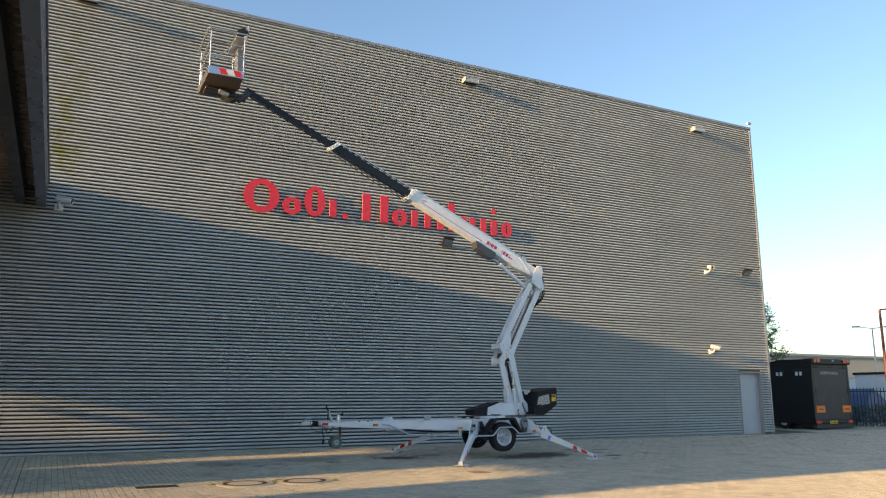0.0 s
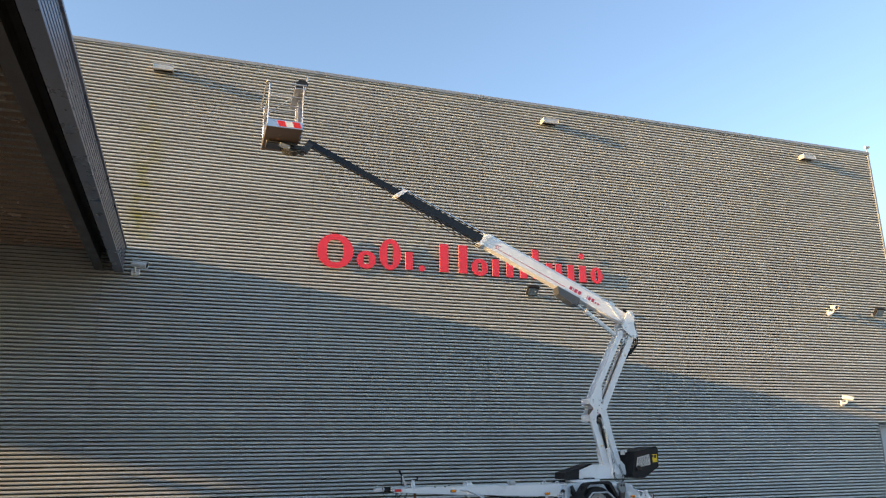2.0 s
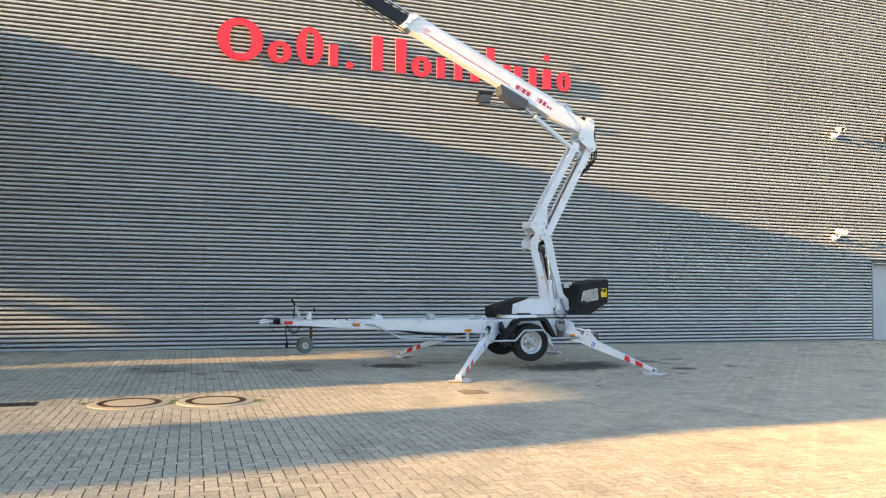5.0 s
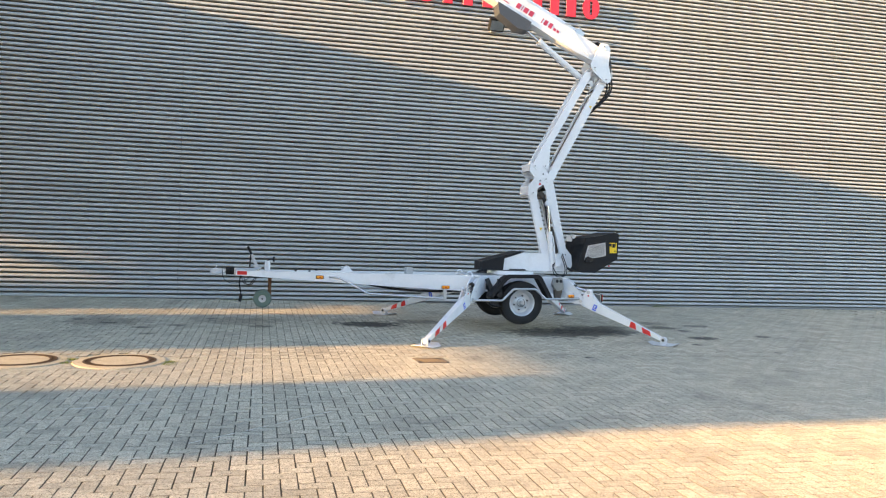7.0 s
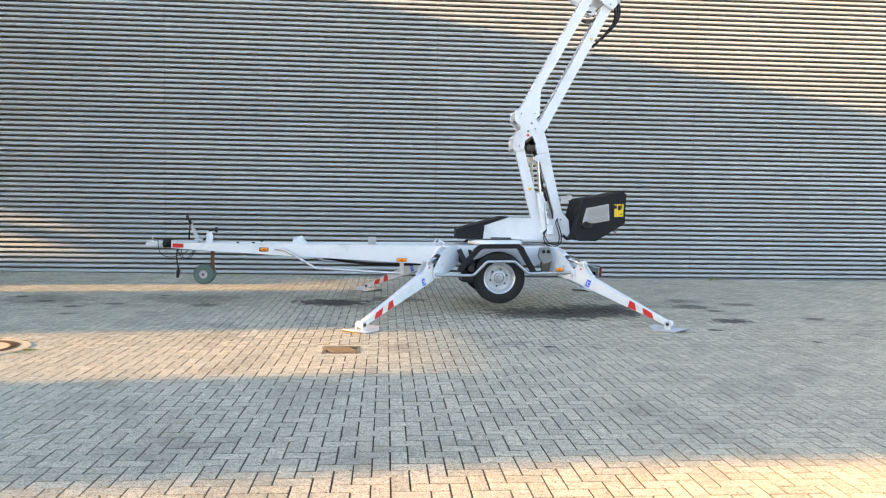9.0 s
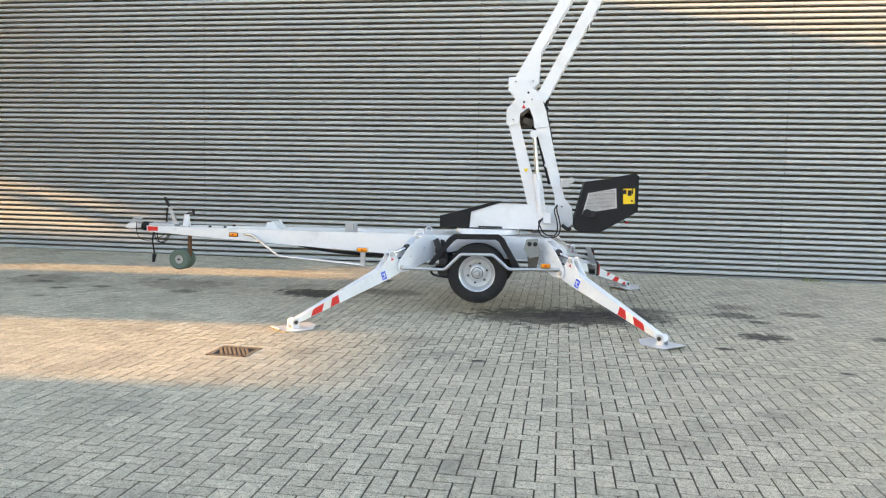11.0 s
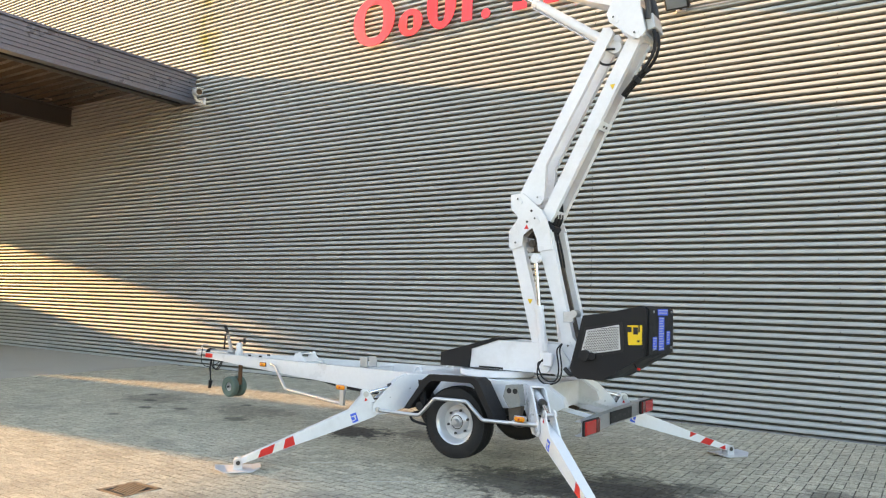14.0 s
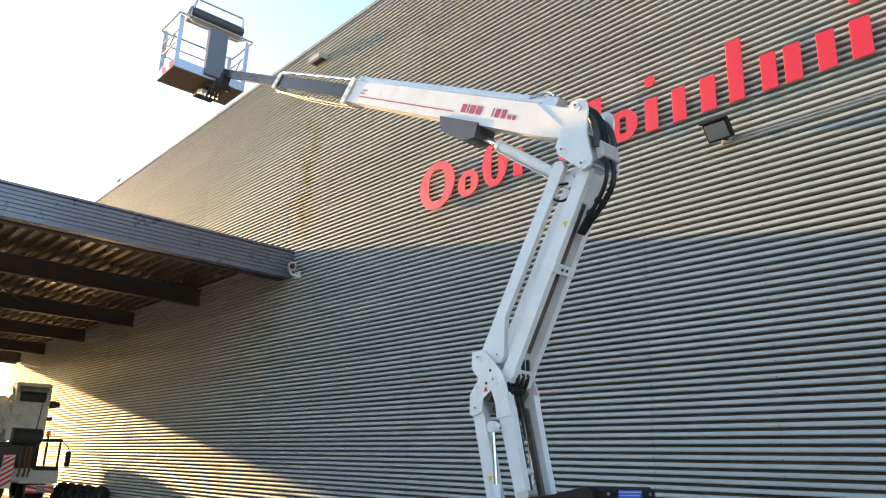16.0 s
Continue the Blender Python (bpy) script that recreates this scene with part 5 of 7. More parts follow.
rod(bm, along(L1 - 0.22, 0.175), along(L1 - 0.10, 0.175), 0.056, 18)
telecyl = part("telescope_cylinder", bm, WHITE, boom)
part("telescope_rod", rod(B(), along(L1 - 0.12, 0.175), along(L2 + 0.04, 0.15), 0.020, 14), CHROME, telecyl, "chromed telescope rod")
for s in (0.55, 2.2, L1 - 0.2):
    part("cylinder_saddle", box(B(), along(s, 0.15), (0.06, 0.10, 0.06), ROTB, 0.004), WHITE, boom)
bm = B()
box(bm, along(0.46, 0.18), (0.16, 0.13, 0.11), ROTB, 0.01)
pipe(bm, [along(0.75, 0.19, -0.05), along(0.55, 0.28, -0.05), along(0.45, 0.24, -0.05)], 0.012)
part("valve_block", bm, ZINC, boom)
bm = B()
for k, y in enumerate((-0.05, 0.05)):
    pipe(bm, [along(L1 - 0.05, -0.17, y), along(L1 + 0.9, -0.175 - 0.02 * k, y), along(L2, -0.135, y)], 0.009)
part("feed_chain", bm, DARKSTEEL, boom, "dark feed chain under the boom")
part("feed_rod", rod(B(), along(L1, -0.16, -0.02), along(L2, -0.15, -0.02), 0.008), ZINC, boom)
# boom lift cylinder and its black bracket
bm = B()
pts = [along(1.27, -0.12), along(1.89, -0.12), along(1.87, -0.16), along(1.79, -0.27), along(1.42, -0.325), along(1.25, -0.27)]
prism(bm, [(p.x, p.z) for p in pts], YC - 0.125, YC + 0.125, 0.008)
part("cylinder_bracket", bm, BOXGREY, boom, "dark grey steel cylinder bracket")
tip = Vector((9.15, YC, 4.900))
base = Vector((10.36, YC, 4.045))
mid = base.lerp(tip, 0.73)
bm = B()
rod(bm, base, mid, 0.052, 18)
rod(bm, mid - (mid - base).normalized() * 0.05, mid, 0.060, 18)
rod(bm, base - Vector((0, 0.08, 0)), base + Vector((0, 0.08, 0)), 0.06, 18)
cyl = part("boom_lift_cylinder", bm, WHITE, boom)
part("cylinder_rod", rod(B(), mid, tip, 0.026, 14), CHROME, cyl, "chromed cylinder rod")
part("cylinder_pipe", rod(B(), base + Vector((-0.02, -0.04, -0.06)), mid + Vector((0.0, -0.04, -0.07)), 0.008), ZINC, cyl)
part("hose_loop", pipe(B(), [base + Vector((0, -0.08, -0.02)), base + Vector((-0.12, -0.12, -0.02)), base + Vector((-0.16, -0.1, -0.14)), base + Vector((-0.03, -0.1, -0.18)), base + Vector((0.06, -0.06, -0.1))], 0.011, closed=False), HOSE, cyl)

# jib head under the platform
bm = B()
beam(bm, along(L3 - 0.06, 0.0), Vector((2.93, YC, 7.80)), 0.15, 0.13, 0.12, 0.13, up=(1, 0, 0.3), r=0.012)
head = part("jib_head", bm, DARKSTEEL, lift, "dark steel boom head")
bm = B()
box(bm, (2.72, YC, 7.86), (0.42, 0.20, 0.10), None, 0.01)
box(bm, (2.42, YC, 7.90), (0.60, 0.34, 0.06), None, 0.01)
rod(bm, (2.90, YC - 0.14, 7.84), (2.90, YC + 0.14, 7.84), 0.06, 16)
for k in range(4):
    pipe(bm, [(2.95, YC - 0.12 + 0.06 * k, 7.90), (2.80, YC - 0.18 + 0.06 * k, 7.74), (2.60, YC - 0.14 + 0.08 * k, 7.72), (2.45, YC - 0.1 + 0.07 * k, 7.84)], 0.016)
part("platform_mount", bm, DARKSTEEL, head)
part("valve_plate", box(B(), (2.50, YC - 0.16, 7.83), (0.22, 0.10, 0.07), Matrix.Rotation(0.3, 4, "Y"), 0.005), ZINC, head)

# work platform
PX0, PX1, PY0, PY1, PZ = 2.06, 2.78, -4.60, -3.34, 7.95
bm = B()
span(bm, (PX0, PY0, PZ), (PX1, PY1, PZ + 0.04), 0.006)
cage = part("platform_floor", bm, PLYBROWN, lift, "brown platform underside")
bm = B()
for lo, hi in (((PX0, PY0 - 0.004, PZ + 0.01), (PX1, PY0 + 0.012, PZ + 0.17)), ((PX0, PY1 - 0.012, PZ + 0.01), (PX1, PY1 + 0.004, PZ + 0.17)),
               ((PX1 - 0.012, PY0, PZ + 0.01), (PX1 + 0.004, PY1, PZ + 0.17)), ((PX0 - 0.004, PY0, PZ + 0.01), (PX0 + 0.012, PY1, PZ + 0.17))):
    span(bm, lo, hi)
part("toe_board", bm, POSTALU, cage, "silver toe board", smooth=False)
for s, y in ((-1, PY0 - 0.007), (1, PY1 + 0.007)):
    for k, material in enumerate((STRIPE, STRIPEW, STRIPE)):
        bm = B()
        x0 = PX0 + 0.20 + 0.15 * k
        prism(bm, [(x0 + 0.05, PZ + 0.03), (x0 + 0.20, PZ + 0.03), (x0 + 0.15, PZ + 0.15), (x0, PZ + 0.15)], y - 0.002, y + 0.002)
        part("hazard_stripe", bm, material, cage, smooth=False)
for x in (PX0 + 0.02, PX1 - 0.01):
    for y in (PY0 + 0.03, PY1 - 0.03):
        part("corner_post", span(B(), (x - 0.012, y - 0.035, PZ + 0.02), (x + 0.012, y + 0.035, PZ + 0.98), 0.004), POSTALU, cage, "flat aluminium corner post")
RZ = PZ + 0.985
XF = PX1 + 0.045
bm = B()
bent(bm, [(PX0 - 0.04, YC, RZ), (PX0 - 0.04, PY0 - 0.04, RZ), (XF, PY0 - 0.04, RZ), (XF, PY0 + 0.14, RZ), (XF + 0.05, PY0 + 0.20, PZ + 1.33), (XF + 0.05, PY1 - 0.21, PZ + 1.33), (XF, PY1 - 0.17, RZ), (XF, PY1 + 0.04, RZ), (PX0 - 0.04, PY1 + 0.04, RZ), (PX0 - 0.04, YC, RZ)], 0.0165, 0.075)
part("top_rail", bm, GALVCAGE, cage)
bm = B()
bent(bm, [(XF, PY0 + 0.06, RZ), (XF - 0.01, PY0 + 0.24, PZ + 0.90), (XF - 0.01, PY1 - 0.24, PZ + 0.90), (XF, PY1 - 0.06, RZ)], 0.0155, 0.06)
part("rear_rail", bm, GALVCAGE, cage)
for z in (0.50, 0.72):
    bm = B()
    bent(bm, [(PX1 - 0.03, PY0 + 0.01, PZ + z), (PX0 + 0.01, PY0 + 0.01, PZ + z), (PX0 + 0.01, PY1 - 0.01, PZ + z), (PX1 - 0.03, PY1 - 0.01, PZ + z)], 0.0125, 0.05)
    part("mid_rail", bm, GALVCAGE, cage)
for y in (PY0 + 0.02, PY1 - 0.02):
    part("side_brace", pipe(B(), [(PX0 + 0.04, y, PZ + 0.30), (PX0 + 0.26, y, PZ + 0.50), (PX0 + 0.5, y, PZ + 0.72)], 0.0115, rounds=1), GALVCAGE, cage)
part("gate_bar", pipe(B(), [(PX0 + 0.02, PY1 - 0.30, PZ + 0.18), (PX0 + 0.02, PY1 - 0.28, PZ + 0.55), (PX0 + 0.02, PY1 - 0.10, PZ + 0.60), (PX0 + 0.02, PY1 - 0.06, PZ + 0.2)], 0.013), GALVCAGE, cage)
part("tool_tube", rod(B(), (2.32, PY1 - 0.12, PZ + 0.06), (2.32, PY1 - 0.12, PZ + 0.62), 0.035), GALVCAGE, cage)
bm = B()
prism(bm, [(PX1 - 0.03, PZ + 0.06), (PX1 + 0.05, PZ + 0.06), (PX1 + 0.06, PZ + 0.93), (PX1 - 0.05, PZ + 0.93)], YC - 0.29, YC + 0.04, 0.008)
console = part("console_post", bm, CAGEBLUE, cage, "grey-blue console panel")
# control box: a rounded cover lying across the rail, with a tray below
bm = B()
pro = [(-0.15, -0.075)] + [(0.115 * math.cos(a) - 0.02, 0.115 * math.sin(a) + 0.02) for a in [radians(-70 + 26 * k) for k in range(9)]] + [(-0.15, 0.06)]
prism(bm, [(PX1 - 0.0 + u, PZ + 1.08 + v) for u, v in pro], PY0 + 0.16, PY1 - 0.18, 0.006)
cover = part("control_box", bm, BOXGREY, cage, "dark grey rounded control box cover")
part("control_tray", span(B(), (PX1 - 0.17, PY0 + 0.13, PZ + 0.985), (PX1 + 0.06, PY1 - 0.15, PZ + 1.005), 0.004), GALVCAGE, cover)
for y in (PY0 + 0.155, PY1 - 0.175):
    part("end_cap", prism(B(), [(PX1 + u * 1.03, PZ + 1.08 + v * 1.03) for u, v in pro], y - 0.008, y + 0.008, 0.003), HOSE, cover)

# engine housing
bm = B()
EN = [(10.115, 1.075), (10.135, 1.02), (10.19, 0.985), (10.41, 0.985), (10.785, 1.215), (10.80, 1.60), (10.76, 1.638), (10.46, 1.572), (10.23, 1.538)]
prism(bm, EN, YC - 0.435, YC + 0.30, 0.022)
engine = part("engine_housing", bm, BLACK, lift, "black textured plastic engine housing")
YE = YC - 0.435
part("mesh_surround", prism(B(), [(10.190, 1.165), (10.60, 1.240), (10.612, 1.36), (10.59, 1.495), (10.25, 1.435)], YE - 0.004, YE + 0.006, 0.003), HOSE, engine)
part("mesh_panel", prism(B(), [(10.215, 1.19), (10.58, 1.26), (10.565, 1.472), (10.27, 1.412)], YE - 0.006, YE + 0.006), RIM, engine, "silver perforated steel mesh", smooth=False)
bm = B()
lean = (Matrix.Rotation(0.55, 4, "Y"), Matrix.Rotation(-0.10, 4, "Y"))
for row in range(20):
    z = 1.200 + 0.0145 * row
    for k in range(17):
        x = 10.228 + 0.0225 * k + (0.011 if row % 2 else 0)
        lo = 1.19 + (x - 10.215) * 0.19 + 0.010
        hi = 1.412 + (x - 10.27) * 0.203 - 0.008
        edge = 10.215 + (z - 1.19) * 0.25 + 0.014
        if lo < z < hi and x > edge and x < 10.562:
            box(bm, (x, YE - 0.0065, z), (0.0165, 0.002, 0.0072), lean[row % 2])
slots = part("mesh_slot", bm, HOSE, engine, "dark slots of the mesh", smooth=False)
tagged(slots, kind="stuff")
part("exhaust_stub", rod(rod(B(), (10.265, YE + 0.01, 1.195), (10.265, YE - 0.045, 1.195), 0.046, 18), (10.315, YE + 0.01, 1.190), (10.325, YE - 0.030, 1.190), 0.034, 16), HOSE, engine)
label = part("yellow_label", box(B(), (10.705, YE - 0.002, 1.390), (0.125, 0.004, 0.165), Matrix.Rotation(-0.05, 4, "Y")), YELLOW, engine, "yellow warning label")
for dx, dz, w, h in ((-0.055, 0.045, 0.05, 0.045), (0.005, 0.035, 0.04, 0.06), (0.035, 0.055, 0.012, 0.06), (0.03, -0.05, 0.02, 0.016)):
    part("label_mark", box(B(), (10.705 + dx, YE - 0.005, 1.390 + dz), (w, 0.003, h)), HOSE, label)
part("side_grip", prism(B(), [(10.765, 1.28), (10.785, 1.30), (10.785, 1.40), (10.765, 1.42)], YE - 0.004, YE + 0.01), HOSE, engine)
XE = 10.80
part("rear_panel", prism(B(), [(XE - 0.03, 1.215), (XE + 0.008, 1.225), (XE + 0.008, 1.61), (XE - 0.03, 1.635)], YC - 0.385, YC + 0.29, 0.004), BLACK, engine)
for y0, y1, z0, z1 in ((-0.16, 0.12, 1.56, 1.615), (-0.13, 0.02, 1.255, 1.545), (-0.29, -0.18, 1.265, 1.375), (0.09, 0.19, 1.30, 1.42)):
    st = part("blue_plate", span(B(), (XE + 0.008, YC + y0, z0), (XE + 0.011, YC + y1, z1)), BLUE, engine, "blue instruction plate")
    n = int((z1 - z0) / 0.022)
    for k in range(n):
        zz = z1 - 0.012 - k * 0.022
        part("text_bar", span(B(), (XE + 0.011, YC + y0 + 0.01, zz - 0.004), (XE + 0.0125, YC + y1 - 0.012 - 0.02 * ((k * 7) % 3), zz + 0.003)), GRAYBAR, st)
for y in (-0.28, 0.22):
    for z in (1.27, 1.59):
        part("panel_bolt", rod(B(), (XE + 0.005, YC + y, z), (XE + 0.018, YC + y, z), 0.011, 8), ZINC, engine)
bm = B()
box(bm, (10.02, YC - 0.26, 1.52), (0.10, 0.03, 0.10), None, 0.004)
rod(bm, (10.08, YC - 0.30, 1.55), (10.08, YC - 0.20, 1.55), 0.035)
part("housing_hinge", bm, ZINC, engine)
part("tag_cord", pipe(B(), [(10.66, YE + 0.12, 1.150), (10.672, YE + 0.11, 1.115), (10.69, YE + 0.11, 1.105)], 0.006), HOSE, engine)
part("key_tag", box(B(), (10.70, YE + 0.11, 1.098), (0.030, 0.012, 0.022), None, 0.004), STRIPE, engine, "small red key tag")
part("hose_under", pipe(B(), [(10.0, YC - 0.28, 1.05), (10.06, YC - 0.3, 1.0), (10.1, YC - 0.3, 1.02)], 0.02), HOSE, engine)

# ---------------------------------------------------------------- things on the hall wall
sign = thing("company_sign", (8.0, -0.11, 6.28), "large red raised sign of plain letter-sized shapes on the wall", "sign")


def ring_shape(x0, x1, z0, z1, wall_w, gap=0.0):
    """An upright elliptical ring, a hand thick."""
    bm = B()
    cx, cz, a, b = (x0 + x1) / 2, (z0 + z1) / 2, (x1 - x0) / 2, (z1 - z0) / 2
    n, loops = 40, []
    for k in range(n):
        t = k * math.tau / n
        c, s = math.cos(t), math.sin(t)
        loops.append([bm.verts.new((cx + u * c, y, cz + v * s)) for u, v, y in
                      ((a, b, -0.12), (a - wall_w * (0.55 + 0.45 * abs(c)), b - wall_w * 0.6, -0.12), (a - wall_w * (0.55 + 0.45 * abs(c)), b - wall_w * 0.6, -0.106), (a, b, -0.106))])
    for k in range(n):
        p, q = loops[k], loops[(k + 1) % n]
        for i in range(4):
            bm.faces.new((p[i], p[(i + 1) % 4], q[(i + 1) % 4], q[i]))
    return bm


def slab_shape(boxes):
    bm = B()
    for x0, x1, z0, z1 in boxes:
        span(bm, (x0, -0.12, z0), (x1, -0.106, z1), 0.012)
    return bm


ZB, ZX, ZH = 6.30, 6.80, 7.17
shapes = [ring_shape(3.84, 4.80, 6.24, 7.17, 0.26), ring_shape(4.89, 5.41, 6.28, 6.77, 0.19), ring_shape(5.50, 6.10, 6.29, 7.15, 0.22),
          slab_shape([(6.22, 6.43, ZB + 0.03, ZX + 0.02)]), None,
          slab_shape([(7.19, 7.45, 6.33, 7.13), (7.74, 8.00, 6.33, 7.13), ]), ring_shape(8.12, 8.61, 6.29, 6.78, 0.19),
          slab_shape([(8.73, 8.94, ZB, ZX)]), slab_shape([(9.16, 9.37, ZB, ZX), (9.58, 9.80, ZB, ZX)]),
          slab_shape([(9.97, 10.18, ZB, ZH), (10.40, 10.60, ZB, ZX)]), slab_shape([(10.69, 10.90, ZB, ZX), (11.08, 11.29, ZB, ZX)]),
          slab_shape([(11.45, 11.68, ZB, ZX)]), ring_shape(11.83, 12.22, 6.29, 6.78, 0.17)]
for bm in shapes:
    if bm:
        part("letter_shape", bm, RED, sign, "red letter-sized plain shape")
for x, z in ((6.69, 6.39), (11.56, 7.08), (8.83, 7.06)):
    bm = B()
    rod(bm, (x, -0.12, z), (x, -0.106, z), 0.085, 24)
    part("dot_shape", bm, RED, sign, "red round dot")
for x in (4.1, 4.5, 5.15, 5.8, 6.34, 7.3, 7.87, 8.36, 8.84, 9.28, 9.68, 10.08, 10.5, 10.8, 11.18, 11.57, 12.02):
    part("stand_off", rod(B(), (x, -0.09, ZB + 0.12), (x, -0.02, ZB + 0.12), 0.012, 8), ZINC, sign)


def overflow(x):
    """A sheet-metal overflow spout."""
    t = thing("overflow_spout", (x, -0.2, 11.16), "grey sheet metal overflow spout below the roof edge", "spout", "overflow spouts on the wall")
    bm = B()
    span(bm, (x - 0.25, -0.27, 11.30), (x + 0.25, -0.02, 11.32))
    span(bm, (x - 0.25, -0.27, 11.17), (x - 0.235, -0.02, 11.30))
    span(bm, (x + 0.235, -0.27, 11.17), (x + 0.25, -0.02, 11.30))
    span(bm, (x - 0.25, -0.27, 11.165), (x + 0.25, -0.20, 11.18))
    span(bm, (x - 0.235, -0.26, 11.18), (x + 0.235, -0.245, 11.30))
    part("spout_body", bm, VENT, t, smooth=False)
    # black slab inside stands for the shade in the open spout
    part("spout_opening", span(B(), (x - 0.22, -0.245, 11.20), (x + 0.22, -0.03, 11.215)), HOSE, t)
    return t


overflow(-0.27)
overflow(10.75)
overflow(20.55)


def cctv(x, z, turn, tilt=12, shift=0.0, size=1.0):
    """A bullet camera on a wall arm; turn is its heading about z, from -y."""
    t = thing("security_camera", (x, -0.03, z - 0.18), "white bullet security camera on a wall bracket", "camera", "security cameras on the wall")
    part("wall_box", box(B(), (x, -0.06, z - 0.11), (0.13 * size ** 2, 0.06, 0.16), None, 0.008), CAMWHITE, t)
    bm = B()
    pipe(bm, [(x, -0.08, z - 0.12), (x, -0.22, z - 0.13), (x, -0.27, z - 0.02)], 0.026)
    part("arm", bm, CAMWHITE, t)
    m = Matrix.Translation((x + shift, -0.28, z + 0.03)) @ Matrix.Scale(size, 4) @ Matrix.Rotation(radians(turn), 4, "Z") @ Matrix.Rotation(radians(tilt), 4, "X")
    bm = B()
    lathe(bm, [(0.0, 0.14), (0.058, 0.14), (0.066, 0.12), (0.066, -0.16), (0.058, -0.17), (0.052, -0.15), (0.0, -0.15)], (0, 0, 0), "y", 24)
    box(bm, (0, -0.035, 0.062), (0.125, 0.36, 0.016), None, 0.006)
    bmesh.ops.transform(bm, matrix=m, verts=bm.verts)
    head = part("camera_head", bm, CAMWHITE, t)
    bm = B()
    lathe(bm, [(0.0, -0.152), (0.05, -0.152), (0.05, -0.145), (0.0, -0.145)], (0, 0, 0), "y", 20)
    bmesh.ops.transform(bm, matrix=m, verts=bm.verts)
    part("lens_window", bm, GLASSDARK, head, "dark lens window")
    return t


cctv(-0.46, 5.94, 66, 10, 0.09, 1.22)
cctv(20.56, 5.95, -20)
cctv(20.52, 3.07, 70)


def flood(x, z, size, turn=0.0):
    t = thing("floodlight", (x, -0.03, z - 0.12), "black wall floodlight with glass front and bracket", "floodlight", "floodlights on the wall")
    part("base_plate", box(B(), (x, -0.04, z), (0.14, 0.03, 0.10), None, 0.005), ZINC, t)
    part("bracket", pipe(B(), [(x, -0.05, z), (x, -0.14, z - 0.02), (x, -0.18, z + 0.02)], 0.018), HOSE, t)
    m = Matrix.Translation((x, -0.26, z + 0.06)) @ Matrix.Rotation(turn, 4, "Z") @ Matrix.Rotation(radians(38), 4, "X")
    bm = B()
    box(bm, (0, 0, 0), (size, 0.09, size * 0.8), None, 0.012)
    for k in range(5):
        box(bm, (-size * 0.35 + size * 0.175 * k, 0.06, 0), (0.012, 0.05, size * 0.6))
    box(bm, (0, -0.045, size * 0.42), (size + 0.03, 0.05, 0.02), None, 0.004)
    bmesh.ops.transform(bm, matrix=m, verts=bm.verts)
    body = part("lamp_body", bm, BLACK, t)
    bm = B()
    box(bm, (0, -0.048, 0), (size * 0.84, 0.006, size * 0.62))
    bmesh.ops.transform(bm, matrix=m, verts=bm.verts)
    part("lamp_glass", bm, LAMPGLASS, body, "grey lamp glass")
    return t


flood(9.86, 5.86, 0.33)
flood(22.45, 5.86, 0.33)
for x in (23.52, -14.6):
    t = thing("roof_camera", (x, 0.02, TOP + 0.07), "small grey camera on the roof edge", "camera", "roof edge cameras")
    part("post", rod(B(), (x, 0.02, TOP + 0.07), (x, 0.02, TOP + 0.25), 0.02), ZINC, t)
    part("camera_head", rod(B(), (x - 0.12, -0.02, TOP + 0.24), (x + 0.10, 0.0, TOP + 0.28), 0.05, 12), VENT, t)

# thin grey strip that draws the long shadow of the small floodlight
solo("conduit", span(B(), (9.93, -0.055, 5.83), (12.6, -0.034, 5.85)), TRIM, "thin grey strip drawn as the floodlight shadow on the wall", "conduit")

# ---------------------------------------------------------------- yard fittings
def grate(x, y, w, d, diagonal, label, iron=IRON):
    z = rise(x, y)
    t = thing("drain_grate", (x, y, z - 0.02), label, "drain", "drain grates in the paving")
    bm = B()
    for lo, hi in (((x - w / 2, y - d / 2), (x + w / 2, y - d / 2 + 0.03)), ((x - w / 2, y + d / 2 - 0.03), (x + w / 2, y + d / 2)),
                   ((x - w / 2, y - d / 2), (x - w / 2 + 0.03, y + d / 2)), ((x + w / 2 - 0.03, y - d / 2), (x + w / 2, y + d / 2))):
        span(bm, (*lo, z - 0.02), (*hi, z + 0.004))
    part("frame", bm, iron, t, "rusty cast iron frame", smooth=False)
    # black sheet just under the bars stands for the shade of the drain
    part("pit", span(B(), (x - w / 2 + 0.02, y - d / 2 + 0.02, z - 0.0035), (x + w / 2 - 0.02, y + d / 2 - 0.02, z - 0.0020)), HOSE, t, "black sheet for the shade below the bars")
    n = 7
    for k in range(n):
        f = (k + 0.5) / n
        if diagonal:
            c = Vector((x - w / 2 + 0.04 + f * (w - 0.08), y, z + 0.001))
            part("bar", box(B(), c, (0.020, d * 0.80, 0.009), Matrix.Rotation(radians(28), 4, "Z")), iron, t)
        else:
            c = Vector((x - w / 2 + 0.03 + f * (w - 0.06), y, z + 0.001))
            part("bar", box(B(), c, (0.022, d - 0.06, 0.009)), iron, t)
    return t


def infill(cx, cy, a, b, x0, y0, x1, y1):
    """Cut pavers round a drain, from its edge to the whole pavers."""
    z = rise(cx, cy) - 0.001
    for lo, hi in (((x0, y0), (x1, cy - b)), ((x0, cy + b), (x1, y1)), ((x0, cy - b), (cx - a, cy + b)), ((cx + a, cy - b), (x1, cy + b))):
        solo("cut_paver", span(B(), (*lo, z - 0.02), (*hi, z)), PAVER, "cut grey concrete pavers round a drain", "paving", kind="structure", smooth=False)


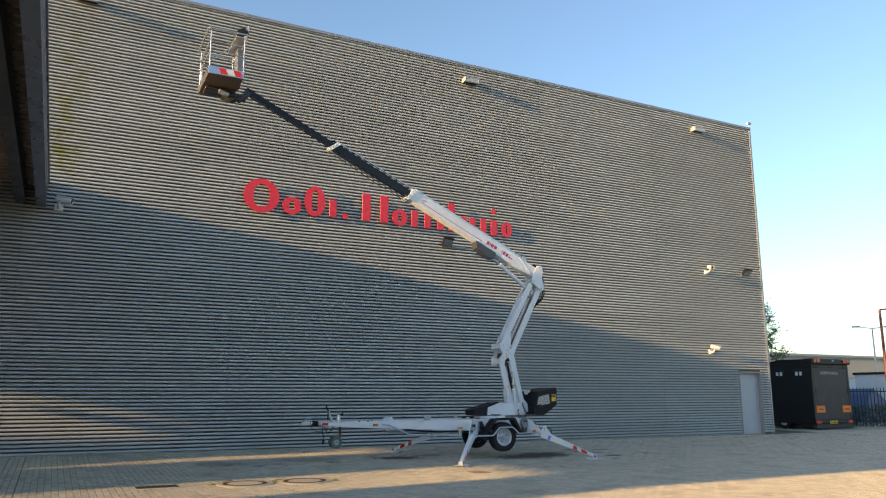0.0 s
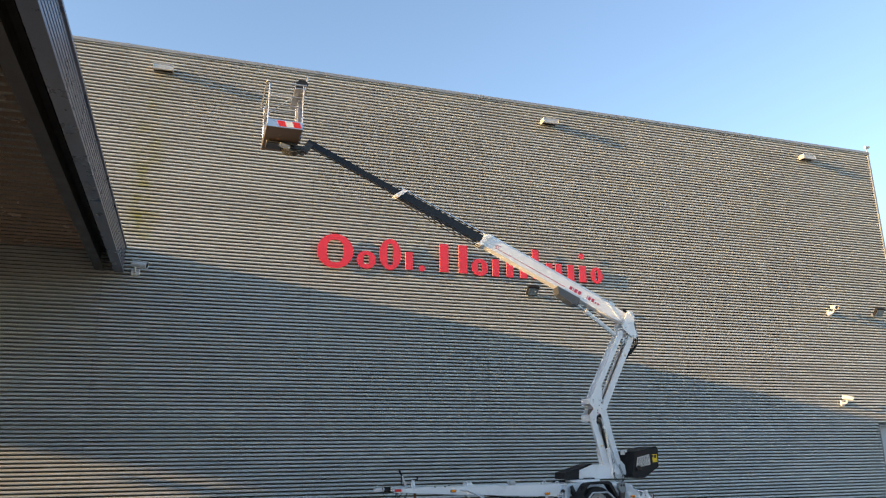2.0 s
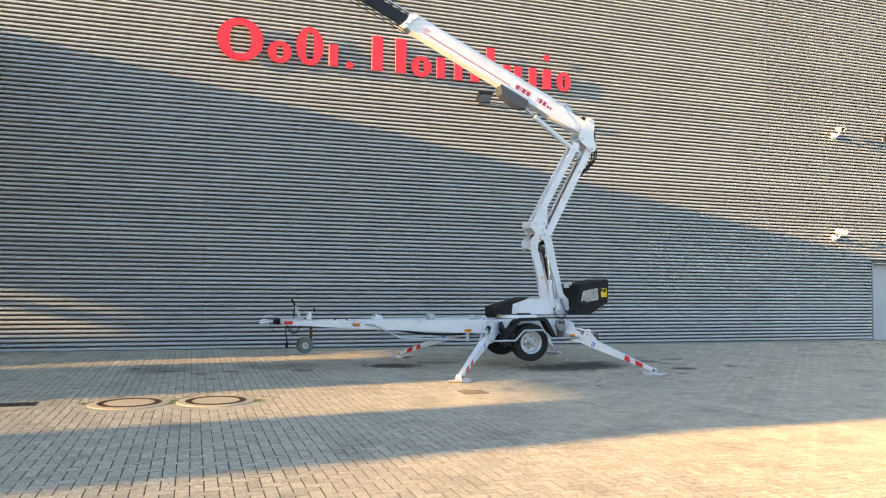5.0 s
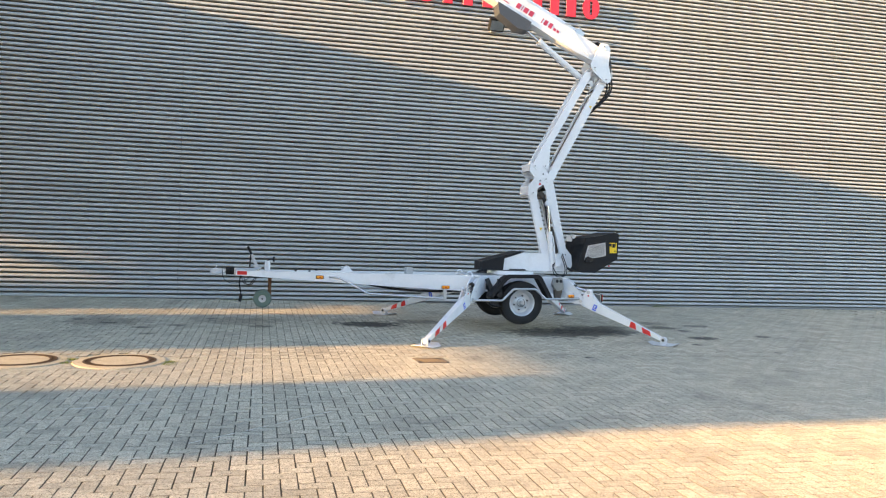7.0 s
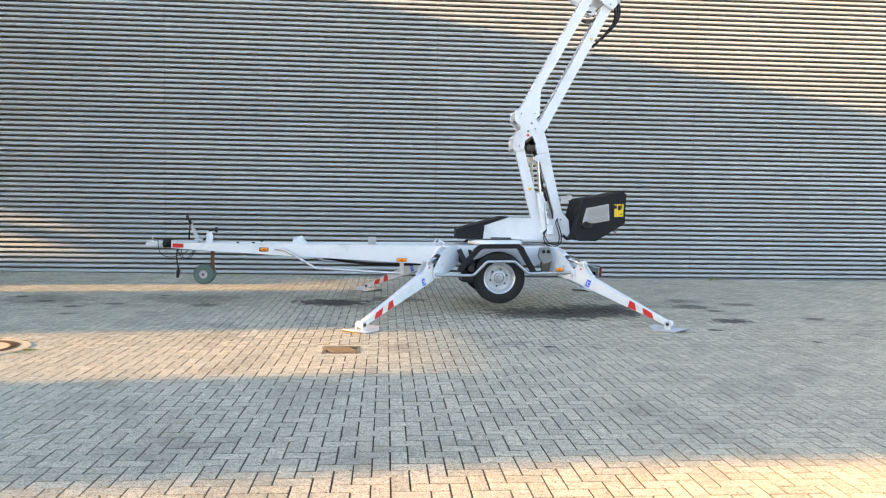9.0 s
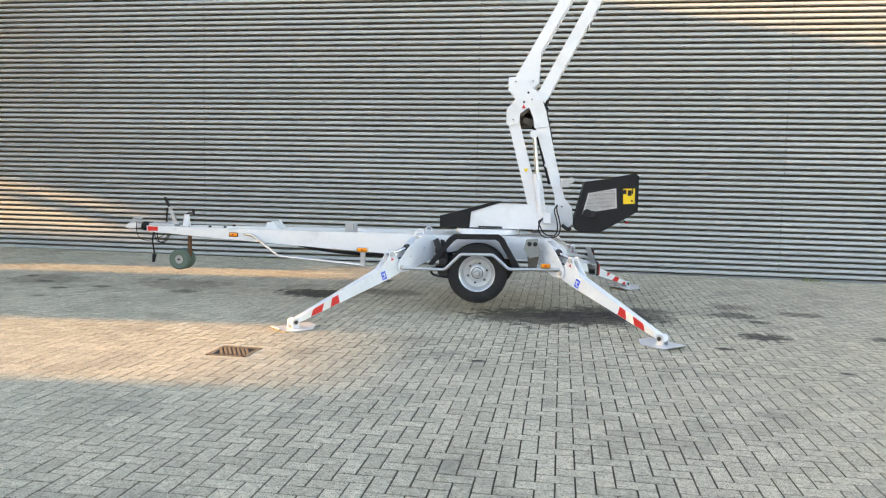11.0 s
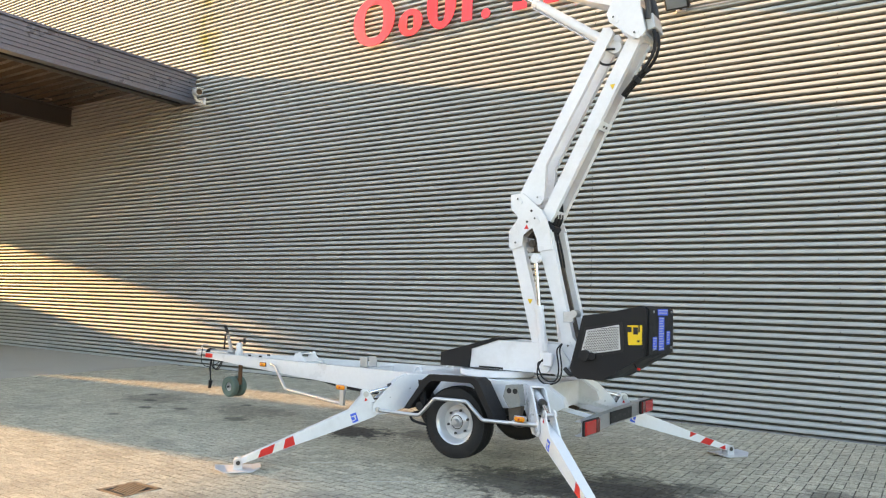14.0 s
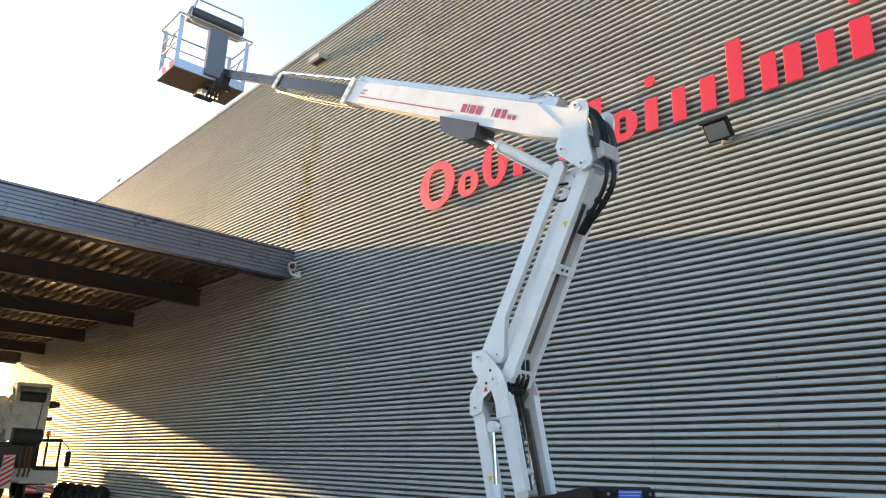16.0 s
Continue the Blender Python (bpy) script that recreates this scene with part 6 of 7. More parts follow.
infill(7.24, -6.57, 0.181, 0.181, 6.96, -6.85, 7.52, -6.29)
infill(1.42, -6.25, 0.321, 0.151, 1.00, -6.50, 1.84, -6.00)
COVERS = [(7.24, -6.57, 0.19, 0.19), (1.42, -6.25, 0.33, 0.16)]
grate(7.24, -6.57, 0.36, 0.36, True, "square cast iron drain grate with slanted bars")
grate(1.42, -6.25, 0.64, 0.30, False, "oblong dark iron drain grate in the paving", DARKSTEEL)
ROUND = [(2.79, -6.46, 0.48), (3.80, -6.53, 0.48)]
for x, y, r in ROUND:
    solo("manhole_surround", rod(B(), (x, y, rise(x, y) - 0.03), (x, y, rise(x, y) - 0.0012), r + 0.14, 40), PAVER, "sandy bedding round a manhole", "paving", kind="structure", smooth=False)
    z = rise(x, y) - 0.004
    t = thing("manhole_cover", (x, y, z - 0.046), "round manhole with concrete ring and rusty iron rim", "manhole", "manhole covers in the paving")
    bm = B()
    lathe(bm, [(0.372, -0.046), (0.372, 0.016), (r - 0.018, 0.014), (r - 0.006, 0.009), (r + 0.004, -0.046)], (x, y, z), "z", 56)
    part("concrete_ring", bm, RINGSTONE, t, smooth=False)
    bm = B()
    for r0, r1, h in ((0.296, 0.309, 0.019), (0.322, 0.334, 0.017), (0.346, 0.371, 0.019)):
        lathe(bm, [(r0, -0.03), (r0, h), (r1, h), (r1, -0.03)], (x, y, z), "z", 48)
    rim = part("iron_rim", bm, RUSTDARK, t, "rusty grooved iron rim", smooth=False)
    part("rim_bed", lathe(B(), [(0.29, 0.004), (0.375, 0.004), (0.375, -0.03)], (x, y, z), "z", 48), HOSE, rim, smooth=False)
    for k in range(40):
        a = k * math.tau / 40
        part("rim_tooth", box(B(), (x + 0.328 * math.cos(a), y + 0.328 * math.sin(a), z + 0.014), (0.036, 0.012, 0.010), Matrix.Rotation(a, 4, "Z")), RUSTDARK, t)
    bm = B()
    lathe(bm, [(0.0, 0.018), (0.285, 0.017), (0.292, 0.010), (0.294, -0.03)], (x, y, z), "z", 48)
    part("lid", bm, RINGSTONE, t, "concrete filled lid", smooth=False)

def tuft(x, y, n, h, spread, seed, material=WEED):
    """Weed blades growing out of the joints."""
    rnd = random.Random(seed)
    verts, faces = [], []
    for _ in range(n):
        a, b = rnd.gauss(x, spread), rnd.gauss(y, spread * 0.6)
        z, t, l = rise(a, b) - 0.005, rnd.uniform(0, math.tau), h * rnd.uniform(0.4, 1.2)
        dx, dy, w = math.cos(t), math.sin(t), 0.006
        k = len(verts)
        lean = rnd.uniform(0.1, 0.9)
        verts += [(a - dy * w, b + dx * w, z), (a + dy * w, b - dx * w, z), (a + dx * l * lean * 0.5, b + dy * l * lean * 0.5, z + l * 0.6), (a + dx * l * lean, b + dy * l * lean, z + l * (1 - 0.3 * lean))]
        faces += [(k, k + 1, k + 2), (k + 1, k + 3, k + 2)]
    me = bpy.data.meshes.new("weed_tuft")
    me.from_pydata([(p[0] - x, p[1] - y, p[2] - rise(x, y)) for p in verts], [], faces)
    me.materials.append(material)
    ob = new("weed_tuft", me)
    ob.location = (x, y, rise(x, y))
    return tagged(ob, "yellow-green weeds in the paving joints", "weed", "weeds in the joints", "stuff")


for i, (x, y, n, h, s) in enumerate(((2.28, -6.40, 50, 0.045, 0.04), (2.26, -6.60, 60, 0.02, 0.10), (3.29, -6.42, 110, 0.030, 0.04), (3.28, -6.60, 90, 0.026, 0.05), (4.31, -6.60, 150, 0.028, 0.035), (4.29, -6.72, 80, 0.022, 0.05), (2.9, -6.97, 60, 0.018, 0.16), (3.8, -7.04, 60, 0.018, 0.18), (3.7, -6.0, 60, 0.018, 0.22), (4.52, -6.40, 50, 0.018, 0.15),
                                     (13.9, -0.14, 40, 0.07, 0.10), (4.9, -0.12, 50, 0.06, 0.2), (0.6, -0.15, 50, 0.06, 0.3), (22.3, -0.2, 60, 0.07, 0.3), (23.4, -0.3, 60, 0.08, 0.2), (16.2, -0.12, 30, 0.06, 0.15))):
    tuft(x, y, n, h, s, 40 + i)

rnd = random.Random(9)
verts, faces = [], []
for _ in range(260):
    x, y = rnd.uniform(18, 26), rnd.gauss(-1.6, 1.3)
    if y > -0.1:
        y = -0.12
    a, l, w, z = rnd.uniform(0, math.tau), rnd.uniform(0.02, 0.05), rnd.uniform(0.012, 0.03), rise(x, y) + 0.006
    c, s = math.cos(a), math.sin(a)
    k = len(verts)
    verts += [(x - c * l, y - s * l, z), (x + s * w, y - c * w, z + 0.012), (x + c * l, y + s * l, z + 0.004), (x - s * w, y + c * w, z + 0.010)]
    faces.append((k, k + 1, k + 2, k + 3))
me = bpy.data.meshes.new("fallen_leaves")
me.from_pydata(verts, [], faces)
me.materials.append(DEADLEAF)
tagged(new("fallen_leaves", me), "dry brown leaves scattered on the paving", "leaves", kind="stuff")

# ---------------------------------------------------------------- horse truck beyond the corner
TX0, TX1, TY0, TY1, TZ = 27.40, 29.82, 1.20, 7.9, 2.90
GZ = rise(28, 2)
truck = thing("horse_truck", ((TX0 + TX1) / 2, (TY0 + TY1) / 2, GZ), "anthracite horse truck with closed rear ramp parked beside the hall", "truck")
bm = B()
a = [(TY0, 0.42), (TY0, TZ), (TY0 + 1.5, TZ + 0.02), (TY0 + 2.6, TZ - 0.22), (TY1 - 1.8, TZ - 0.22), (TY1 - 0.3, 1.9), (TY1, 1.2), (TY1, 0.42)]
va = [bm.verts.new((TX0, y, z)) for y, z in a]
vb = [bm.verts.new((TX1, y, z)) for y, z in a]
bm.faces.new(va)
bm.faces.new(vb[::-1])
for i in range(len(a)):
    bm.faces.new((va[i], vb[i], vb[(i + 1) % len(a)], va[(i + 1) % len(a)]))
soften(bm, va + vb, 0.03)
body = part("truck_body", bm, TRUCK, truck)
YR = TY0 - 0.012
bm = B()
for lo, hi in (((TX0 + 0.05, 0.55), (TX0 + 0.13, 2.62)), ((TX1 - 0.13, 0.55), (TX1 - 0.05, 2.62)), ((TX0 + 0.05, 2.56), (TX1 - 0.05, 2.64)), ((TX0 + 0.05, 0.46), (TX1 - 0.05, 0.56))):
    span(bm, (lo[0], YR - 0.02, lo[1]), (hi[0], YR + 0.02, hi[1]))
part("ramp_frame", bm, TRUCKR, body, "grey ramp frame", smooth=False)
ramp = part("rear_ramp", span(B(), (TX0 + 0.14, YR - 0.01, 0.57), (TX1 - 0.14, YR + 0.02, 2.55), 0.01), TRUCKR, truck, "dusty grey rear ramp")
part("roof_overhang", span(B(), (TX0 - 0.02, TY0 - 0.12, 2.70), (TX1 + 0.02, TY0 + 0.3, TZ + 0.02), 0.02), TRUCK, body)
for x0, x1, material in ((TX0 + 0.08, TX0 + 0.26, REDLENS), (TX0 + 0.28, TX0 + 0.50, REDLENS), (TX1 - 0.26, TX1 - 0.08, REDLENS), (TX1 - 0.50, TX1 - 0.28, REDLENS)):
    part("marker_light", span(B(), (x0, TY0 - 0.15, 2.76), (x1, TY0 - 0.115, 2.90), 0.01), material, body)
part("camera_eye", box(B(), ((TX0 + TX1) / 2 + 0.1, TY0 - 0.13, 2.84), (0.12, 0.05, 0.06), None, 0.01), CAMWHITE, body)
for x in (TX0 + 0.42, TX1 - 0.36):
    p = part("reflector_board", span(B(), (x - 0.27, YR - 0.030, 0.84), (x + 0.27, YR - 0.012, 1.10)), ORANGE, ramp, "orange reflector board")
    part("board_field", span(B(), (x - 0.22, YR - 0.034, 0.87), (x + 0.24, YR - 0.030, 1.07)), BOARD, p)
    part("board_bar", span(B(), (x - 0.16, YR - 0.037, 0.94), (x + 0.16, YR - 0.034, 0.99)), IRON, p)
p = part("number_plate", span(B(), (TX0 + 0.88, YR - 0.06, 0.42), (TX0 + 1.36, YR - 0.04, 0.53)), YELLOW, body, "yellow number plate")
for k in range(5):
    part("plate_bar", span(B(), (TX0 + 0.93 + 0.085 * k, YR - 0.063, 0.445), (TX0 + 0.98 + 0.085 * k, YR - 0.06, 0.505)), HOSE, p)
for x in (TX0 + 0.22, TX1 - 0.22):
    part("tail_light", span(B(), (x - 0.16, YR - 0.05, 0.42), (x + 0.16, YR - 0.02, 0.54), 0.01), REDLENS, body)
part("bumper", span(B(), (TX0 + 0.05, YR - 0.04, 0.24), (TX1 - 0.05, YR + 0.1, 0.40), 0.02), TRUCKR, body)
for x in (TX0 + 0.20, TX1 - 0.20):
    part("ramp_handle", rod(B(), (x, YR - 0.035, 1.55), (x, YR - 0.035, 1.75), 0.015), HOSE, ramp)
for x in (TX0 + 0.30, (TX0 + TX1) / 2, TX1 - 0.30):
    part("ramp_clasp", box(B(), (x, YR - 0.03, 2.58), (0.22, 0.04, 0.05), None, 0.008), HOSE, ramp)
text = bpy.data.curves.new("lettering", "FONT")
text.body, text.size, text.align_x, text.extrude = "SPORTHORSES", 0.17, "CENTER", 0.002
tmp = bpy.data.objects.new("lettering", text)
scene.collection.objects.link(tmp)
me = bpy.data.meshes.new_from_object(tmp)
bpy.data.objects.remove(tmp)
me.materials.append(GRAYBAR)
lett = new("lettering", me)
lett.parent = ramp
lett.matrix_local = Matrix.Translation(Vector(((TX0 + TX1) / 2 - 0.05, YR - 0.014, 2.28)) - ORIGIN[truck]) @ Matrix.Rotation(radians(90), 4, "X")
tagged(lett, "pale lettering on the ramp")
for y in (TY0 + 0.52, TY0 + 1.47):
    w = part("side_window", box(B(), (TX0 - 0.01, y, 2.32), (0.03, 0.40, 0.28), None, 0.02), GLASSDARK, body, "dark side window")
    part("window_frame", box(B(), (TX0 - 0.005, y, 2.32), (0.02, 0.46, 0.34), None, 0.02), HOSE, w)
    for d in (-0.09, 0.10):
        part("window_pane", box(B(), (TX0 - 0.027, y + d, 2.32), (0.006, 0.12, 0.15)), CAMWHITE, w)
for y in (TY0 + 1.45, TY1 - 1.0):
    for x, s in ((TX0 + 0.10, -1), (TX1 - 0.10, 1)):
        c = (x, y, GZ + 0.34)
        bm = B()
        lathe(bm, [(0.20, -0.10), (0.31, -0.11), (0.34, -0.08), (0.34, 0.08), (0.31, 0.11), (0.20, 0.10)], c, "x", 32)
        tyre = part("road_wheel", bm, RUBBER, truck)
        bm = B()
        lathe(bm, [(0.20, s * 0.10), (0.17, s * 0.05), (0.08, s * 0.06), (0.05, s * 0.09), (0.0, s * 0.09)], c, "x", 24)
        part("rim", bm, RIM, tyre)
part("underframe", span(B(), (TX0 + 0.3, TY0 + 0.2, 0.28), (TX1 - 0.3, TY1 - 0.2, 0.43)), DARKSTEEL, truck)
part("roof_rail", pipe(B(), [(TX0 + 0.1, TY0 + 1.7, TZ - 0.05), (TX0 + 0.1, TY0 + 1.9, TZ + 0.05), (TX0 + 0.1, TY1 - 2.2, TZ + 0.05)], 0.02), ZINC, body)

# the body hangs low over its wheels
for ob in truck.children_recursive:
    if not ob.name.startswith(("road_wheel", "rim", "lettering")):
        for v in ob.data.vertices:
            z = v.co.z + GZ
            if z < 2.35:
                v.co.z = 2.35 - (2.35 - z) * 1.07 - GZ

# ---------------------------------------------------------------- fence, hedge, distance
fence = thing("yard_fence", (33.0, 1.0, rise(33, 1)), "black steel bar fence along the yard", "fence")
FX0, FY0, FX1, FY1 = 30.3, 2.0, 38.3, -3.2
fd = Vector((FX1 - FX0, FY1 - FY0, 0)).normalized()
FL = 9.5


def fence_piece(name, me, s, parent=fence):
    p = Vector((FX0, FY0, 0.04)) + fd * s
    ob = new(name, me)
    ob.parent = parent
    ob.location = p - ORIGIN[parent]
    return ob


bm = B()
span(bm, (-0.035, -0.035, 0), (0.035, 0.035, 1.80), 0.005)
tmp_ob = finish("post", bm, FENCE)
post_me = tmp_ob.data
bpy.data.objects.remove(tmp_ob)
bm = B()
span(bm, (-0.012, -0.012, 0.08), (0.012, 0.012, 1.68))
rod(bm, (0, 0, 1.68), (0, 0, 1.76), 0.013, 6, 0.0)
tmp_ob = finish("slat", bm, FENCE)
bar_me = tmp_ob.data
bpy.data.objects.remove(tmp_ob)
k = 0
while 0.14 * k < FL:
    if k % 17 == 0:
        fence_piece("post", post_me, 0.14 * k)
    else:
        fence_piece("slat", bar_me, 0.14 * k)
    k += 1
for z in (0.30, 1.55):
    part("fence_rail", beam(B(), Vector((FX0, FY0, z + 0.04)), Vector((FX0, FY0, z + 0.04)) + fd * FL, 0.05, 0.03), FENCE, fence)
gate = Vector((FX0, FY0, 0.04)) + fd * 3.7
t = thing("gate_post", gate + Vector((0, -0.1, 0)), "tall black gate post with toothed top", "post")
bm = B()
rod(bm, gate + Vector((0, -0.1, 0)), gate + Vector((0, -0.1, 2.5)), 0.05)
for k in range(7):
    box(bm, gate + Vector((0.06, -0.1, 1.75 + 0.11 * k)), (0.10, 0.03, 0.05))
part("post_tube", bm, FENCE, t)
solo("yellow_sign", box(B(), gate + Vector((0.55, -0.12, 1.90)), (0.42, 0.02, 0.22), Matrix.Rotation(-0.57, 4, "Z")), YELLOW, "small yellow sign on the fence", "sign")

def leaves(name, n, place, size, material, label, category, kind="stuff", seed=3, parent=None):
    """Many small leaf quads about points that place(rnd) returns."""
    rnd = random.Random(seed)
    verts, faces = [], []
    for _ in range(n):
        c = Vector(place(rnd))
        u = Vector((rnd.gauss(0, 1), rnd.gauss(0, 1), rnd.gauss(0, 1))).normalized()
        v = u.orthogonal().normalized()
        l = size * rnd.uniform(0.6, 1.4)
        k = len(verts)
        verts += [c - u * l, c + v * l * 0.5, c + u * l, c - v * l * 0.5]
        faces.append((k, k + 1, k + 2, k + 3))
    me = bpy.data.meshes.new(name)
    o = ORIGIN[parent] if parent else Vector((0, 0, 0))
    me.from_pydata([tuple(p - o) for p in verts], [], faces)
    me.materials.append(material)
    ob = new(name, me)
    if parent:
        ob.parent = parent
    else:
        tagged(ob, label, category, kind=kind)
    return ob


side = Vector((-fd.y, fd.x, 0))


def hedge_place(r):
    p = Vector((FX0, FY0, 0)) + fd * r.uniform(-0.2, FL) + side * (0.55 + r.uniform(-0.3, 0.3)) + Vector((0, 0, 0.03 + (r.random() ** 0.8) * (0.95 + 0.06 * math.sin(r.random() * 40))))
    return p


leaves("hedge", 9000, hedge_place, 0.055, LEAF, "clipped dark green hedge behind the fence", "hedge")


def grass_place(r):
    p = Vector((FX0, FY0, 0)) + fd * r.uniform(-0.8, FL) + side * r.gauss(-0.15, 0.12)
    return p + Vector((0, 0, 0.03 + 0.10 * r.random() ** 2))


leaves("grass_verge", 2500, grass_place, 0.035, WEED, "rough grass at the fence foot", "grass", seed=5)
solo("kerb", beam(B(), Vector((FX0 - 0.3, FY0 - 0.35, 0.05)), Vector((FX0, FY0 - 0.45, 0.05)) + fd * FL, 0.14, 0.12), CONCRETE, "grey concrete kerb below the fence", "kerb", kind="structure")

tree = thing("tree", (39.0, 13.0, 0.04), "slender green tree behind the hall corner", "tree")
bm = B()
pipe(bm, [(39.0, 13.0, 0.0), (39.05, 13.0, 1.6), (38.95, 13.05, 3.2), (39.0, 13.0, 6.2)], 0.07)
part("trunk", bm, BARK, tree)
limbs = []
for k in range(16):
    z = 2.0 + 0.27 * k
    a = k * 2.4
    l = 1.5 - 0.07 * k
    e = Vector((39.0 + l * math.cos(a), 13.0 + l * math.sin(a), z + 0.6))
    limbs.append((Vector((39.0, 13.0, z)), e))
    part("limb", rod(B(), (39.0, 13.0, z), e, 0.03, 6, 0.008), BARK, tree)


def tree_place(r):
    p, e = limbs[r.randrange(16)]
    q = p.lerp(e, 0.35 + 0.75 * r.random())
    return q + Vector((r.gauss(0, 0.22), r.gauss(0, 0.22), r.gauss(0.1, 0.22)))


leaves("crown", 5200, tree_place, 0.075, TREELEAF, "", "", parent=tree, seed=6)

hall = thing("far_hall", (95.0, 50.0, 0.04), "long low beige industrial hall in the distance", "building")
part("wall", span(B(), (60.0, 42.0, 0.0), (125.0, 62.0, 6.1)), FARWALL, hall, smooth=False)
part("roof_trim", span(B(), (59.8, 41.8, 6.0), (125.2, 62.2, 6.3)), TRIM, hall, smooth=False)
for k in range(6):
    part("roller_door", span(B(), (64.0 + 9 * k, 41.9, 0.1), (68.0 + 9 * k, 42.05, 4.0)), FARWHITE, hall, smooth=False)
hall2 = thing("far_hall", (62.0, 22.0, 0.04), "pale grey low hall beyond the fence", "building")
part("wall", span(B(), (51.0, 19.0, 0.0), (57.0, 24.0, 2.7)), FARWHITE, hall2, smooth=False)
part("roof_trim", span(B(), (50.9, 18.9, 2.65), (57.1, 24.1, 2.8)), TRIM, hall2, smooth=False)
cont = thing("white_container", (41.0, 3.0, 0.04), "white box container with dark roof rim beyond the fence", "container")
part("container_body", span(B(), (38.4, 4.4, 0.03), (45.0, 6.8, 2.6), 0.03), FARWHITE, cont)
part("container_rim", span(B(), (38.35, 4.35, 2.5), (45.05, 6.85, 2.62)), HOSE, cont)
bm = B()
prism(bm, [(35.6, 0.05), (38.2, 0.05), (37.6, 1.1), (36.6, 1.75), (36.2, 1.5)], 4.6, 6.2, 0.1)
solo("tarpaulin", bm, TARP, "blue tarpaulin draped behind the yard fence", "tarpaulin")


def street_lamp(x, y, h, arms, material):
    t = thing("street_lamp", (x, y, 0.03), "tall thin street lamp beyond the yard", "street lamp")
    part("pole", rod(B(), (x, y, 0.03), (x, y, h), 0.075, 12, 0.045), material, t)
    for s in arms:
        part("arm", rod(B(), (x, y, h), (x + s * 0.8, y - s * 0.45, h + 0.12), 0.03), material, t)
        part("lamp_head", box(B(), (x + s * 0.95, y - s * 0.53, h + 0.12), (0.55, 0.22, 0.09), Matrix.Rotation(-0.5, 4, "Z"), 0.03), DARKSTEEL, t)
    return t


street_lamp(50.1, 13.1, 5.95, (-1, 1), POLE)
street_lamp(28.60, -1.25, 4.75, (1,), REDPOLE)

# ---------------------------------------------------------------- mobile crane and spare wheels under the canopy
crane = thing("mobile_crane", (-15.5, -2.3, rise(-12, -2)), "dirty white mobile crane with winch and striped boards under the canopy", "crane")
XR = -12.6
GR = rise(-12, -2)
bm = B()
span(bm, (XR - 1.1, -2.66, 2.16), (XR, -1.58, 3.25), 0.03)
prism(bm, [(XR - 1.1, 3.2), (XR - 0.02, 3.2), (XR - 0.05, 3.62), (XR - 0.5, 3.9), (XR - 1.05, 3.75)], -2.6, -1.62, 0.03)
upper = part("superstructure", bm, CRANE, crane)
bm = B()
for lo, hi in (((XR - 0.4, -2.60, 3.25), (XR + 0.02, -2.52, 3.93)), ((XR - 0.4, -1.66, 3.25), (XR + 0.02, -1.58, 3.93)), ((XR - 0.4, -2.60, 3.85), (XR + 0.02, -1.58, 3.95))):
    span(bm, lo, hi, 0.01)
part("gantry_frame", bm, CRANE, upper)
bm = B()
rod(bm, (XR + 0.03, -2.45, 3.52), (XR + 0.03, -1.75, 3.52), 0.16, 20)
part("upper_drum", bm, DARKSTEEL, upper)
bm = B()
lathe(bm, [(0.0, -0.42)] + [(0.24 + 0.018 * (i % 2), -0.42 + 0.84 * i / 28) for i in range(29)] + [(0.0, 0.42)], (XR + 0.06, -2.10, 2.30), "y", 24)
part("winch_drum", bm, DARKSTEEL, upper, "dark winch drum wound with cable")
part("cable", rod(B(), (XR + 0.10, -1.86, 2.5), (XR + 0.06, -1.78, 3.6), 0.014), HOSE, upper)
bm = B()
rod(bm, (XR - 0.1, -1.55, 3.32), (XR - 0.1, -1.38, 3.34), 0.11, 18)
rod(bm, (XR - 0.1, -1.40, 3.34), (XR - 0.1, -1.26, 3.35), 0.08, 18)
part("side_motor", bm, DARKSTEEL, upper)
part("side_pump", rod(B(), (XR - 0.1, -1.58, 2.88), (XR - 0.1, -1.42, 2.88), 0.07, 16), DARKSTEEL, upper)
bm = B()
for k in range(5):
    y0 = -2.72 - 0.06 * k
    pipe(bm, [(XR - 0.05, -2.6, 3.5 - 0.12 * k), (XR + 0.05, y0, 3.55 - 0.13 * k), (XR + 0.05, y0 - 0.08, 3.2 - 0.12 * k), (XR, -2.65, 2.9 - 0.1 * k)], 0.045)
part("hose_cluster", bm, CRANE, upper)
part("left_tank", span(B(), (XR - 2.0, -3.35, 2.3), (XR - 0.15, -2.72, 3.5), 0.08), CRANE, upper)
bm = B()
span(bm, (XR - 9.0, -3.6, 0.95), (XR - 0.1, -1.1, 1.35), 0.03)
carrier = part("carrier", bm, CRANE, crane)
part("engine_deck", span(B(), (XR - 4.5, -3.5, 1.35), (XR - 0.2, -1.75, 2.12), 0.04), DARKSTEEL, carrier)
bm = B()
span(bm, (XR - 1.6, -1.72, 1.30), (XR - 0.02, -0.98, 1.42), 0.02)
for y in (-1.70, -1.04):
    for x in (XR - 1.55, XR - 0.06):
        span(bm, (x - 0.03, y - 0.03, 1.4), (x + 0.03, y + 0.03, 2.22))
span(bm, (XR - 1.6, -1.74, 2.18), (XR - 0.02, -0.98, 2.26), 0.02)
cab = part("crane_cab", bm, HOSE, crane, "black framed crane cab")
part("cab_glass", span(B(), (XR - 1.56, -1.68, 1.42), (XR - 0.8, -1.45, 2.18)), GLASSDARK, cab)
part("cab_skirt", span(B(), (XR - 1.6, -2.05, 0.90), (XR - 0.02, -0.95, 1.30), 0.02), CRANE, cab)
bm = B()
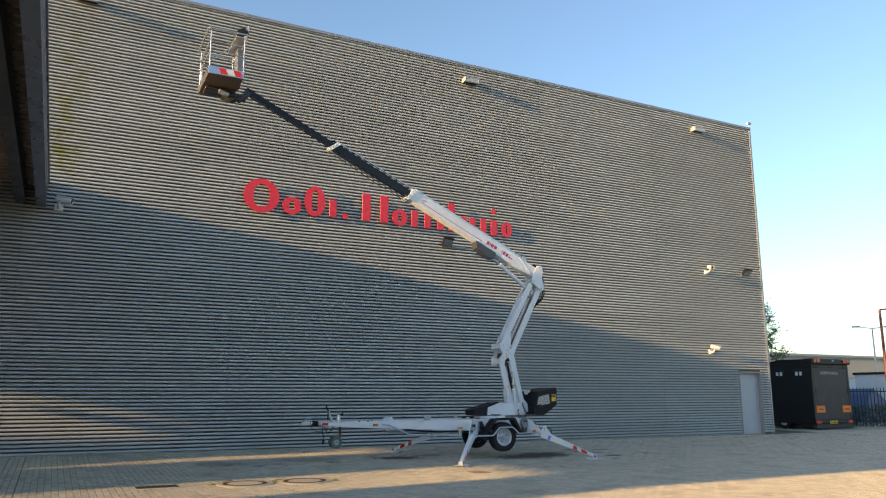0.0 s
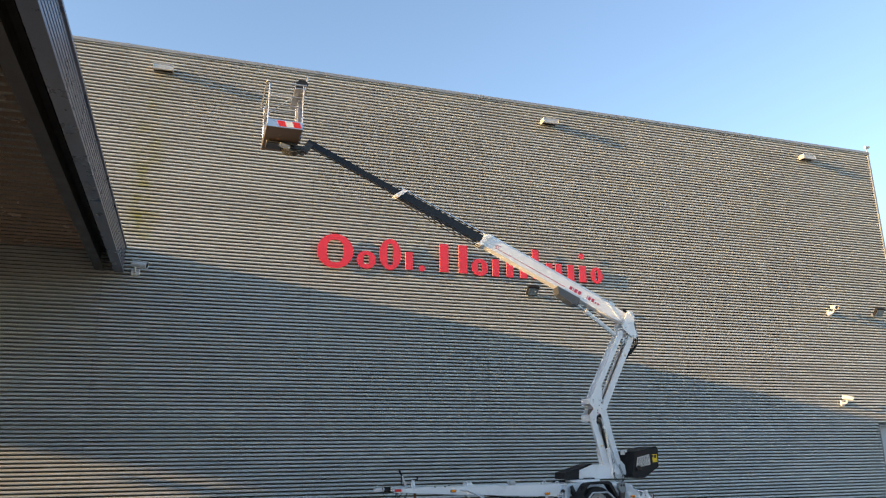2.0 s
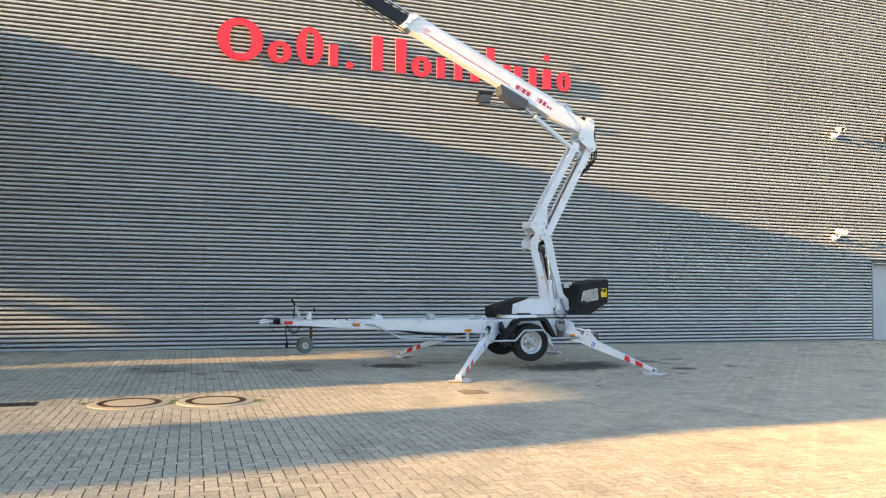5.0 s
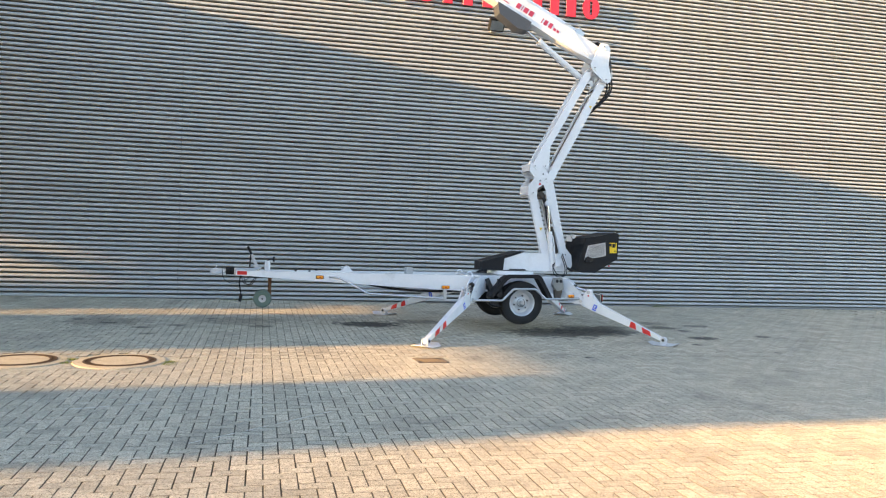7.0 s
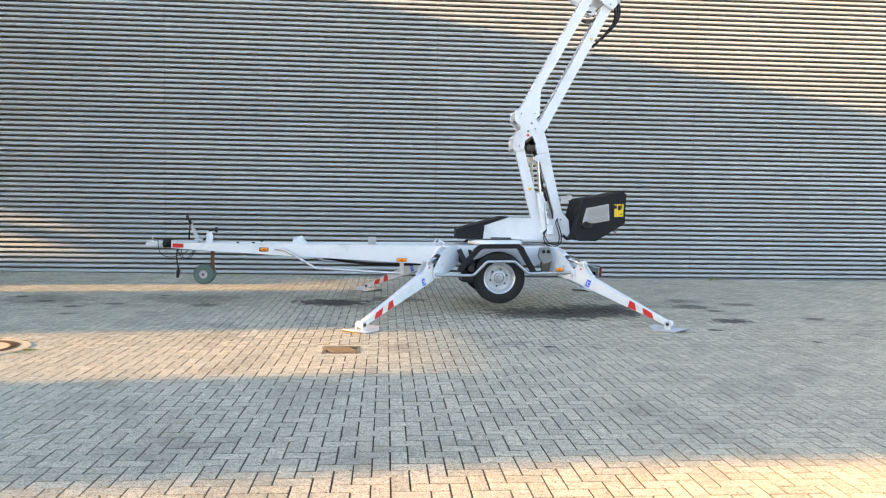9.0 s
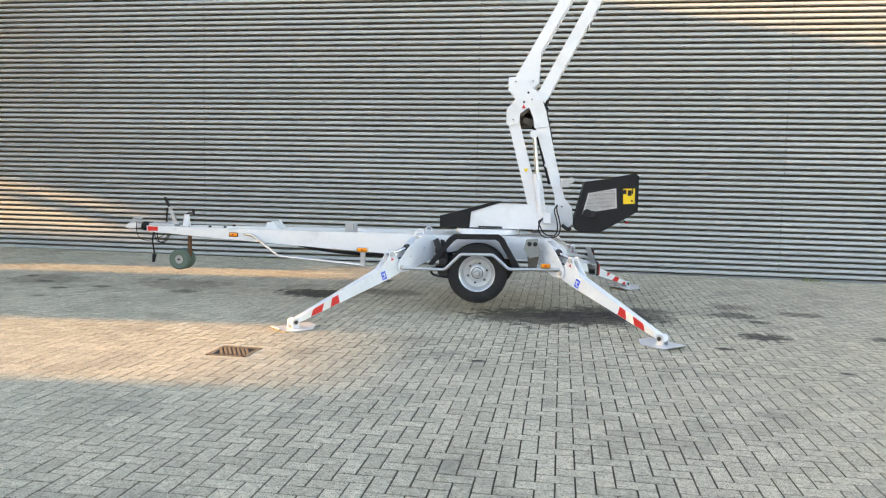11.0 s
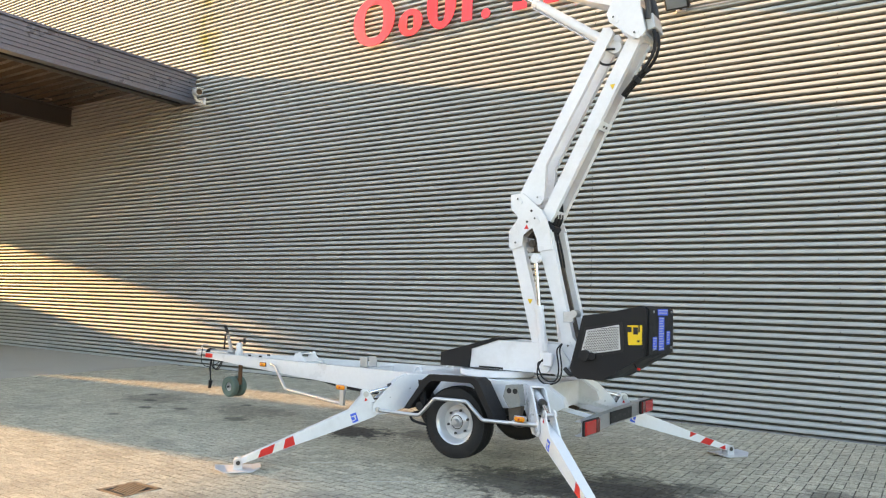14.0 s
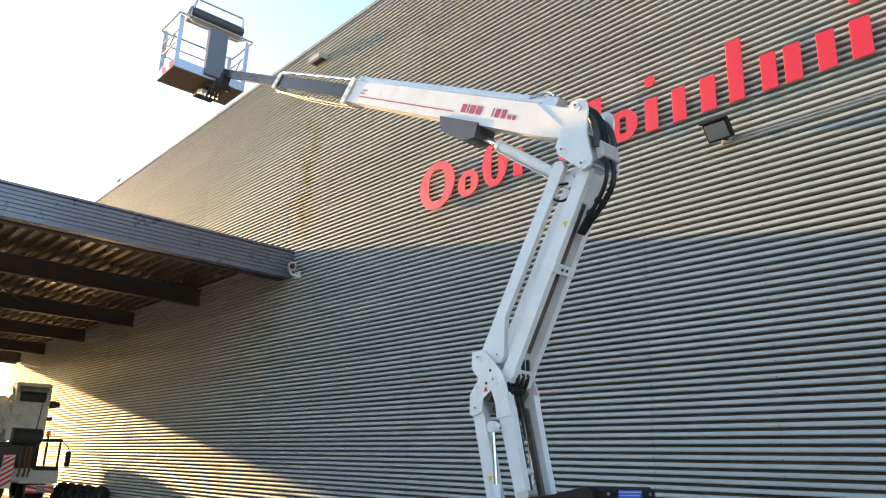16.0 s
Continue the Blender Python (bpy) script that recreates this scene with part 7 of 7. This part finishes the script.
rod(bm, (XR - 0.2, -1.40, 2.26), (XR - 0.2, -1.40, 2.36), 0.03)
part("beacon_stem", bm, HOSE, cab)
bm = B()
rod(bm, (XR - 0.2, -1.40, 2.36), (XR - 0.2, -1.40, 2.52), 0.07, 16, 0.055)
part("beacon", bm, AMBER, cab, "orange beacon")
part("mirror_arm", pipe(B(), [(XR - 0.05, -1.0, 2.2), (XR + 0.05, -0.82, 2.05), (XR + 0.05, -0.76, 1.9)], 0.012), HOSE, cab)
part("mirror", box(B(), (XR + 0.05, -0.78, 1.66), (0.06, 0.16, 0.45), None, 0.02), HOSE, cab)


# tall rounded body added at the carrier's far end, outlined to cast the wall-foot shadow
bm = B()
prism(bm, [(-4.90, 0.9), (-4.90, 3.2), (-4.70, 3.45), (-4.25, 3.88), (-3.70, 4.17), (-2.20, 4.27), (-1.75, 3.65), (-1.20, 3.45), (-1.0, 3.2), (-1.0, 0.9)], -0.75, 0.75, 0.03,
      Matrix.Translation((XR - 8.0, 0, 0)) @ Matrix.Rotation(radians(90), 4, "Z"))
drive = part("front_body", bm, CRANE, crane)
part("rear_window", span(B(), (XR - 7.255, -3.4, 2.3), (XR - 7.24, -1.5, 3.2)), GLASSDARK, drive, "dark rear window")


def striped(x, y0, y1, z0, z1, tilt):
    """A board with slanting red and white bands."""
    bd = part("striped_board", box(B(), (x, (y0 + y1) / 2, (z0 + z1) / 2), (0.02, y1 - y0, z1 - z0)), STRIPEW, carrier, "red and white striped board")
    n = int((z1 - z0 + (y1 - y0)) / 0.16)
    for k in range(n):
        bm = B()
        zc = z0 + 0.16 * k
        p = [(y0, max(z0, min(z1, zc))), (y0, max(z0, min(z1, zc + 0.08))), (y1, max(z0, min(z1, zc + 0.08 + tilt))), (y1, max(z0, min(z1, zc + tilt)))]
        if abs(p[0][1] - p[1][1]) + abs(p[2][1] - p[3][1]) < 0.02:
            bm.free()
            continue
        va = [bm.verts.new((x + 0.012, *q)) for q in p]
        vb = [bm.verts.new((x + 0.015, *q)) for q in p]
        bm.faces.new(va)
        bm.faces.new(vb[::-1])
        for i in range(4):
            if (va[i].co - va[(i + 1) % 4].co).length > 1e-4:
                bm.faces.new((va[i], vb[i], vb[(i + 1) % 4], va[(i + 1) % 4]))
        part("red_band", bm, STRIPE, bd, smooth=False)


striped(XR + 0.05, -2.62, -2.30, 0.75, 1.75, 0.22)
striped(XR + 0.05, -1.85, -1.05, 0.62, 0.86, -0.2)
part("rear_lamp", box(B(), (XR + 0.08, -1.45, 0.74), (0.05, 0.22, 0.2), None, 0.02), LAMPGLASS, carrier)
bm = B()
for y in (-2.15, -2.0, -1.88):
    pipe(bm, [(XR + 0.05, y, 2.0), (XR + 0.12, y - 0.04, 1.6), (XR + 0.10, y + 0.03, 1.25), (XR + 0.02, y, 1.1)], 0.03)
part("hook_rope", bm, RUST, carrier)
part("carrier_lettering_bar", box(B(), (XR + 0.0, -2.95, 1.12), (0.22, 0.42, 0.12)), HOSE, carrier)
for x in (XR - 1.0, XR - 2.7, XR - 6.0, XR - 7.7):
    for y, s in ((-3.35, -1), (-1.35, 1)):
        c = (x, y, GR + 0.62)
        bm = B()
        lathe(bm, [(0.30, -0.17), (0.52, -0.19), (0.61, -0.15), (0.62, 0.0), (0.61, 0.15), (0.52, 0.19), (0.30, 0.17)], c, "y", 32)
        tyre = part("road_wheel", bm, RUBBER, crane)
        bm = B()
        lathe(bm, [(0.30, s * 0.16), (0.26, s * 0.06), (0.12, s * 0.08), (0.0, s * 0.14)], c, "y", 24)
        part("rim", bm, CRANE, tyre)


def spare(x, y, lean, turn):
    z = rise(x, y)
    r = 0.41
    t = thing("spare_wheel", (x, y, z), "black truck tyre on grey rim leaning by the wall", "wheel", "spare wheels by the wall")
    m = Matrix.Translation((x, y, z)) @ Matrix.Rotation(turn, 4, "Z") @ Matrix.Rotation(lean, 4, "X") @ Matrix.Translation((0, 0, r))
    bm = B()
    lathe(bm, [(0.25, -0.10), (0.28, -0.12), (0.36, -0.12), (0.40, -0.085), (0.41, 0.0), (0.40, 0.085), (0.36, 0.12), (0.28, 0.12), (0.25, 0.10)], (0, 0, 0), "y", 36)
    bmesh.ops.transform(bm, matrix=m, verts=bm.verts)
    part("tyre", bm, RUBBER, t)
    bm = B()
    lathe(bm, [(0.25, -0.10), (0.235, -0.02), (0.21, -0.03), (0.11, -0.04), (0.10, 0.0), (0.235, 0.04), (0.25, 0.10)], (0, 0, 0), "y", 36)
    for k in range(5):
        a = k * math.tau / 5
        box(bm, (0.17 * math.cos(a), -0.06, 0.17 * math.sin(a)), (0.14, 0.04, 0.05), Matrix.Rotation(-a, 4, "Y"))
    bmesh.ops.transform(bm, matrix=m, verts=bm.verts)
    part("rim", bm, DARKSTEEL, t)
    return t


for k in range(5):
    spare(-13.9 + 0.85 * k + (0.35 if k == 4 else 0), -0.55, -0.30, 0.22)

# ---------------------------------------------------------------- paving, piece by piece
W1, GAP, CH = 0.10, 0.0043, 0.0010
YARD = thing("yard_paving", (9.0, -6.0, 0.0), "grey concrete pavers laid in herringbone with dark joints", "paving", kind="structure")
PX_0, PX_1, PY_0, PY_1 = -0.64, 26.2, -20.6, -0.06
NEAR = (9.6, 11.6, -10.0, -7.0)
rp = random.Random(21)
verts, faces, near = [], [], []


def covered(x, y):
    for cx, cy, a, b in COVERS:
        if abs(x - cx) < a + 0.03 and abs(y - cy) < b + 0.03:
            return True
    return any((x - cx) ** 2 + (y - cy) ** 2 < (r + 0.03) ** 2 for cx, cy, r in ROUND)


def add_paver(x0, y0, x1, y1):
    """A chamfered paver top with its own small lift and tilt."""
    lift, tx, ty = rp.uniform(0.0, 0.0008), rp.gauss(0, 0.0028), rp.gauss(0, 0.0028)
    cx, cy = (x0 + x1) / 2, (y0 + y1) / 2
    z = rise(cx, cy) + lift
    k = len(verts)
    wob = rp.uniform(-0.0009, 0.0009)
    x0, y0, x1, y1 = x0 + wob, y0 - wob, x1 - rp.uniform(-0.0009, 0.0009), y1 - rp.uniform(-0.0009, 0.0009)
    for e, dz in ((0.0, -0.0034), (CH, 0.0), (0.0, -0.014)):
        for x, y in ((x0 + e, y0 + e), (x1 - e, y0 + e), (x1 - e, y1 - e), (x0 + e, y1 - e)):
            verts.append((x, y, z + dz + tx * (x - cx) + ty * (y - cy)))
    faces.extend([(k + 4, k + 5, k + 6, k + 7)] + [(k + i, k + (i + 1) % 4, k + 4 + (i + 1) % 4, k + 4 + i) for i in range(4)]
                 + [(k + 8 + i, k + 8 + (i + 1) % 4, k + (i + 1) % 4, k + i) for i in range(4)])


i0, i1 = int(PX_0 / W1), int(PX_1 / W1)
j0, j1 = int(PY_0 / W1), int(PY_1 / W1)
for j in range(j0, j1):
    for i in range(i0 - 1, i1):
        c = (i - j) % 4
        if i < i0 and c != 0:
            continue
        if c == 0:
            x0, y0, x1, y1 = i * W1, j * W1, (i + 2) * W1, (j + 1) * W1
        elif c == 3:
            x0, y0, x1, y1 = i * W1, j * W1, (i + 1) * W1, (j + 2) * W1
        else:
            continue
        x0, y1 = max(x0, -0.605), min(y1, PY_1)
        cx, cy = (x0 + x1) / 2, (y0 + y1) / 2
        if covered(cx, cy):
            continue
        if NEAR[0] < cx < NEAR[1] and NEAR[2] < cy < NEAR[3]:
            near.append((cx, cy, c == 0))
            continue
        add_paver(x0 + GAP, y0 + GAP, x1 - GAP, y1 - GAP)
# border course along the concrete
for j in range(int(PY_0 / 0.2), 0):
    for i in range(3):
        add_paver(-0.909 + 0.10 * i + GAP, 0.2 * j + 0.1 * (i % 2) + GAP - 0.16, -0.909 + 0.10 * (i + 1) - GAP, 0.2 * (j + 1) + 0.1 * (i % 2) - GAP - 0.16)
me = bpy.data.meshes.new("joined_pavers")
o = ORIGIN[YARD]
va = np.array(verts) - np.array(o)
me.from_pydata(va.tolist(), [], faces)
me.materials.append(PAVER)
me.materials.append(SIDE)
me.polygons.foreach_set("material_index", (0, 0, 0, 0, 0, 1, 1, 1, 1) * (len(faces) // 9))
rest = new("joined_pavers", me)
rest.parent = YARD
tagged(rest, "grey concrete pavers in herringbone", kind="stuff")


def paver_mesh(w, d):
    v, f = [], []
    for e, z in ((0.0, -0.0034), (CH, 0.0), (0.0, -0.014)):
        v += [(-w / 2 + e, -d / 2 + e, z), (w / 2 - e, -d / 2 + e, z), (w / 2 - e, d / 2 - e, z), (-w / 2 + e, d / 2 - e, z)]
    f = [(4, 5, 6, 7)] + [(i, (i + 1) % 4, 4 + (i + 1) % 4, 4 + i) for i in range(4)] + [(8 + i, 8 + (i + 1) % 4, (i + 1) % 4, i) for i in range(4)]
    m = bpy.data.meshes.new("paver")
    m.from_pydata(v, [], f)
    m.materials.append(PAVER1)
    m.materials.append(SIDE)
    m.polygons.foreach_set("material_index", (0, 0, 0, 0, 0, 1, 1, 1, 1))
    return m


lying, standing = paver_mesh(0.2 - 2 * GAP, 0.1 - 2 * GAP), paver_mesh(0.1 - 2 * GAP, 0.2 - 2 * GAP)
for x, y, flat in near:
    ob = new("paver", lying if flat else standing)
    ob.parent = YARD
    ob.location = Vector((x, y, rise(x, y) + rp.uniform(0.0, 0.0008))) - o
    ob.rotation_euler = (rp.gauss(0, 0.0028), rp.gauss(0, 0.0028), rp.gauss(0, 0.003))

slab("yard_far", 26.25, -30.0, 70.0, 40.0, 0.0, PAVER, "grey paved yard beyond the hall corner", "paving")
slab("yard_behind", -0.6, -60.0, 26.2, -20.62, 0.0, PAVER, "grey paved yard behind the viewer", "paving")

# pale scratches drawn over the pavers
rs = random.Random(5)
for ends in (((3.82, -8.77), (4.40, -8.60)), ((4.36, -10.31), (4.54, -10.15)), ((4.81, -9.87), (5.33, -9.46), (5.85, -9.03)), ((8.10, -5.58), (8.47, -5.25), (9.17, -4.75)),
             ((8.69, -6.15), (9.10, -5.85)), ((7.65, -5.01), (8.05, -4.63)), ((8.76, -6.57), (8.95, -6.39))):
    bm = B()
    for a, b in zip(ends, ends[1:]):
        a, b = Vector((*a, 0)), Vector((*b, 0))
        side = (b - a).normalized().cross(Vector((0, 0, 1)))
        n = max(2, int((b - a).length / 0.09))
        for k in range(n):
            if rs.random() < 0.2:
                continue
            p, q = a.lerp(b, k / n), a.lerp(b, (k + 0.97) / n)
            w = rs.uniform(0.002, 0.0045)
            top = [bm.verts.new((v.x, v.y, rise(v.x, v.y) + 0.0026)) for v in (p + side * w, p - side * w, q - side * w, q + side * w)]
            low = [bm.verts.new(v.co - Vector((0, 0, 0.004))) for v in top]
            bm.faces.new(top)
            for i in range(4):
                bm.faces.new((top[i], low[i], low[(i + 1) % 4], top[(i + 1) % 4]))
    solo("scratch_mark", bm, SCRATCH, "pale scratch across the grey pavers", "scratch", "scratches on the paving", "stuff", smooth=False)
